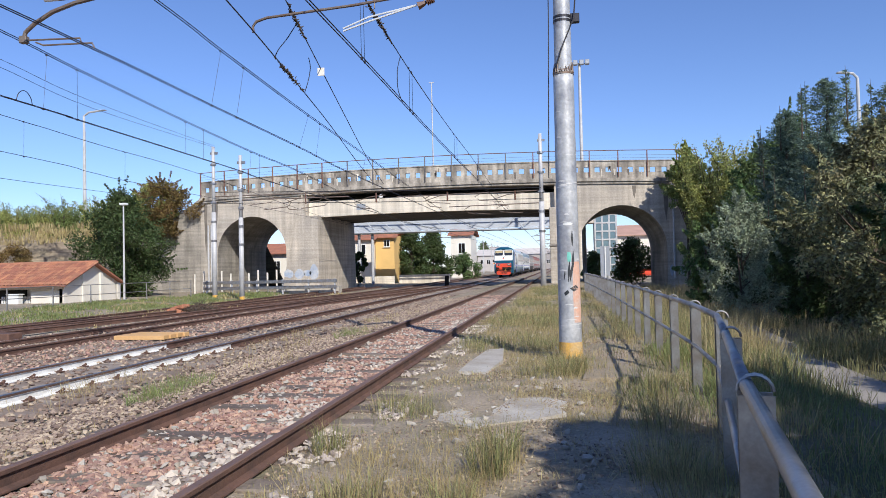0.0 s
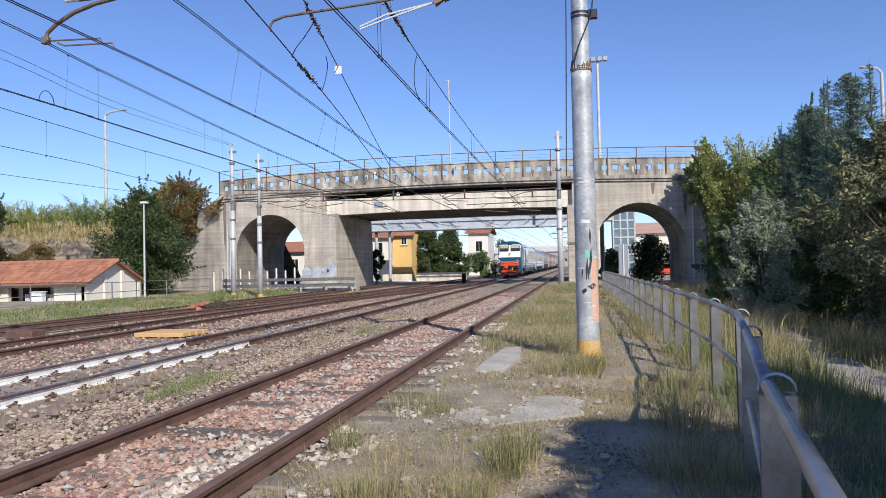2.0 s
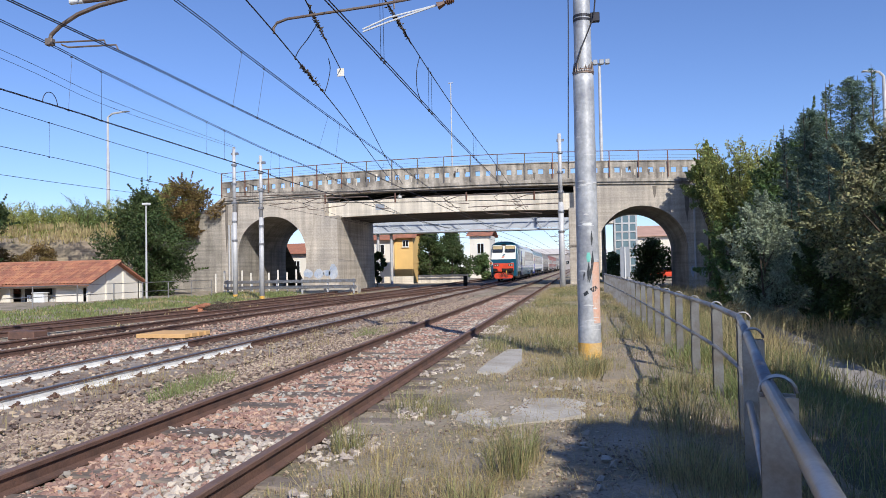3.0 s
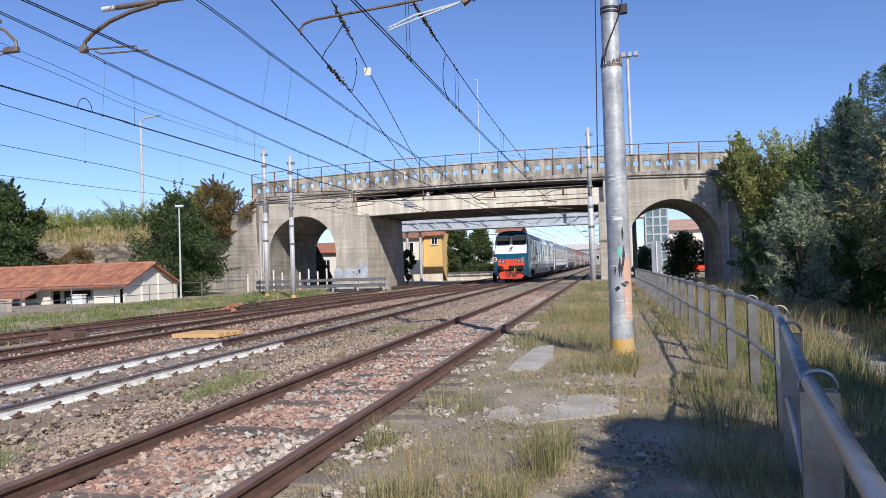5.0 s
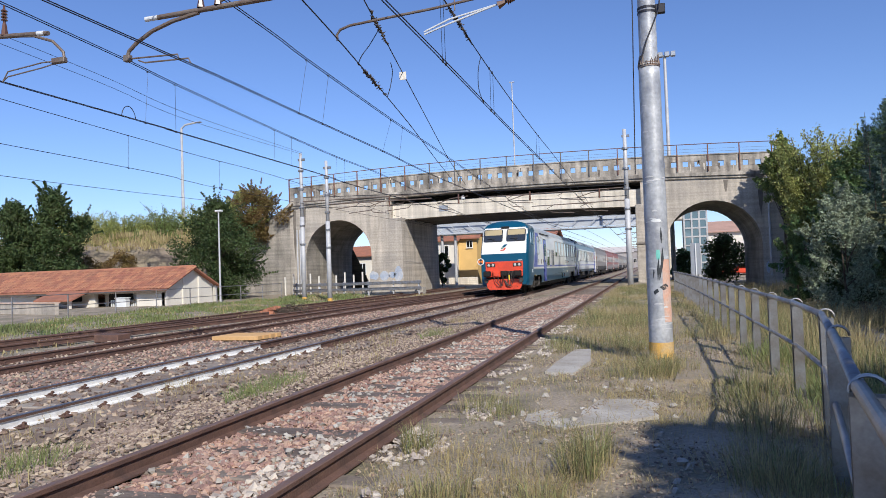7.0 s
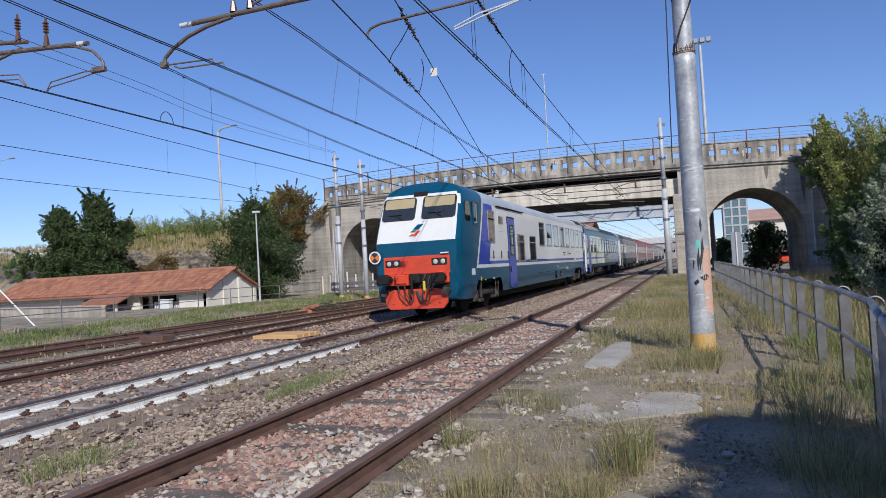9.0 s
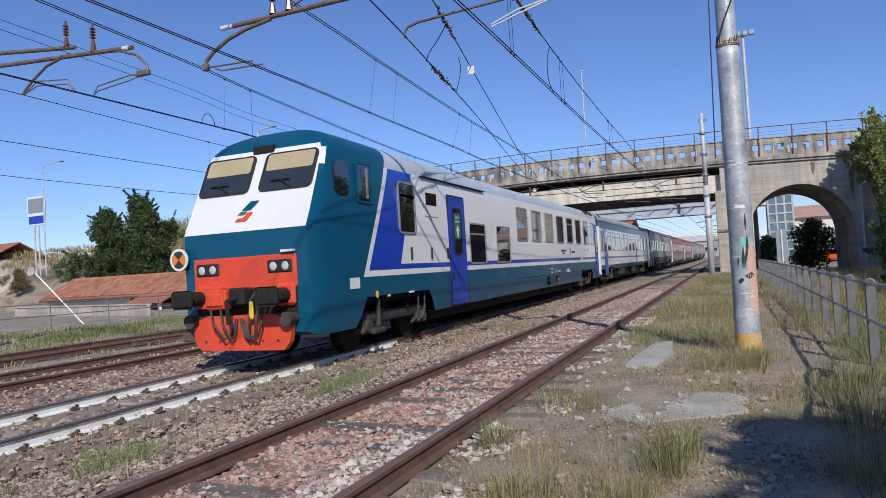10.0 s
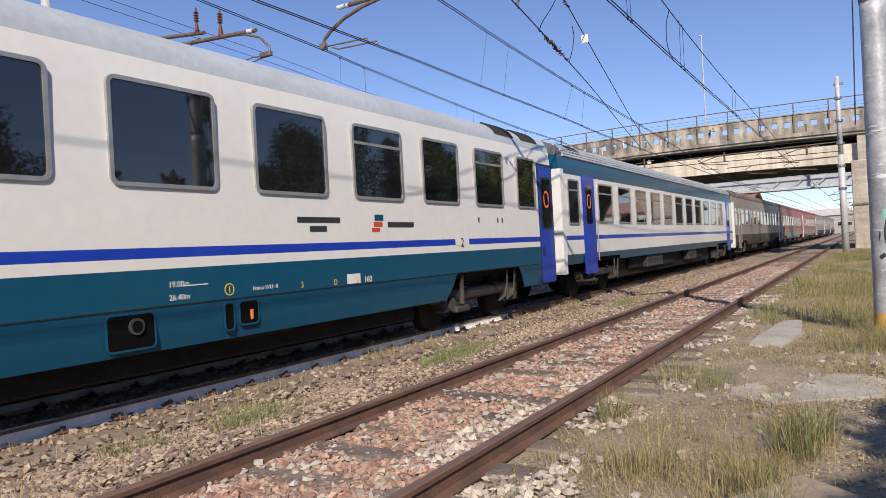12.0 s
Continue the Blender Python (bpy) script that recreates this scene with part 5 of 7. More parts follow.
def overhead_line(x, con, mes, label, drops, double=0.06, twin_carrier=True, loop=0):
    """Contact and carrier wires over a track at x: rows of (y, z), carried on to both ends of the line."""
    o = thing("overhead_line", label, "overhead line", "overhead lines")
    con = [(-12, con[0][1])] + con + [(48, con[-1][1] - 0.03), (62, con[-1][1] - 0.05), (120, con[0][1]), (300, con[0][1])]
    mes = [(-12, mes[0][1] + 0.75), (2, mes[0][1] + 0.45)] + mes + [(48, 5.1), (62, 5.1), (90, 6.0), (120, 6.3), (300, 6.6)]
    for d in (0, double) if double else (0,):
        part("contact_wire", wire([(x + d, y, z) for y, z in con], 0.0095), M["wire"], o)
    for d in (0, double) if double and twin_carrier else (0,):
        part("carrier_wire", wire([(x + d * 0.5, y, z + d * 0.5) for y, z in mes], 0.0105), M["wire"], o)
    for y, y2 in drops:
        z, z2 = float(np.interp(y, *zip(*mes))), float(np.interp(y2, *zip(*con)))
        part("dropper", rod(bmesh.new(), (x, y2, z2), (x + 0.02, y, z), 0.0045, seg=4), M["wire"], o)
        part("dropper_clamp", box(bmesh.new(), x - 0.012, x + 0.02, y - 0.02, y + 0.02, z - 0.03, z + 0.015), M["wire"], o)
        part("dropper_clamp", box(bmesh.new(), x - 0.012, x + 0.02, y2 - 0.02, y2 + 0.02, z2 - 0.015, z2 + 0.03), M["wire"], o)
    if loop:
        z = float(np.interp(loop, *zip(*con)))
        bm = bmesh.new()
        path_rod(bm, [(x, loop + 0.5 * u, z + 0.3 * math.sin(math.pi * u) ** 0.5) for u in np.linspace(0, 1, 13)], 0.01, 5)
        part("jumper_loop", bm, M["wire"], o)
    return o


overhead_line(TRACK_X[0], [(8.2, 5.15), (11.1, 5.15), (14.1, 5.11), (19.6, 5.06), (26.0, 4.95)], [(12.1, 6.70), (14.6, 6.53), (20.4, 6.22), (26.9, 5.98), (37.1, 5.54)], "twin carrier and contact wires above the first running line", ((14.6, 14.15), (15.8, 15.4), (20.4, 19.6), (21.5, 21.1), (27, 26.5)))
overhead_line(TRACK_X[1], [(12.6, 5.33), (15.4, 5.31), (20.7, 5.27), (24.7, 5.23), (28.6, 5.14)], [(12.6, 6.80), (15.4, 6.62), (20.8, 6.34), (25.7, 6.14), (32.2, 5.98)], "twin carrier and contact wires above the second running line", ((14.36, 14.25), (15.43, 15.45), (20.7, 20.7), (21.9, 21.9), (25.7, 25.6), (26.5, 26.5)), loop=13.4)
overhead_line(-13.7, [(17.4, 5.12), (22.0, 5.02), (26.0, 4.95)], [(17.4, 6.25), (19.8, 6.19), (22.7, 6.10), (30.0, 5.96)], "thin overhead wires above the side track", ((18.8, 18.8), (24, 24), (33, 33)), 0.0)
overhead_line(-0.35, [(8.5, 4.95), (11.0, 4.94), (14.9, 4.91), (18.7, 4.89), (30.6, 4.90)], [(11.6, 6.11), (13.4, 5.96), (17.1, 5.78), (22.0, 5.66), (28.5, 5.58)], "twin contact wires under one carrier above the rusty siding", ((10.9, 11.0), (11.1, 11.2), (14.9, 14.95), (15.2, 15.3), (21.8, 21.9), (22.4, 22.5)), 0.05, False)


def feeder(pts, name, label, r=0.011, clumps=()):
    o = thing(name, label, "cable", "slanting wires")
    part("strand", wire(pts, r), M["wire"], o)
    rnd = random.Random(str(pts))
    for a, b in clumps:
        A, B = Vector(a), Vector(b)
        bm = bmesh.new()
        for k in range(110):
            p = A.lerp(B, rnd.random() * 0.5 + rnd.random() * 0.5) + Vector((rnd.gauss(0, 0.012), rnd.gauss(0, 0.012), rnd.gauss(0, 0.016)))
            q = p + Vector((rnd.uniform(-1, 1), rnd.uniform(-1, 1), rnd.uniform(-1, 1))) * 0.045
            rod(bm, p, q, 0.014, 0.006, 4)
        part("tangled_vine", bm, M["bark"], o, kind="stuff")
    return o


feeder([(-1.2, 5.0, 5.2), (-1.53, 8.5, 5.05), (-1.87, 10.77, 5.05), (-2.29, 13.4, 5.05), (-2.83, 16.64, 5.05), (-3.78, 21.92, 5.05), (-4.83, 28, 5.05)], "crossing_wire", "crossing wire with tangled dry vines", clumps=(((-1.9, 10.9, 5.05), (-2.25, 13.2, 5.05)),))
feeder([(-0.62, 5.0, 6.23), (-1.58, 10.64, 5.95), (-2.69, 17.1, 5.62), (-3.8, 23.63, 5.3), (-4.83, 30, 5.15)], "crossing_wire", "crossing wire with dry vines and a pale tag", clumps=(((-1.58, 10.64, 5.95), (-1.9, 12.5, 5.86)),))
feeder([(-0.37, 10.6, 6.22), (-0.37, 11.6, 6.12), (-0.37, 13.4, 5.97)], "vine_strand", "dry vine tangled round the siding wire", clumps=(((-0.36, 11.2, 6.14), (-0.36, 13.3, 5.97)),))
feeder([(-2.16, 13.3, 5.78), (-2.2, 13.5, 5.62), (-2.26, 13.5, 5.32), (-2.28, 13.35, 5.06)], "jumper_cable", "slack jumper between the two crossing wires", 0.009)
feeder([(-1.75, 11.6, 5.9), (-1.9, 11.5, 5.6), (-1.95, 11.2, 5.3), (-1.9, 10.9, 5.06)], "jumper_cable", "slack jumper hanging above the crossing wire", 0.009)
feeder([(-0.35, 14.1, 5.92), (-0.40, 14.0, 5.6), (-0.42, 14.1, 5.2), (-0.36, 14.3, 4.92)], "jumper_cable", "slack jumper under the siding carrier", 0.009)
for dz in (0, 0.3):
    feeder([(-16.0, -10, 9.8 + dz), (-16.6, 12, 9.2 + dz), (-17.0, 21, 9.0 + dz), (-17.4, 27, 8.75 + dz), (-18.2, 39.8, 9.15 + dz * 0.3)], "feeder_cable", "thin feeder cable strung between the masts", 0.009)
feeder([(-17.6, -10, 5.6), (-17.9, 15, 5.0), (-18.3, 39.8, 5.5)], "feeder_cable", "thin cable beside the side track", 0.01)
t = thing("cable_tag", "small pale plate hanging on a wire", "tag", at=(-2.17, 14.09, 5.70))
part("plate", box(bmesh.new(), -0.08, 0.08, -0.006, 0.006, -0.09, 0.09, 0.003), M["plaster"], t)
t = thing("line_lamp", "small white round marker hanging under the bridge wires", "marker", at=(-10.5, 51.3, 6.87))
bm = bmesh.new()
bmesh.ops.create_uvsphere(bm, u_segments=12, v_segments=8, radius=0.17)
part("globe", bm, M["letter_w"], t, smooth=True)
part("hanger", rod(bmesh.new(), (0, 0, 0.1), (0, 0.95, 0.75), 0.012, seg=5), M["wire"], t)
# cross-span wires in front of the bridge
t = thing("cross_span", "cross-span wires strung between the masts", "overhead line")
for z0, z1, y in ((6.35, 6.25, 44.0), (5.65, 5.55, 44.0)):
    part("span_wire", wire([(-18.3, 40, z0), (-8, 42, z0 - 0.12), (1.95, y, z1)], 0.022), M["wire"], t)
for x in (-13.6, -9.25, -4.83, -0.6):
    yy = 40 + 4.2 * (x + 18.3) / 20.25
    bm = bmesh.new()
    path_rod(bm, [(x + 1.5, yy, 5.95), (x + 0.4, yy, 5.85), (x - 0.6, yy, 5.55), (x - 0.2, yy, 5.2), (x + 0.5, yy, 5.12)], 0.028, 6)
    part("registration_tube", bm, M["tube"], t)
    part("insulator", rod(bmesh.new(), (x + 0.9, yy, 5.5), (x + 0.9, yy, 6.1), 0.06, 0.05, 8), M["insul"], t)


def fence():
    f = thing("steel_fence", "galvanised pedestrian fence with tube rails on flat posts", "fence")
    posts = [(3.24, -0.35), (3.64, 2.08), (4.0, 4.0), (4.27, 5.5)] + [(4.36 + 0.012 * k - 0.0009 * k * k, 5.7 + 1.47 * k) for k in range(1, 21)]
    top = [(x, y, 0.83) for x, y in posts]
    for (x, y), (x2, y2) in zip(posts, posts[1:] + [(posts[-1][0], posts[-1][1] + 1)]):
        m = Matrix.Translation((x, y, 0)) @ Matrix.Rotation(math.atan2(-(x2 - x), y2 - y), 4, "Z")
        bm = bmesh.new()
        wide = 0.062 if y < 5 else 0.048
        box(bm, -0.006, 0.006, -0.04, 0.04, -0.65, 0.79, 0, m)
        for s in (-0.04, 0.04):
            box(bm, -wide, wide, s - 0.005, s + 0.005, -0.65, 0.79, 0, m)
        part("post", bm, M["zinc_dull"], f)
        bm = bmesh.new()
        path_rod(bm, [m @ Vector((0.06 * math.cos(a), 0, 0.80 + 0.06 * math.sin(a))) for a in np.linspace(0, math.pi, 9)], 0.008, 5)
        part("clamp_hoop", bm, M["zinc_dull"], f)
    for z, r in ((0.82, 0.026), (0.40, 0.021)):
        for (x, y), (x2, y2) in zip(posts, posts[1:]):
            part("tube_rail", rod(bmesh.new(), (x - 0.03, y, z), (x2 - 0.03, y2, z), r, r, 14), M["zinc_dull"], f, smooth=True)


fence()


def lamp_post(x, y, z0, h, arm, label, r=0.07):
    p = thing("street_lamp", label, "street lamp", at=(x, y, z0))
    part("pole", rod(bmesh.new(), (0, 0, -0.3), (0, 0, h), r, r * 0.6, 10), M["zinc"], p)
    if arm:
        bm = bmesh.new()
        path_rod(bm, [(0, 0, h), (arm * 0.25, 0, h + 0.3), (arm, 0, h + 0.42)], r * 0.5, 6)
        part("arm", bm, M["zinc"], p)
        part("lamp_head", box(bmesh.new(), min(arm, arm * 1.25), max(arm, arm * 1.25), -0.14, 0.14, h + 0.36, h + 0.46, 0.03), M["signgrey"], p)
    else:
        part("lamp_head", box(bmesh.new(), -0.22, 0.22, -0.12, 0.2, h - 0.05, h + 0.08, 0.03), M["letter_w"], p)
    return p


lamp_post(-37.9, 54, 6.0, 9.3, 1.7, "tall street lamp on the bridge ramp", 0.17)
lamp_post(-57.0, 46, 3.2, 9.9, 2.3, "tall street lamp beside the advertising board")
lamp_post(-23.3, 38, -0.3, 5.9, 0, "short white lamp post beside the house")
lamp_post(22.4, 48, 5.0, 8.0, -1.0, "street lamp behind the trees on the ramp", 0.16)


def floodlight_mast(x, y, h, r, heads=True):
    p = thing("floodlight_mast", "tall galvanised floodlight mast behind the bridge", "lamp mast", at=(x, y, 0))
    part("pole", rod(bmesh.new(), (0, 0, -0.4), (0, 0, h), r, r * 0.6, 12), M["zinc"], p)
    if heads:
        part("crossbar", rod(bmesh.new(), (-0.8, 0, h), (0.8, 0, h), 0.05), M["zinc"], p)
        for dx in (-0.8, -0.35, 0.2, 0.7):
            part("floodlight", box(bmesh.new(), dx - 0.2, dx + 0.2, -0.3, 0.1, h - 0.15, h + 0.28, 0.04), M["signgrey"], p)
    else:
        part("crossbar", rod(bmesh.new(), (-0.4, 0, h), (0.4, 0, h), 0.08), M["zinc"], p)


floodlight_mast(5.2, 62, 19.2, 0.2)
floodlight_mast(-16.8, 110, 31.5, 0.14, False)


# ---------------------------------------------------------------- buildings
def gable_roof(bm, x0, x1, y0, y1, ze, zr, over=0.35, thick=0.1):
    ym = (y0 + y1) / 2
    k = (zr - ze) / (ym - y0)
    for s in (-1, 1):
        ya = (y0 - over) if s < 0 else (y1 + over)
        za = ze - over * k
        pts = [(x0 - over, ya, za), (x1 + over, ya, za), (x1 + over, ym, zr), (x0 - over, ym, zr)]
        lo = [bm.verts.new(p) for p in pts]
        hi = [bm.verts.new((p[0], p[1], p[2] + thick)) for p in pts]
        bm.faces.new(hi)
        bm.faces.new(lo[::-1])
        for i in range(4):
            bm.faces.new((lo[i], lo[(i + 1) % 4], hi[(i + 1) % 4], hi[i]))
    bmesh.ops.recalc_face_normals(bm, faces=bm.faces[:])
    return bm


def tile_rows(parent, x0, x1, y0, y1, ze, zr, over=0.35):
    """Half-round tiles laid in courses on the slope that faces the tracks."""
    ym = (y0 + y1) / 2
    ya, k = y0 - over, (zr - ze) / (ym - y0)
    slope = math.atan(k)
    L = (ym - ya) / math.cos(slope)
    rows = max(3, int(L / 0.36))
    verts, faces = [], []
    x = x0 - over
    while x < x1 + over - 0.1:
        for r in range(rows):
            a, b = r / rows, (r + 1.12) / rows
            base = len(verts)
            for u, lift in ((a, 0.035), (min(b, 1.0), 0.012)):
                for j in range(4):
                    ang = math.pi * j / 3
                    verts.append((x + 0.11 - 0.10 * math.cos(ang), ya + (ym - ya) * u, ze - over * k + (ym - ya) * u * k + 0.1 + lift + 0.06 * math.sin(ang)))
            for j in range(3):
                faces.append((base + j, base + j + 1, base + 5 + j, base + 4 + j))
        x += 0.23
    return mesh_part("roof_tiles", verts, faces, M["rooftile"], parent, kind="stuff")


def trackside_house():
    h = thing("trackside_house", "low white house with terracotta tile roof", "house")
    x0, x1, y0, y1, zb, ze, zr = -42.9, -25.1, 35.0, 40.0, -0.6, 0.82, 1.98
    bm = bmesh.new()
    for a in ((x0, -34.9), (-31.3, -30.3), (-27.2, x1)):
        box(bm, a[0], a[1], y0, y0 + 0.25, zb, ze)
    box(bm, -34.9, -31.3, y0, y0 + 0.25, zb, zb + 0.7)
    box(bm, -30.3, -27.2, y0 + 0.8, y0 + 1.0, zb, ze)
    box(bm, x0, x0 + 0.25, y0 + 0.25, y1, zb, ze)
    box(bm, x0, x1, y1 - 0.25, y1, zb, ze)
    part("wall", bm, M["plaster"], h)
    bm = bmesh.new()
    f = bm.faces.new([bm.verts.new((x1, y, z)) for y, z in ((y0, zb), (y1, zb), (y1, ze), ((y0 + y1) / 2, zr), (y0, ze))])
    g = bmesh.ops.extrude_face_region(bm, geom=[f])
    for v in g["geom"]:
        if isinstance(v, bmesh.types.BMVert):
            v.co.x -= 0.25
    bmesh.ops.recalc_face_normals(bm, faces=bm.faces[:])
    part("gable_wall", bm, M["plaster"], h)
    for y in (y0 + 0.05, y0 + 1.7, y0 + 3.3, y1 - 0.05):
        new_box("pilaster", (x1, x1 + 0.08, y - 0.12, y + 0.12, zb, ze + (0.65 if y0 + 1 < y < y1 - 1 else 0)), M["plaster"], h)
    part("roof", gable_roof(bmesh.new(), x0, x1, y0, y1, ze, zr), M["rooftile"], h)
    tile_rows(h, x0, x1, y0, y1, ze, zr)
    part("ridge", rod(bmesh.new(), (x0 - 0.35, (y0 + y1) / 2, zr + 0.12), (x1 + 0.35, (y0 + y1) / 2, zr + 0.12), 0.1, 0.1, 8), M["rooftile"], h)
    new_box("window", (-34.7, -31.5, y0 + 0.05, y0 + 0.2, zb + 0.72, ze - 0.25), M["dark"], h)
    new_box("porch_door", (-29.9, -28.1, y0 + 0.7, y0 + 0.8, zb, ze - 0.3), M["dark"], h)
    p = part("porch_roof", gable_roof(bmesh.new(), -33.2, -30.6, y0 - 1.6, y0 + 1.2, 0.25, 0.75, 0.15), M["rooftile"], h)
    for x in (-33.0, -30.8):
        new_box("porch_post", (x - 0.06, x + 0.06, y0 - 1.5, y0 - 1.4, zb, 0.3), M["plaster"], h)
    for k in range(14):
        new_box("balustrade_slat", (-29.4 + k * 0.15, -29.32 + k * 0.15, y0 + 0.3, y0 + 0.36, zb, zb + 0.75), M["letter_w"], h)
    new_box("meter_cabinet", (-28.3, -27.6, y0 - 0.5, y0 - 0.1, zb, zb + 0.85), M["letter_w"], h, bevel=0.03)
    new_box("cabinet_lid", (-28.36, -27.54, y0 - 0.56, y0 - 0.04, zb + 0.85, zb + 0.92), M["letter_w"], h, bevel=0.02)
    new_box("gutter", (x0 - 0.3, x1 + 0.3, y0 - 0.45, y0 - 0.35, ze - 0.26, ze - 0.14), M["bark"], h)


trackside_house()


def brick_wall():
    w = thing("brick_wall", "low old brick wall beside the overgrown side track", "wall", kind="structure")
    A, B = Vector((-25.6, 27.5, 0)), Vector((-44, 33.5, 0))
    d = (B - A).normalized()
    me_bm = box(bmesh.new(), -0.12, 0.12, -0.055, 0.055, -0.028, 0.028, 0.006)
    me = bpy.data.meshes.new("brick")
    me_bm.to_mesh(me)
    me_bm.free()
    me.materials.append(M["brick"])
    turn = math.atan2(d.y, d.x)
    core = box(bmesh.new(), 0, (B - A).length, -0.05, 0.15, -0.5, 0.3)
    core.transform(Matrix.Translation(A) @ Matrix.Rotation(turn, 4, "Z"))
    part("mortar_core", core, M["concrete"], w)
    cap = box(bmesh.new(), 0, (B - A).length, -0.12, 0.2, 0.30, 0.36)
    cap.transform(Matrix.Translation(A) @ Matrix.Rotation(turn, 4, "Z"))
    part("coping", cap, M["brick"], w)
    nrm = Vector((-d.y, d.x, 0))
    s = -1 if nrm.y > 0 else 1
    for r in range(9):
        for k in range(33):
            b = new("brick", me)
            b.parent = w
            b.location = A + d * (0.15 + k * 0.262 + (0.13 if r % 2 else 0)) + nrm * s * 0.07 + Vector((0, 0, -0.36 + r * 0.074))
            b.rotation_euler = (0, 0, turn)


def side_fence():
    f = thing("wire_fence", "thin grey post and rail fence by the houses", "fence")
    pts = [(-21.2 + 0.06 * k - 0.22 * max(0, 6 - k) ** 1.4, 17.5 + 2.35 * k) for k in range(11)]
    for x, y in pts:
        part("post", rod(bmesh.new(), (x, y, -0.4), (x, y, 0.82), 0.03, seg=6), M["zinc_dull"], f)
    for z in (0.80, 0.30):
        for (x, y), (x2, y2) in zip(pts, pts[1:]):
            part("rail", rod(bmesh.new(), (x, y, z), (x2, y2, z), 0.018, seg=6), M["zinc_dull"], f)


side_fence()


def block_house(name, x0, x1, y0, y1, h, wall, label, roofmat=None, rise=1.2, wins=(), z0=-0.4):
    o = thing(name, label, "house")
    part("wall", box(bmesh.new(), x0, x1, y0, y1, z0, h), wall, o)
    if rise:
        part("roof", gable_roof(bmesh.new(), x0, x1, y0, y1, h, h + rise, 0.5), roofmat or M["rooftile"], o)
    for a, b, c, d in wins:
        w = new_box("window", (a, b, y0 - 0.03, y0 + 0.05, c, d), M["glass"], o)
        new_box("window_frame", (a - 0.08, b + 0.08, y0 - 0.015, y0 + 0.04, c - 0.08, d + 0.08), M["letter_w"], w)
        new_box("window_sill", (a - 0.15, b + 0.15, y0 - 0.15, y0 + 0.02, c - 0.16, c - 0.08), M["concrete_pale"], w)
        new_box("glazing_bar", ((a + b) / 2 - 0.03, (a + b) / 2 + 0.03, y0 - 0.045, y0 - 0.03, c, d), M["letter_w"], w)
    return o


block_house("yellow_house", -18.7, -16.4, 80, 84, 5.3, M["plaster_y"], "ochre yellow house with tiled roof beside the line", rise=1.3, wins=((-17.6, -17.0, 4.0, 4.7),))
block_house("glazed_annex", -22.5, -18.75, 79, 84, 4.9, M["plaster"], "pale glazed annex of the ochre house", rise=0.8, wins=((-21.9, -20.9, 1.5, 2.6), (-20.6, -19.7, 1.5, 2.6), (-21.9, -20.9, 3.1, 4.2), (-20.6, -19.7, 3.1, 4.2)))
block_house("white_villa", -14.5, -11.2, 112, 120, 6.6, M["plaster"], "white villa with tiled roof behind the trees", rise=1.2, wins=((-13.2, -12.2, 3.6, 5.2),))
block_house("white_house", 10.2, 22.0, 95, 106, 5.1, M["plaster"], "white house with a pale terracotta roof", M["pinkroof"], 1.5, wins=((11.7, 12.6, 2.6, 4.0), (15.5, 16.4, 2.6, 4.0), (11.7, 12.6, -0.1, 1.4), (14.9, 15.8, -0.1, 1.4), (17.5, 18.4, -0.1, 1.4)))
block_house("villa_by_road", -71.5, -64.4, 45, 52, 4.8, M["plaster"], "pale villa with a tiled roof beyond the brick wall", rise=1.7, wins=((-67.5, -66.4, 1.5, 3.4),))
block_house("outbuilding", -30.0, -25.4, 73, 78, 3.4, M["plaster"], "low white outbuilding behind the bridge arch", rise=1.0, wins=((-28.6, -27.9, 1.2, 2.4), (-27.0, -26.3, 1.2, 2.4)))
rnd = random.Random(8)
for k in range(14):
    x, y = -26 + k * 2.6 + rnd.uniform(-1, 1), rnd.uniform(230, 420)
    w, hh = rnd.uniform(6, 13), rnd.uniform(4, 7.5)
    block_house("town_house", x * 1.6 - 6, x * 1.6 - 6 + w, y, y + 10, hh, M["town"], "distant pale town house along the railway", rise=rnd.choice((0, 1.5, 2.0)), roofmat=M["town"], wins=[(x * 1.6 - 6 + 1 + 2.2 * j, x * 1.6 - 6 + 2.2 + 2.2 * j, 2.2, 3.6) for j in range(int(w / 2.4))])


def glass_lift():
    o = thing("glass_lift_tower", "glazed lift tower with steel frame behind the arch", "lift tower")
    x0, x1, y0, y1 = 7.0, 9.3, 78, 80.5
    for x in np.linspace(x0, x1, 4):
        for y in (y0, y1):
            part("column", box(bmesh.new(), x - 0.08, x + 0.08, y - 0.08, y + 0.08, -0.5, 9.5), M["zinc"], o)
    for z in np.arange(0.2, 9.4, 0.93):
        part("ring_beam", box(bmesh.new(), x0 - 0.06, x1 + 0.06, y0 - 0.1, y0 - 0.04, z, z + 0.14), M["zinc"], o)
        for a in np.linspace(x0, x1, 4)[:-1]:
            b = a + (x1 - x0) / 3
            part("pane", box(bmesh.new(), a + 0.1, b - 0.1, y0 - 0.02, y0, z + 0.16, z + 0.9), M["liftglass"], o)
    part("back_wall", box(bmesh.new(), x0, x1, y1 + 0.1, y1 + 0.3, -0.5, 9.5), M["signgrey"], o)
    part("landing", box(bmesh.new(), 4.2, x0, y0, y1, 5.9, 6.3), M["concrete_pale"], o)
    part("leg", rod(bmesh.new(), (5.4, 77, -0.4), (5.4, 77, 6.0), 0.42, 0.42, 16), M["concrete_pale"], o)


M["liftglass"] = glass_mat("blue_grey_lift_glass", (0.16, 0.24, 0.28))
glass_lift()


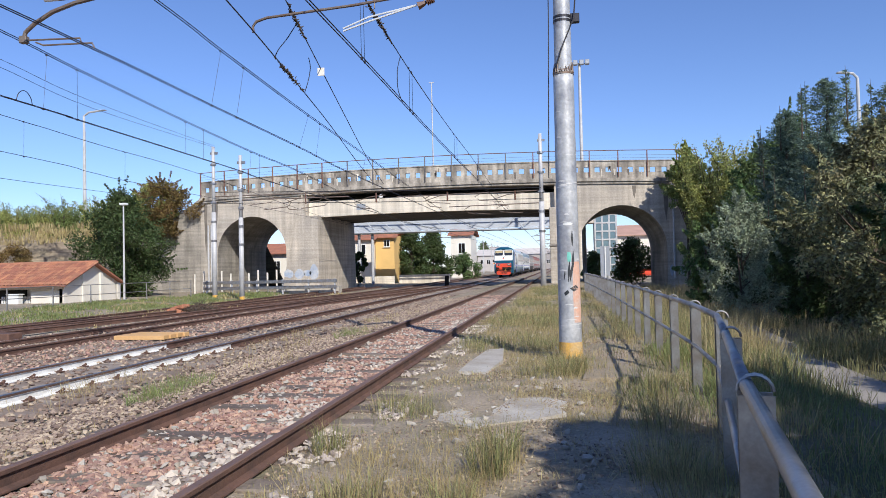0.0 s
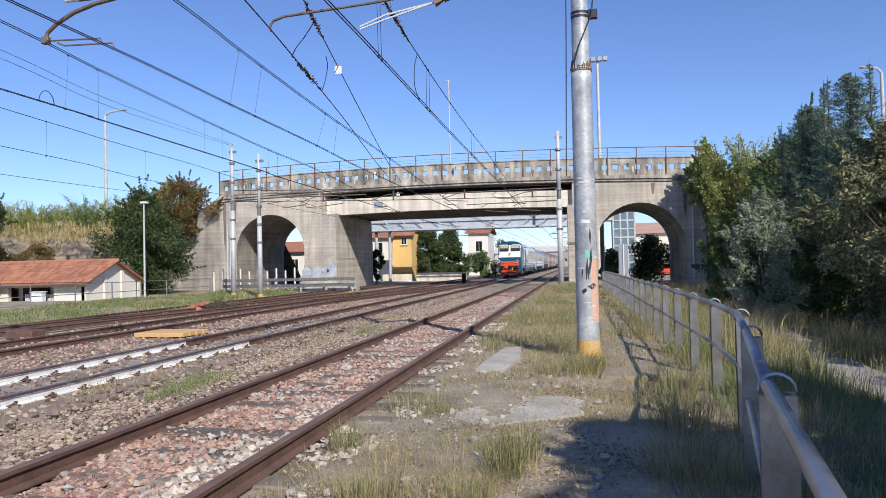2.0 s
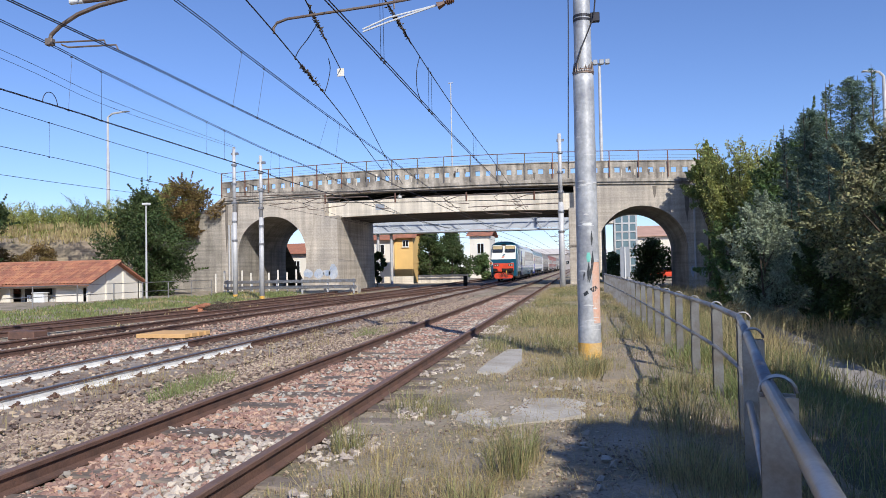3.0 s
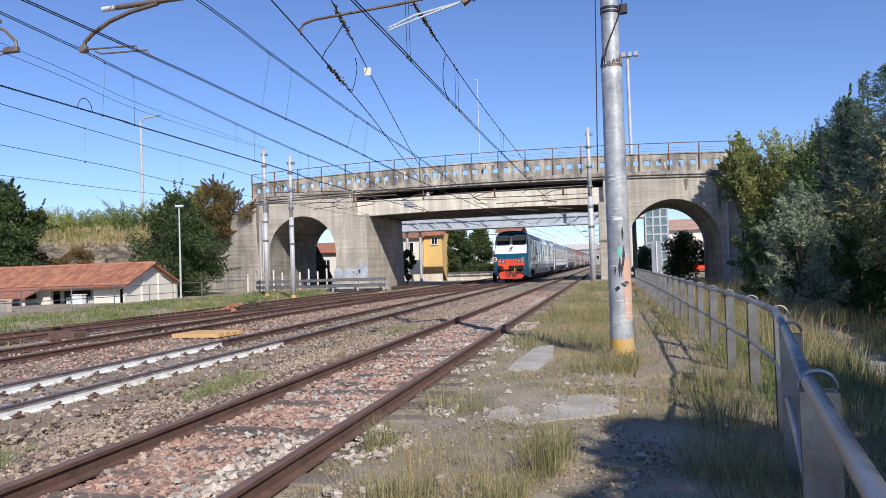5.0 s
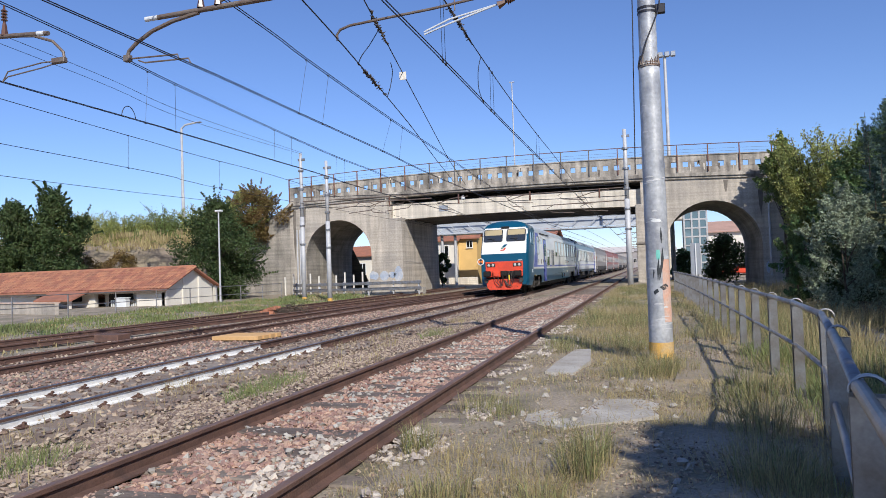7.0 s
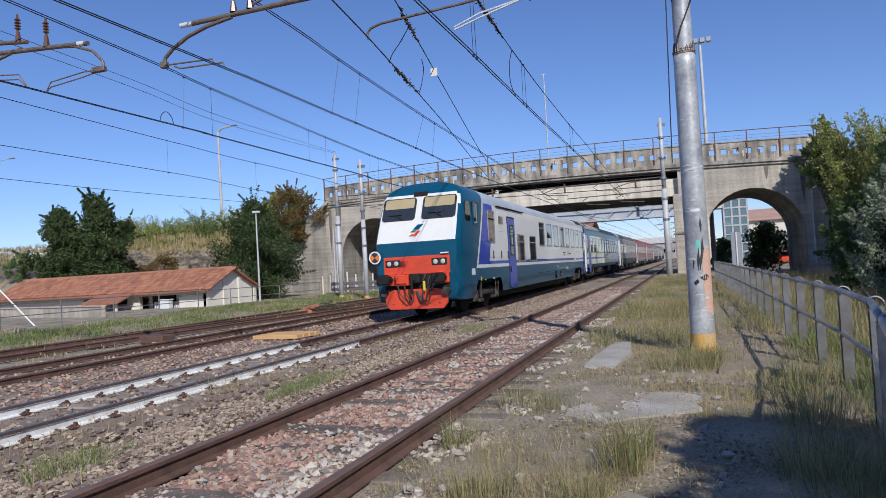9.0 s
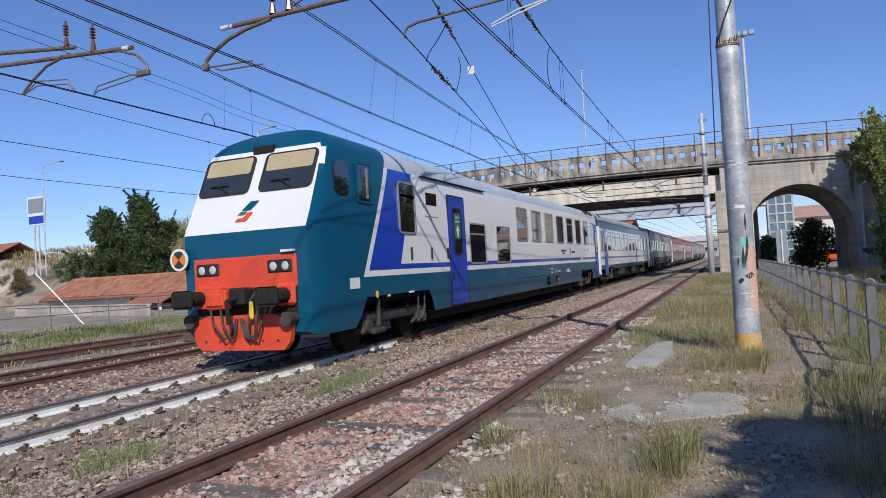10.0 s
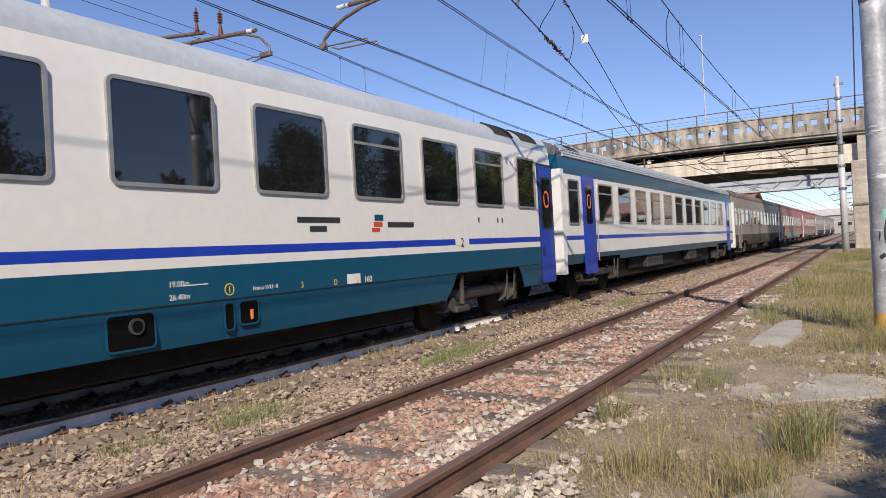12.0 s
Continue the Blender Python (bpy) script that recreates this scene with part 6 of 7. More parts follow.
def footbridge():
    """A light steel truss footbridge beyond the road bridge."""
    o = thing("truss_footbridge", "pale steel truss footbridge across the tracks", "footbridge")
    y, zb, zt = 72, 5.2, 6.4
    for z, r in ((zb, 0.09), (zt, 0.06)):
        part("chord", rod(bmesh.new(), (-22, y, z + 0.05), (3.0, y, z - 0.05), r, r, 6), M["haze_far"], o)
    for k in range(12):
        x = -20 + k * 1.9
        part("diagonal", rod(bmesh.new(), (x, y, zb), (x + (1.5 if k > 6 else -1.5), y, zt), 0.05, seg=5), M["haze_far"], o)
    part("deck_panel", box(bmesh.new(), -22, 3, y + 0.5, y + 0.6, zb + 0.15, zt + 1.2), M["haze_far"], o)
    part("deck", box(bmesh.new(), -22, 3, y + 0.3, y + 2.2, zb - 0.05, zb + 0.1), M["haze_far"], o)
    for x in (-18.6, -17.1, 2.4):
        part("column", rod(bmesh.new(), (x, y + 0.8, -0.5), (x, y + 0.8, zb), 0.16, 0.16, 10), M["zinc"], o)


footbridge()


def far_masts():
    for k in range(14):
        y = 92 + k * 22
        for x in (-16.5, 2.2):
            p = thing("far_mast", "distant overhead line mast with a short bracket", "mast", "distant overhead line masts", at=(x, y, 0))
            part("tube", rod(bmesh.new(), (0, 0, -0.4), (0, 0, 8.3), 0.14, 0.1, 8), M["zinc"], p)
            s = 1 if x < 0 else -1
            part("bracket", rod(bmesh.new(), (0, 0, 6.4), (s * 3.6, 0, 6.1), 0.05, 0.05, 6), M["tube"], p)
            part("stay", rod(bmesh.new(), (0, 0, 7.6), (s * 3.2, 0, 6.15), 0.025, 0.025, 5), M["tube"], p)


far_masts()


def sundries():
    s = thing("board_stack", "new yellow timber boards lying between the tracks", "timber", at=(-7.25, 15.6, 0))
    for k in range(4):
        part("plank", box(bmesh.new(), -0.75 + 0.02 * k, 0.6 + 0.03 * k, -0.55 + k * 0.27, -0.31 + k * 0.27, -0.34, -0.235, 0.008), M["plank"], s)
    w = thing("low_wall", "low concrete boundary wall beyond the bridge", "wall", kind="structure")
    part("wall_face", box(bmesh.new(), -20, -15.5, 76, 76.3, -0.5, 0.45), M["concrete_pale"], w)
    part("wall_face", box(bmesh.new(), -15.4, -9.5, 78, 78.3, -0.5, 0.55), M["concrete_pale"], w)
    g = thing("guard_rail", "galvanised guard rail in front of the bridge pier", "guard rail")
    for z in (0.0, 0.42):
        part("rail", box(bmesh.new(), -22.8, -12.6, 46.6, 46.68, z, z + 0.22, 0.02), M["zinc_dull"], g)
    for k in range(6):
        part("post", box(bmesh.new(), -22.6 + k * 1.95, -22.5 + k * 1.95, 46.68, 46.78, -0.5, 0.7), M["zinc"], g)
    for k in range(10):
        b = thing("bollard", "thin white marker post in front of the arch", "post", "white marker posts", at=(-24 + k * 0.72, 47.6, 0))
        part("stem", box(bmesh.new(), -0.05, 0.05, -0.05, 0.05, -0.4, 1.2 + 0.2 * (k % 2), 0.01), M["plaster"], b)
    p = thing("concrete_kerb", "pale concrete kerb at the foot of the pier", "kerb", kind="structure")
    part("kerb_stone", box(bmesh.new(), -17.5, -12.8, 47.6, 48.4, -0.5, 0.12, 0.03), M["slab"], p)
    v = thing("information_panel", "grey upright sign panel behind the fence", "sign", at=(5.3, 36, 0))
    part("panel", box(bmesh.new(), -0.24, 0.24, -0.02, 0.02, 0.65, 2.2, 0.01), M["signgrey"], v)
    part("post", rod(bmesh.new(), (0, -0.04, -0.5), (0, -0.04, 2.2), 0.035), M["letter_w"], v)
    q = thing("ground_signal", "small dark dwarf signal between the tracks", "signal", at=(-7.2, 62, 0))
    part("body", box(bmesh.new(), -0.18, 0.18, -0.12, 0.12, -0.4, 0.55, 0.03), M["black"], q)
    a = thing("advertising_board", "tall advertising panel on two posts", "billboard", at=(-58.5, 46.4, 3.4))
    part("panel", box(bmesh.new(), -1.2, 1.2, -0.06, 0.06, 4.4, 7.2, 0.02), M["letter_w"], a)
    part("picture_bar", box(bmesh.new(), -1.05, 1.05, -0.075, -0.06, 5.6, 7.0), M["signgrey"], a)
    part("text_bar", box(bmesh.new(), -1.05, 1.05, -0.075, -0.06, 4.55, 5.3), M["blue"], a)
    for x in (-0.35, 0.2):
        part("post", rod(bmesh.new(), (x, 0, -0.5), (x, 0, 4.4), 0.07), M["zinc"], a)
    c = thing("parked_car", "small red car parked beyond the arch", "car", at=(12.6, 82, -0.45))
    bm = box(bmesh.new(), -2.0, 2.0, -0.85, 0.85, 0.3, 0.85, 0.12)
    part("body", bm, M["red"], c)
    part("cabin", box(bmesh.new(), -1.2, 1.0, -0.75, 0.75, 0.85, 1.4, 0.2), M["glass"], c)
    for x in (-1.3, 1.3):
        for y in (-0.8, 0.8):
            wh = part("wheel", rod(bmesh.new(), (x, y - 0.09, 0.32), (x, y + 0.09, 0.32), 0.32, 0.32, 18), M["rubber"], c)
            part("rim", rod(bmesh.new(), (x, y - 0.1, 0.32), (x, y + 0.1, 0.32), 0.19, 0.19, 12), M["alu"], wh)
    d = thing("guy_wire", "striped guy wire anchored beside the brick wall", "cable")
    part("strand", rod(bmesh.new(), (-27.5, 22.5, 2.2), (-24.6, 22.6, -0.3), 0.035, 0.035, 6), M["letter_w"], d)
    gr = thing("road_barrier", "grey guard rail along the top of the ramp", "guard rail")
    part("rail", box(bmesh.new(), -60, -26.4, 55.2, 55.3, 6.35, 6.7), M["zinc"], gr)


sundries()


def brush_heap():
    """Cut dry brushwood thrown on a few bricks between the tracks."""
    h = thing("brush_heap", "heap of cut dry brushwood beside the side track", "brushwood", at=(-11.7, 26.0, -0.36))
    rnd = random.Random(12)
    bm = bmesh.new()
    for k in range(150):
        a, r = rnd.random() * math.tau, rnd.random() * 0.9
        p = Vector((r * math.cos(a), r * math.sin(a) * 0.6, 0.42 * (1 - r) * rnd.random()))
        q = p + Vector((rnd.uniform(-0.5, 0.5), rnd.uniform(-0.3, 0.3), rnd.uniform(0.0, 0.32)))
        rod(bm, p, q, 0.012, 0.004, 4)
    part("brushwood", bm, M["bark"], h, kind="stuff")
    for k in range(7):
        x, y = rnd.uniform(-1.6, -0.7), rnd.uniform(-0.3, 0.3)
        m = Matrix.Translation((x, y, 0.06 + 0.1 * (k % 3))) @ Euler((rnd.uniform(-0.4, 0.4), rnd.uniform(-0.4, 0.4), rnd.random() * 3)).to_matrix().to_4x4()
        part("broken_brick", box(bmesh.new(), -0.2, 0.2, -0.1, 0.1, -0.06, 0.06, 0.015, m), M["rooftile"], h)


brush_heap()


def slab_piece(name, pts, z0, z1, material, label):
    bm = bmesh.new()
    f = bm.faces.new([bm.verts.new((x, y, z1)) for x, y in pts])
    g = bmesh.ops.extrude_face_region(bm, geom=[f])
    for v in g["geom"]:
        if isinstance(v, bmesh.types.BMVert):
            v.co.z = z0
    bmesh.ops.recalc_face_normals(bm, faces=bm.faces[:])
    t = thing(name, label, "paving", kind="structure")
    part("paving_slab", bm, material, t)


slab_piece("paving_1", [(1.84, 5.52), (1.82, 5.8), (1.95, 6.02), (1.98, 6.35), (2.12, 6.5), (2.3, 6.68), (2.52, 6.62), (2.8, 6.66), (3.0, 6.42), (2.9, 6.2), (2.98, 5.9), (2.7, 5.62), (2.5, 5.52), (2.2, 5.3), (2.0, 5.42)], -0.3, -0.086, M["slab"], "broken pale concrete slab in the weeds")
slab_piece("paving_2", [(1.6, 8.5), (1.98, 8.4), (2.1, 9.6), (2.0, 11.0), (1.75, 10.9), (1.65, 9.6)], -0.3, -0.095, M["slab"], "narrow pale concrete slab beside the siding")
slab_piece("paving_3", [(3.2, 8.0), (3.95, 8.1), (4.05, 14), (4.1, 26), (3.6, 26), (3.4, 14), (3.3, 9.2)], -0.3, -0.1, M["dust"], "worn concrete footway between weeds")
slab_piece("paving_4", [(2.2, 2.0), (2.9, 2.2), (3.0, 3.2), (2.5, 3.6), (2.1, 2.9)], -0.3, -0.095, M["dust"], "sunken concrete slab covered in dust")
slab_piece("footpath", [(6.6, 3), (7.6, 3), (7.7, 12), (8.6, 22), (9.4, 40), (8.4, 40), (7.4, 22), (6.7, 12)], -0.8, -0.585, M["asphalt"], "pale dusty footpath beyond the fence")
brick_wall()


# ---------------------------------------------------------------- vegetation
def leaf_cloud(name, centers, count, size, material, parent, seed, flat=0.5, stretch=1.0):
    """Many small leaves, each a folded blade, in clumps round the given centres (x, y, z, radius)."""
    rng = np.random.default_rng(seed)
    c = np.array(centers, float)
    w = np.maximum(c[:, 3] ** 2, 0.014)
    pick = rng.choice(len(c), count, p=w / w.sum())
    d = rng.normal(size=(count, 3))
    d /= np.linalg.norm(d, axis=1)[:, None]
    rad = rng.random(count) ** 0.42
    p = c[pick, :3] + d * (rad * c[pick, 3])[:, None] * np.array((1, 1, stretch))
    n = d * 0.7 + rng.normal(size=(count, 3)) * 0.7 + np.array((0, 0, flat))
    n /= np.linalg.norm(n, axis=1)[:, None]
    a = np.cross(n, rng.normal(size=(count, 3)))
    a /= np.linalg.norm(a, axis=1)[:, None]
    b = np.cross(n, a)
    s = size * rng.uniform(0.6, 1.3, count)[:, None]
    v = np.empty((count, 4, 3))
    v[:, 0], v[:, 1], v[:, 2], v[:, 3] = p - a * s, p + b * s * 0.42 + n * s * 0.12, p + a * s, p - b * s * 0.42 + n * s * 0.12
    idx = np.arange(count * 4).reshape(-1, 4)
    me = bpy.data.meshes.new(name)
    me.from_pydata(v.reshape(-1, 3).tolist(), [], idx.tolist())
    me.materials.append(material)
    ob = new(name, me)
    ob.parent = parent
    tagged(ob, kind="stuff")
    return ob


def tree(name, x, y, z, h, spread, label, material, leaves=9000, size=0.11, seed=1, trunk=0.16, low=0.25, clumps=34, shape=0.8, twigs=0, ragged=0.36):
    t = thing(name, label, "bush" if "bush" in name else "tree", at=(x, y, z))
    rnd = random.Random(seed)
    part("trunk", rod(bmesh.new(), (0, 0, -0.4), (rnd.uniform(-0.2, 0.2), rnd.uniform(-0.2, 0.2), h * 0.72), trunk, trunk * 0.25, 9), M["bark"], t)
    centers = []
    for k in range(clumps):
        u = low + (1 - low) * (k + 0.5) / clumps
        env = spread * (math.sin(math.pi * min(1, max(0.06, (u - low * 0.6) / (1 - low * 0.6))) ** shape) ** 0.75)
        a = rnd.random() * math.tau
        r = env * rnd.uniform(0.25, 1.0)
        c = (r * math.cos(a), r * math.sin(a), u * h * rnd.uniform(0.95, 1.04))
        centers.append((*c, rnd.uniform(0.55, 1.0) * spread * ragged))
        if k % 3 == 0:
            part("limb", rod(bmesh.new(), (0, 0, c[2] * 0.62), c, trunk * 0.32, trunk * 0.08, 6), M["bark"], t)
    for k in range(twigs):      # single sprays that break the outline
        cx, cy, cz, cr = rnd.choice(centers[:clumps])
        d = Vector((cx * 0.5 + rnd.uniform(-0.5, 0.5), cy * 0.5 + rnd.uniform(-0.5, 0.5), rnd.uniform(0.1, 1.2))).normalized()
        n = rnd.uniform(0.7, 1.5) * max(0.35, cr)
        for s in (0.75, 0.95, 1.15, 1.3, 1.45):
            centers.append((cx + d.x * n * s, cy + d.y * n * s, cz + d.z * n * s, 0.13 * (1.7 - s)))
    leaf_cloud("crown", centers, leaves, size, material, t, seed)
    return t


def bamboo(x, y, z, h, spread, label, material, leaves, size, seed, canes=60, low=0.3):
    """A clump of arching canes, each feathered with narrow leaves towards its nodding tip."""
    t = thing("bamboo_bush", label, "bush", at=(x, y, z))
    rnd = random.Random(seed)
    centers = []
    for k in range(canes):
        a, r = rnd.random() * math.tau, spread * 0.4 * rnd.random() ** 0.5
        top, out = h * rnd.uniform(0.68, 1.03), spread * rnd.uniform(0.15, 0.75)
        root = Vector((r * math.cos(a), r * math.sin(a), 0))
        way = Vector((math.cos(a), math.sin(a), 0)) * out
        at = lambda u: root + way * u ** 2.2 + Vector((0, 0, top * (u - 0.10 * u ** 5)))  # noqa: E731
        if k % 3 == 0:
            part("cane", path_rod(bmesh.new(), [at(u) for u in (0, 0.35, 0.6, 0.8, 1.0)], 0.018, 5), M["bark"], t)
        for u in np.linspace(low, 1.0, 12):
            p = at(float(u))
            centers.append((p.x + rnd.gauss(0, 0.06), p.y + rnd.gauss(0, 0.06), p.z, spread * 0.17 * (1.25 - u) + 0.05))
    leaf_cloud("crown", centers, leaves, size, material, t, seed, 0.2, 1.5)
    return t


def fir(x, y, z, h, spread, seed, material, label, leaders=9):
    """A broad spruce: drooping sprays of needles on whorled branches, with several upright leading shoots."""
    t = thing("fir_tree", label, "tree", at=(x, y, z))
    rng = np.random.default_rng(seed)
    part("trunk", rod(bmesh.new(), (0, 0, -0.4), (0, 0, h), 0.2, 0.02, 9), M["bark"], t)
    branches = []
    for k in range(400):
        u = (k + rng.random()) / 400
        a = rng.random() * math.tau
        L = spread * (1 - u) ** 0.6 * rng.uniform(0.6, 1.12) + 0.12
        branches.append((0.0, 0.0, 0.5 + (h - 0.5) * u, a, L, 0.0, int(34 + 75 * L / spread)))
    for k in range(leaders):        # shoots that rise above the crown's shoulder
        a, r = rng.random() * math.tau, spread * rng.uniform(0.2, 0.75)
        zc = 0.5 + (h - 0.5) * (1 - (r / spread) ** 1.65) * 1.02
        for q in range(9):
            branches.append((r * math.cos(a), r * math.sin(a), zc - 0.3 + q * 0.13, rng.random() * math.tau, 0.34 * (1 - q / 10), 0.5, 26))
        part("shoot", rod(bmesh.new(), (r * math.cos(a), r * math.sin(a), zc - 0.9), (r * math.cos(a), r * math.sin(a), zc + 1.0), 0.03, 0.006, 5), M["bark"], t)
    out = []
    for bx, by, zc, a, L, rise, n in branches:
        d, e = np.array((math.cos(a), math.sin(a), 0.0)), np.array((-math.sin(a), math.cos(a), 0.0))
        q = ((np.arange(n) + rng.random(n)) / n)[:, None]
        base = d * L * q + np.array((bx, by, zc)) + np.array((0, 0, 1.0)) * (-0.22 * L * q + (0.30 + rise) * L * q * q)
        base = base + e * rng.normal(size=(n, 1)) * 0.12 * L * (1 - q * 0.6) + rng.normal(size=(n, 3)) * 0.03
        lift = np.zeros((n, 3))
        lift[:, 2] = rng.uniform(-0.2, 0.8, n)
        tip = base + (d * 0.5 + e * rng.choice((-0.8, 0.8), (n, 1)) + lift) * rng.uniform(0.07, 0.16, (n, 1))
        w = np.cross(tip - base, rng.normal(size=(n, 3)))
        w = w / (np.linalg.norm(w, axis=1)[:, None] + 1e-9) * 0.021
        out.append(np.stack([base - w, base + w, tip], 1))
    v = np.concatenate(out).reshape(-1, 3)
    me = bpy.data.meshes.new("crown")
    me.from_pydata(v.tolist(), [], np.arange(len(v)).reshape(-1, 3).tolist())
    me.materials.append(material)
    ob = new("crown", me)
    ob.parent = t
    tagged(ob, kind="stuff")


# trees on the shady side, behind the fence
fir(12.7, 31.0, -0.6, 8.2, 2.6, 5, M["leaf_blue"], "dark bluish fir tree behind the fence")
fir(13.5, 28.6, -0.6, 8.9, 3.1, 6, M["leaf_blue"], "tall dark fir with many upright shoots", 14)
fir(15.4, 27.6, -0.6, 8.4, 3.0, 7, M["leaf_blue"], "broad dark fir beside another fir", 12)
fir(12.4, 25.6, -0.6, 6.2, 2.4, 8, M["leaf_blue"], "lower fir in front of the tall firs")
tree("broadleaf_tree", 11.9, 50.0, -0.5, 9.5, 1.45, "green tree overhanging the bridge parapet", M["leaf_fresh"], 22000, 0.10, 12, 0.12, 0.62, 60, twigs=150, ragged=0.3)
bamboo(13.4, 48.6, -0.5, 10.6, 2.9, "yellow-green bamboo beside the bridge wall", M["leaf_yellow"], 36000, 0.085, 11, 80, 0.45)
bamboo(15.0, 46.8, -0.5, 10.2, 2.7, "yellow-green bamboo beside another bamboo", M["leaf_yellow"], 32000, 0.085, 36, 70, 0.4)
tree("broadleaf_tree", 14.7, 44.0, -0.5, 7.2, 2.2, "fresh green tree under the bamboo", M["leaf_fresh"], 26000, 0.09, 25, 0.1, 0.35, 60, twigs=120, ragged=0.28)
tree("broadleaf_tree", 15.9, 40.5, -0.5, 9.3, 2.7, "bluish green tree between bamboo and firs", M["leaf_mid"], 34000, 0.10, 44, 0.14, 0.2, 80, twigs=150, ragged=0.28)
tree("broadleaf_tree", 13.5, 38.4, -0.6, 7.3, 2.2, "dense green tree behind the willow", M["leaf_mid"], 30000, 0.09, 13, 0.14, 0.25, 70, twigs=110, ragged=0.28)
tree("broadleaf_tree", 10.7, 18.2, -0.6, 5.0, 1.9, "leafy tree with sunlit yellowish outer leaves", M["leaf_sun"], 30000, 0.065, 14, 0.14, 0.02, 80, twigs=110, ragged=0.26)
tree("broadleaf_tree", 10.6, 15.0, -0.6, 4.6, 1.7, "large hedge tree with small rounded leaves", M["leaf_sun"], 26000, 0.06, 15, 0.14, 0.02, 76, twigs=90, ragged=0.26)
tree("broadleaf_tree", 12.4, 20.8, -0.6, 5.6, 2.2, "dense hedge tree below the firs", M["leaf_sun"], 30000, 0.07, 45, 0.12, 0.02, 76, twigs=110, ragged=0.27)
tree("broadleaf_tree", 14.6, 20.4, -0.6, 9.6, 1.5, "tall airy tree with sparse upper twigs", M["leaf_mid"], 9000, 0.075, 16, 0.12, 0.1, 50, twigs=110, ragged=0.24)
tree("broadleaf_tree", 9.8, 11.4, -0.6, 5.0, 1.6, "shaded tree beside the footpath", M["leaf_dark"], 18000, 0.075, 17, 0.13, 0.02, 66, twigs=50, ragged=0.28)
tree("willow_bush", 9.2, 24.8, -0.6, 3.7, 1.55, "silvery willow bush in front of the dark trees", M["leaf_pale"], 26000, 0.05, 18, 0.05, 0.03, 64, 0.7, 210, 0.25)
tree("shrub_bush", 8.1, 26.4, -0.6, 2.7, 0.8, "fresh green shrub beside the willow", M["leaf_mid"], 7000, 0.07, 28, 0.04, 0.1, 30, twigs=50, ragged=0.3)
tree("shrub_bush", 9.9, 20.6, -0.6, 2.4, 1.4, "low dark shrub under the trees", M["leaf_dark"], 13000, 0.07, 19, 0.04, 0.02, 36, twigs=40, ragged=0.3)
tree("shrub_bush", 11.2, 33.0, -0.6, 3.6, 1.9, "low dark shrub by the wing wall", M["leaf_dark"], 14000, 0.09, 27, 0.04, 0.02, 40)
tree("broadleaf_tree", 18.0, 29.0, -0.6, 8.6, 3.8, "dense dark tree at the foot of the ramp", M["leaf_dark"], 16000, 0.14, 20, 0.18, 0.02, 54)
tree("broadleaf_tree", 17.6, 12.0, -0.6, 7.6, 3.6, "dense dark tree beyond the footpath", M["leaf_dark"], 16000, 0.13, 21, 0.18, 0.02, 54)
tree("broadleaf_tree", 15.4, 36.0, -0.6, 7.4, 3.2, "shaded tree against the wing wall", M["leaf_dark"], 16000, 0.14, 22, 0.15, 0.02, 50)
tree("broadleaf_tree", 15.6, 48.4, -0.6, 7.6, 2.6, "shaded tree in the corner of the wing wall", M["leaf_dark"], 16000, 0.12, 37, 0.15, 0.05, 50)
# trees beside and behind the walker that shade the path
tree("broadleaf_tree", 8.0, -2.2, -0.5, 6.8, 2.1, "roadside tree shading the footway", M["leaf_dark"], 15000, 0.12, 23, 0.16, 0.3, 50)
tree("broadleaf_tree", 8.0, -4.2, -0.5, 6.4, 1.9, "roadside tree over the end of the fence", M["leaf_dark"], 15000, 0.12, 46, 0.16, 0.3, 50)
tree("broadleaf_tree", 9.9, 1.0, -0.6, 6.4, 2.5, "roadside tree beside the fence", M["leaf_dark"], 18000, 0.12, 24, 0.16, 0.1, 56)
tree("broadleaf_tree", 12.6, 3.0, -0.6, 6.0, 2.5, "roadside tree beyond the footpath", M["leaf_dark"], 14000, 0.12, 26, 0.16, 0.1, 50)
tree("broadleaf_tree", 10.9, -2.0, -0.6, 7.2, 2.5, "roadside tree beyond the end of the fence", M["leaf_dark"], 18000, 0.12, 47, 0.16, 0.15, 56)
tree("broadleaf_tree", 9.6, -0.4, -0.6, 6.6, 2.2, "roadside tree close to the fence", M["leaf_dark"], 18000, 0.12, 48, 0.16, 0.12, 56)
# far side
tree("broadleaf_tree", -27.3, 43.5, -0.4, 6.9, 3.3, "dark green tree in front of the wing wall", M["leaf_dark"], 46000, 0.10, 31, 0.18, 0.02, 100, twigs=90, ragged=0.31)
tree("ivy_bush", -29.0, 51.6, 4.3, 4.3, 2.6, "reddish brown creeper hanging over the wall", M["leaf_brown"], 15000, 0.10, 32, 0.06, 0.05, 44, twigs=110, ragged=0.3)
tree("ivy_bush", -30.4, 52.3, 4.9, 3.7, 2.6, "green creeper on top of the wall", M["leaf_yellow"], 15000, 0.10, 33, 0.06, 0.05, 44, twigs=110, ragged=0.3)
tree("broadleaf_tree", -41.6, 43.0, -0.4, 8.6, 3.0, "large dark maple behind the house", M["leaf_dark"], 32000, 0.13, 34, 0.2, 0.04, 80, twigs=90, ragged=0.31)
tree("broadleaf_tree", -46.0, 43.5, -0.4, 8.2, 2.9, "large dark maple beside another maple", M["leaf_dark"], 32000, 0.13, 35, 0.2, 0.04, 76, twigs=90, ragged=0.31)
rnd = random.Random(77)
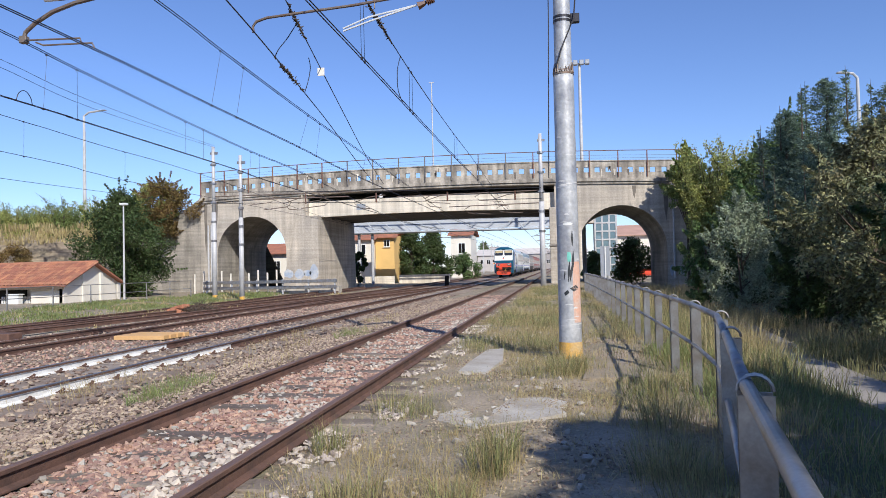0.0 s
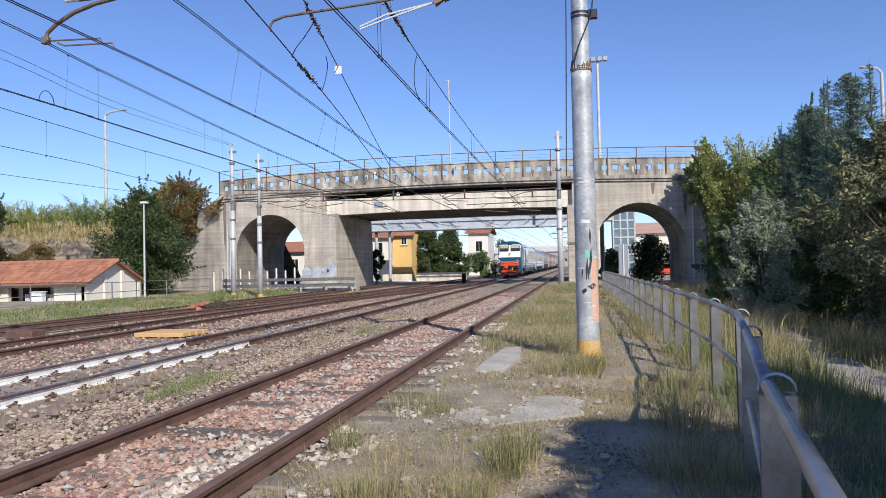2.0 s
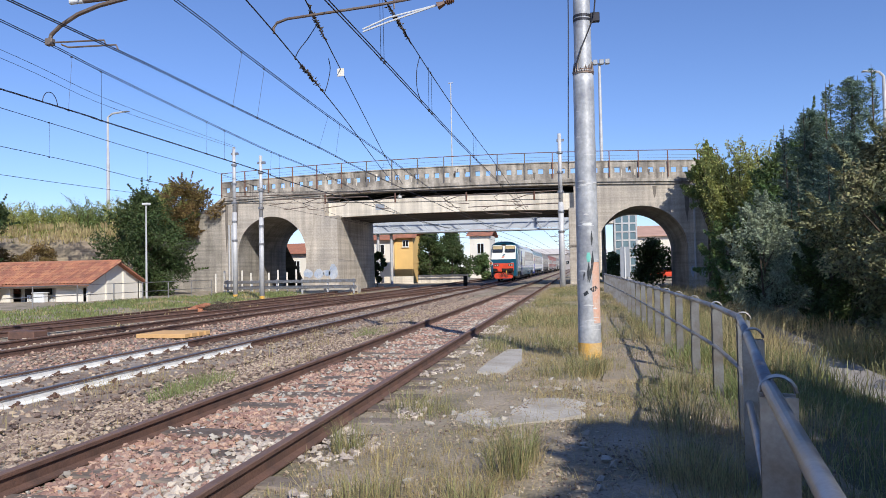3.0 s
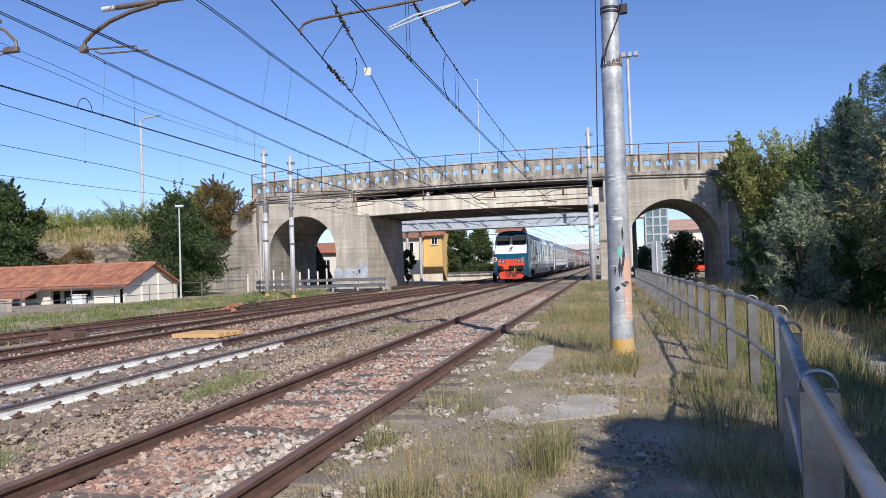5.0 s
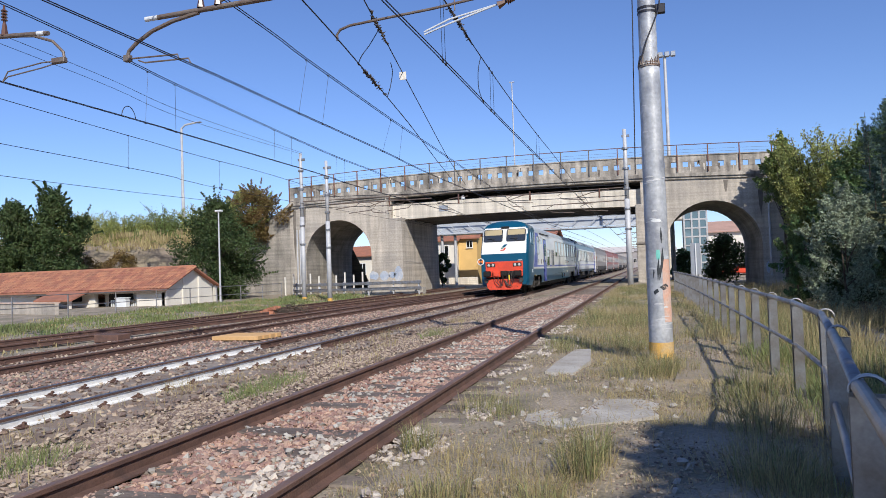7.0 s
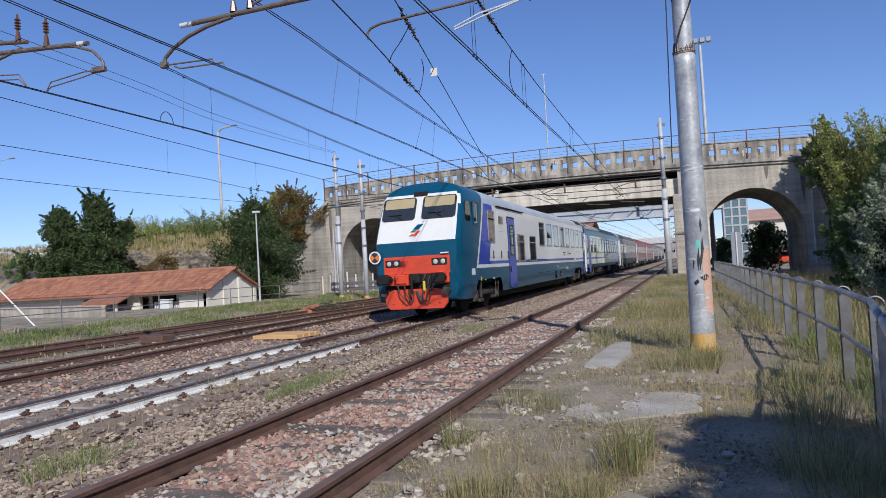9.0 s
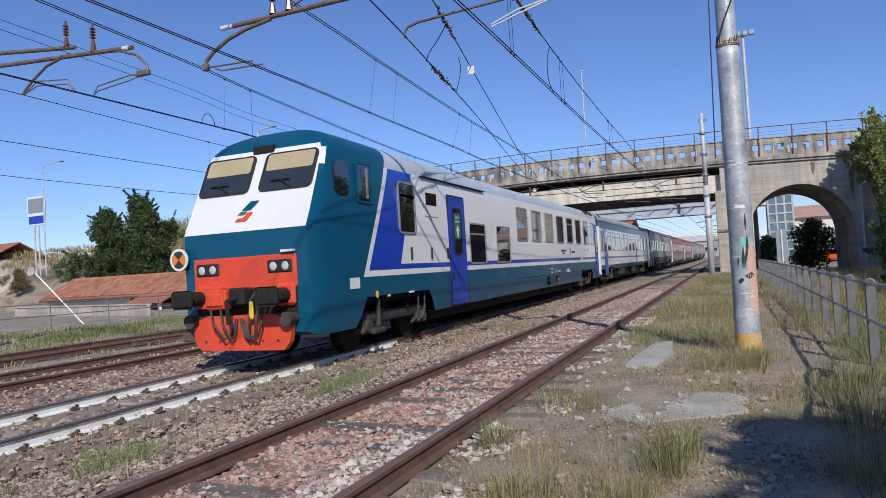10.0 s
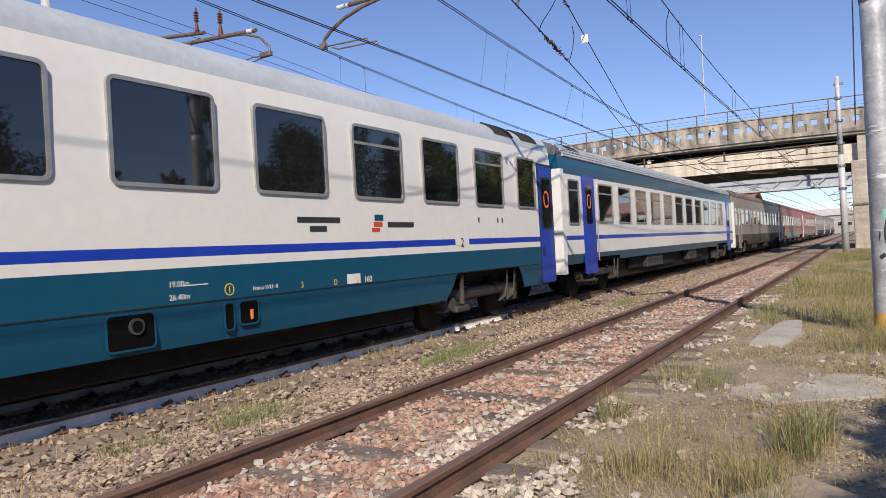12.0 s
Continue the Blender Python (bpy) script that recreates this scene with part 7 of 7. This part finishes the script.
for k in range(17):
    bamboo(-31.3 - k * 1.5, 52.9 + rnd.uniform(-0.4, 0.9), 4.4 - 0.03 * k, rnd.uniform(3.2, 4.4), 2.1, "yellow-green cane growing on the ramp", rnd.choice((M["leaf_yellow"], M["leaf_yellow"], M["leaf_yellow"], M["leaf_fresh"])), 9000, 0.085, 40 + k, 34, 0.08)
for k in range(6):
    tree("shrub_bush", -38 - k * 4.5, 46.5 + rnd.uniform(-1, 1), 0.8 + rnd.uniform(0, 2), 1.8, 1.5, "bare brownish shrub on the dry slope", rnd.choice((M["leaf_brown"], M["leaf_mid"])), 3500, 0.09, 58 + k, 0.04, 0.02, 18)
# beyond the bridge
tree("conifer_tree", -15.2, 84, -0.4, 6.4, 2.7, "dense dark cypress beside the ochre house", M["leaf_dark"], 11000, 0.17, 61, 0.14, 0.02, 50, 0.5)
tree("conifer_tree", -13.0, 87, -0.4, 6.3, 2.7, "second dense conifer beside the ochre house", M["leaf_dark"], 11000, 0.17, 62, 0.14, 0.02, 50, 0.5)
tree("shrub_bush", -9.6, 92, -0.4, 3.2, 2.2, "rounded green shrub beside the tracks", M["leaf_mid"], 5000, 0.16, 63, 0.06, 0.05, 24)
tree("shrub_bush", 9.6, 66, -0.4, 3.7, 2.4, "dark shrub seen through the arch", M["leaf_dark"], 6000, 0.15, 64, 0.06, 0.05, 26)
tree("shrub_bush", 6.0, 64, -0.4, 2.6, 1.4, "green shrub beside the arch", M["leaf_mid"], 4000, 0.15, 65, 0.06, 0.05, 20)
tree("shrub_bush", -16.1, 64, -0.4, 3.4, 0.9, "dark creeper behind the pier", M["leaf_dark"], 3000, 0.14, 66, 0.05, 0.2, 16)
for k in (0, 1, 2, 6, 7, 8, 9):
    tree("broadleaf_tree", -60 + k * 14 + (k % 3) * 3, 190 + (k % 4) * 40, -0.4, 6 + (k % 3) * 2, 5, "distant tree along the railway", M["leaf_mid"], 1500, 0.6, 70 + k, 0.3, 0.1, 20)


# ---------------------------------------------------------------- grass and ballast stones
def blades(name, spots, material, label, seed, width=0.006, bend=0.5):
    """Grass: each spot is (x, y, z, blades, radius, height)."""
    rng = np.random.default_rng(seed)
    V, F = [], []
    for x, y, z, n, rad, h in spots:
        a, r = rng.random(n) * math.tau, rad * rng.random(n) ** 0.6
        bx, by = x + r * np.cos(a), y + r * np.sin(a)
        L = h * rng.uniform(0.45, 1.1, n)
        da = a + rng.normal(size=n) * 0.9
        tilt = rng.random(n) * bend
        wa = rng.random(n) * math.tau
        for i in range(n):
            dx, dy = math.cos(da[i]) * tilt[i], math.sin(da[i]) * tilt[i]
            wx, wy = math.cos(wa[i]) * width, math.sin(wa[i]) * width
            k = len(V)
            l = L[i]
            V += [(bx[i] - wx, by[i] - wy, z - 0.02), (bx[i] + wx, by[i] + wy, z - 0.02),
                  (bx[i] + dx * l * 0.4 - wx * 0.8, by[i] + dy * l * 0.4 - wy * 0.8, z + l * 0.6), (bx[i] + dx * l * 0.4 + wx * 0.8, by[i] + dy * l * 0.4 + wy * 0.8, z + l * 0.6),
                  (bx[i] + dx * l * 1.1, by[i] + dy * l * 1.1, z + l * (1 - 0.25 * tilt[i]))]
            F += [(k, k + 1, k + 3, k + 2), (k + 2, k + 3, k + 4)]
    ob = mesh_part(name, V, F, material, kind="stuff")
    return tagged(ob, label, "grass")


def field(n, x0, x1, y0, y1, seed, per=14, rad=0.12, h=0.16, z=None, keep=None, power=1.0, bare=-0.12):
    rnd = random.Random(seed)
    out = []
    while len(out) < n:
        x, y = rnd.uniform(x0, x1), y0 + (y1 - y0) * rnd.random() ** power
        if keep and not keep(x, y):
            continue
        d = noise.noise((x * 0.55, y * 0.4, seed))
        if d < bare:
            continue
        out.append((x, y, ground_z(x, y) if z is None else z, max(4, int(per * (0.5 + d))), rad, h * (0.6 + 0.9 * max(0, d)) * rnd.uniform(0.7, 1.3)))
    return out


off_slab = lambda x, y: not ((1.85 < x < 2.95 and 5.4 < y < 6.55) or (3.35 < x < 4.0 and 8 < y < 26 and random.random() < 0.85) or (1.55 < x < 2.15 and 8.4 < y < 11.6))  # noqa: E731
open_soil = lambda x, y: off_slab(x, y) and not (2.55 < x < 3.5 and 2.6 < y < 5.6)  # noqa: E731
blades("dry_grass", field(1500, 1.0, 4.5, 1.4, 42, 1, 20, 0.17, 0.13, keep=open_soil, power=1.35, bare=0.06), M["straw"], "short dry straw-coloured grass", 1, 0.0021, 1.3)
blades("weed_grass", field(620, 0.95, 5.2, 1.4, 42, 2, 16, 0.13, 0.16, keep=open_soil, power=1.35, bare=0.1), M["grass"], "sparse green weeds beside the siding", 2, 0.0022, 1.1)
blades("dead_thatch", field(2600, 0.95, 5.0, 1.2, 26, 14, 9, 0.22, 0.10, power=1.5, bare=-0.3), M["straw"], "flattened dead straw on the soil", 14, 0.0019, 2.6)
blades("wiry_tufts", field(2300, 0.95, 4.4, 1.4, 18, 51, 11, 0.09, 0.10, keep=open_soil, power=1.25, bare=-0.6), M["straw"], "thin wiry tufts scattered on the soil", 51, 0.002, 1.4)
blades("wiry_weeds", field(1000, 0.95, 4.4, 1.4, 18, 52, 9, 0.07, 0.12, keep=open_soil, power=1.25, bare=-0.6), M["grass"], "small green weeds scattered on the soil", 52, 0.0022, 1.3)
blades("mast_grass", field(900, 1.3, 3.3, 11, 44, 3, 22, 0.2, 0.27), M["grass"], "taller grass round the masts", 3, 0.0034, 0.8)
blades("mast_straw", field(1100, 1.3, 4.2, 10.5, 44, 33, 20, 0.2, 0.3), M["straw"], "dry seeding stalks round the masts", 33, 0.0026, 0.9)
blades("fence_grass", field(900, 3.6, 5.4, 2.2, 40, 4, 20, 0.18, 0.26, power=1.4, bare=-0.1), M["grass"], "long grass along the fence", 4, 0.0026, 1.1)
blades("fence_straw", field(800, 3.4, 5.2, 2.2, 30, 34, 14, 0.2, 0.3, power=1.4, bare=-0.2), M["straw"], "long dry stalks along the fence", 34, 0.0021, 1.2)
blades("tall_weeds", field(900, 5.0, 9.0, 8, 34, 5, 26, 0.25, 0.62, keep=lambda x, y: not 6.6 < x < 7.6 or y > 15), M["grass"], "tall seeding weeds behind the fence", 5, 0.004, 1.0)
blades("tall_straw", field(900, 4.9, 9.5, 8.5, 34, 6, 24, 0.3, 0.8, keep=lambda x, y: not 6.6 < x < 7.6 or y > 15), M["straw"], "tall dry stalks behind the fence", 6, 0.0034, 0.9)
blades("arch_weeds", field(260, 9.0, 14.0, 40, 50, 53, 18, 0.4, 0.9, bare=-0.5), M["straw"], "tall dry weeds below the bridge wall", 53, 0.009, 0.8)
blades("shade_grass", field(900, 4.6, 12, 1.0, 14, 7, 18, 0.2, 0.2, keep=lambda x, y: not 6.5 < x < 7.7), M["grass_g"], "green grass in the shade", 7, 0.004)
blades("shade_weeds", field(1500, 4.3, 9.5, 1.2, 11, 54, 20, 0.2, 0.22, keep=lambda x, y: not 6.6 < x < 7.6, bare=-0.5), M["grass_g"], "dense green weeds in the shade of the trees", 54, 0.0035, 1.2)
TUFTS = [(2.45, 4.1, -0.12, 190, 0.15, 0.34), (2.52, 4.45, -0.12, 150, 0.13, 0.34), (2.3, 3.4, -0.12, 90, 0.14, 0.26), (2.4, 2.9, -0.12, 90, 0.12, 0.26), (3.0, 8.5, -0.12, 300, 0.26, 0.34), (2.7, 8.2, -0.12, 150, 0.3, 0.26), (3.3, 8.9, -0.12, 120, 0.25, 0.24), (1.25, 6.2, -0.13, 110, 0.2, 0.24), (1.5, 6.0, -0.13, 70, 0.18, 0.2), (2.7, 11.4, -0.12, 200, 0.4, 0.26), (2.3, 12.6, -0.12, 150, 0.35, 0.24), (3.8, 5.6, -0.12, 220, 0.28, 0.4), (3.85, 7.0, -0.12, 200, 0.28, 0.4), (3.6, 4.0, -0.12, 170, 0.24, 0.34), (3.5, 3.0, -0.12, 150, 0.2, 0.3), (1.15, 4.6, -0.13, 150, 0.14, 0.27), (1.65, 3.5, -0.12, 150, 0.2, 0.2), (1.5, 10.8, -0.1, 120, 0.3, 0.24)]
blades("grass_tuft", TUFTS, M["grass"], "upright tufts of grass on the footway", 8, 0.0022, 0.95)
blades("straw_tuft", [(x + 0.05, y - 0.05, z, n // 2, r * 1.15, h * 1.05) for x, y, z, n, r, h in TUFTS], M["straw"], "dry seed stalks among the tufts", 38, 0.0017, 1.1)
BANK = [(-1.9, 7.6, -0.25, 420, 0.42, 0.2), (-1.75, 6.9, -0.22, 320, 0.36, 0.2), (-2.15, 8.4, -0.25, 260, 0.36, 0.17), (-2.2, 4.2, -0.3, 300, 0.4, 0.2), (-1.9, 3.7, -0.22, 260, 0.35, 0.2), (-1.55, 14.0, -0.2, 260, 0.4, 0.2), (-1.8, 15.2, -0.2, 180, 0.4, 0.18), (-2.5, 3.0, -0.35, 160, 0.3, 0.2)]
blades("bank_grass", BANK, M["grass_g"], "fresh green grass between the tracks", 9, 0.0028, 1.5)
blades("rail_weed", field(150, -3.85, -3.2, 1.0, 18, 55, 12, 0.12, 0.3, z=-0.37, bare=-0.5), M["straw"], "wiry dry stalks beside the white rail", 55, 0.0022, 1.3)
blades("ballast_weed", field(160, -3.3, -1.2, 0.5, 22, 10, 9, 0.1, 0.22), M["straw"], "wiry dry weeds along the running line", 10, 0.004, 0.5)
blades("verge_grass", field(2600, -21.5, -14.8, 6, 47, 11, 15, 0.45, 0.24), M["grass_g"], "mown green verge beyond the tracks", 11, 0.014, 0.9)
blades("verge_straw", field(900, -22, -11.8, 6, 47, 12, 11, 0.4, 0.22), M["straw"], "dry grass along the overgrown side track", 12, 0.016, 0.6)
blades("slope_grass", [(x, 44 + 0.05 * (x + 25) + u * 6.5, -0.2 + 5.6 * u, 16, 0.6, 0.5) for x, u in ((-31 - random.random() * 40, 0.72 + 0.28 * random.random()) for _ in range(420))], M["straw"], "dry grass on the ramp slope", 13, 0.03, 0.6)


def stone_field(name, n, x0, x1, y0, y1, z, size, material, label, seed, power=1.5, clear=False, patch=None):
    rng = np.random.default_rng(seed)
    base = np.array([(0.1, 0.05, 0.75), (0.9, 0.1, 0.25), (0.2, 0.95, 0.2), (-0.8, 0.5, 0.3), (-0.7, -0.65, 0.15), (0.35, -0.9, 0.3), (0, 0, -0.7)])
    tri = np.array([(0, 1, 2), (0, 2, 3), (0, 3, 4), (0, 4, 5), (0, 5, 1), (6, 2, 1), (6, 3, 2), (6, 4, 3), (6, 5, 4), (6, 1, 5)])
    x = rng.uniform(x0, x1, n)
    y = y0 + (y1 - y0) * rng.random(n) ** power
    if clear:       # leave most sleepers half bare
        pick = np.random.default_rng(99)
        bare = pick.normal(0.22, 0.3, 200)
        bare[pick.random(200) < 0.25] = 2.0
        near = np.round((y + 3.0) / 0.62).astype(int)
        on = (np.abs((y + 3.0) / 0.62 - near) < 0.19) & (x > bare[near] + rng.normal(0, 0.09, n)) & (rng.random(n) < 0.93)
        x, y = x[~on], y[~on]
        n = len(x)
    if patch is not None:       # only in drifts
        inside = np.array([noise.noise((p * 1.4, q * 0.9, seed)) > patch for p, q in zip(x, y)])
        x, y = x[inside], y[inside]
        n = len(x)
    s = size * rng.uniform(0.5, 1.35, (n, 1, 1)) * rng.uniform(0.65, 1.2, (n, 1, 3))
    jit = base[None] + rng.normal(size=(n, 7, 3)) * 0.16
    a = rng.random(n) * math.tau
    R = np.zeros((n, 3, 3))
    R[:, 0, 0], R[:, 0, 1], R[:, 1, 0], R[:, 1, 1], R[:, 2, 2] = np.cos(a), -np.sin(a), np.sin(a), np.cos(a), 1
    b = rng.normal(size=n) * 0.5
    T = np.zeros((n, 3, 3))
    T[:, 0, 0], T[:, 1, 1], T[:, 1, 2], T[:, 2, 1], T[:, 2, 2] = 1, np.cos(b), -np.sin(b), np.sin(b), np.cos(b)
    v = np.einsum("nij,nkj->nki", R @ T, jit * s)
    zz = np.array([z(p, q) for p, q in zip(x, y)]) if callable(z) else np.full(n, z)
    v += np.stack([x, y, zz + size * 0.18], -1)[:, None]
    f = (tri[None] + (np.arange(n) * 7)[:, None, None]).reshape(-1, 3)
    me = bpy.data.meshes.new(name)
    me.from_pydata(v.reshape(-1, 3).tolist(), [], f.tolist())
    me.materials.append(material)
    return tagged(new(name, me), label, "ballast stones", kind="stuff")


stone_field("ballast_stones", 30000, -0.70, 0.70, 0.8, 34, lambda x, y: -0.166 + 0.03 * noise.noise((x * 2.2, y * 1.6, 4)), 0.032, M["stone"], "reddish crushed stones between the siding rails", 21, 1.7, True)
stone_field("pale_ballast_stones", 1300, -0.72, 0.72, 0.8, 30, -0.148, 0.034, M["slab"], "pale limestone chips scattered on the ballast", 22, 1.7, True)
stone_field("pale_stone_drift", 3600, 0.2, 0.7, 0.8, 30, -0.152, 0.034, M["pale_stone"], "drift of pale stones along the inside of the rail", 29, 1.6, True, patch=0.12)
stone_field("pale_stone_drift", 6500, 0.84, 1.45, 0.8, 30, lambda x, y: ground_z(x, y) + 0.01, 0.032, M["pale_stone"], "drift of pale stones outside the siding rail", 30, 1.5, patch=0.14)
stone_field("ballast_shoulder", 26000, -3.2, -0.82, 0.2, 34, lambda x, y: ground_z(x, y) + 0.015, 0.029, M["stone_grey"], "brown crushed stones between the two tracks", 23, 1.6)
stone_field("running_ballast", 14000, -11.4, -3.0, 2, 40, -0.375, 0.042, M["stone_grey"], "dark brown stones between the running lines", 24, 1.3)
stone_field("red_chips", 3000, -8.8, -5.8, 6, 34, -0.37, 0.042, M["stone"], "reddish stones beside the second line", 25, 1.2)
stone_field("soil_clods", 5200, 0.85, 4.4, 1.2, 22, lambda x, y: ground_z(x, y) - 0.004, 0.015, M["clod"], "crumbs of dry soil on the footway", 27, 1.4)
stone_field("stray_stones", 200, 0.9, 3.2, 1.4, 14, lambda x, y: ground_z(x, y), 0.04, M["slab"], "stray pale stones on the soil", 28, 1.3)
stone_field("slab_grit", 1500, 1.8, 3.0, 5.3, 6.7, -0.088, 0.010, M["clod"], "grit blown over the broken slab", 31, 1.0, patch=0.0)
stone_field("path_gravel", 16000, 0.85, 4.6, 1.2, 20, lambda x, y: ground_z(x, y) - 0.004, 0.014, M["stone_grey"], "small gravel and grit on the footway", 26, 1.6)


def motions():
    """The train runs along the first running line."""
    for i, c in enumerate([PILOT, *COACHES]):
        off = 25.7 if i == 0 else 27.6 + 26.2 * (i - 1) + 0.05
        walk(c, [(t, pose(TRACK_X[0], y + off, RAIL_Z)) for t, y in TRAIN_ROWS])


motions()
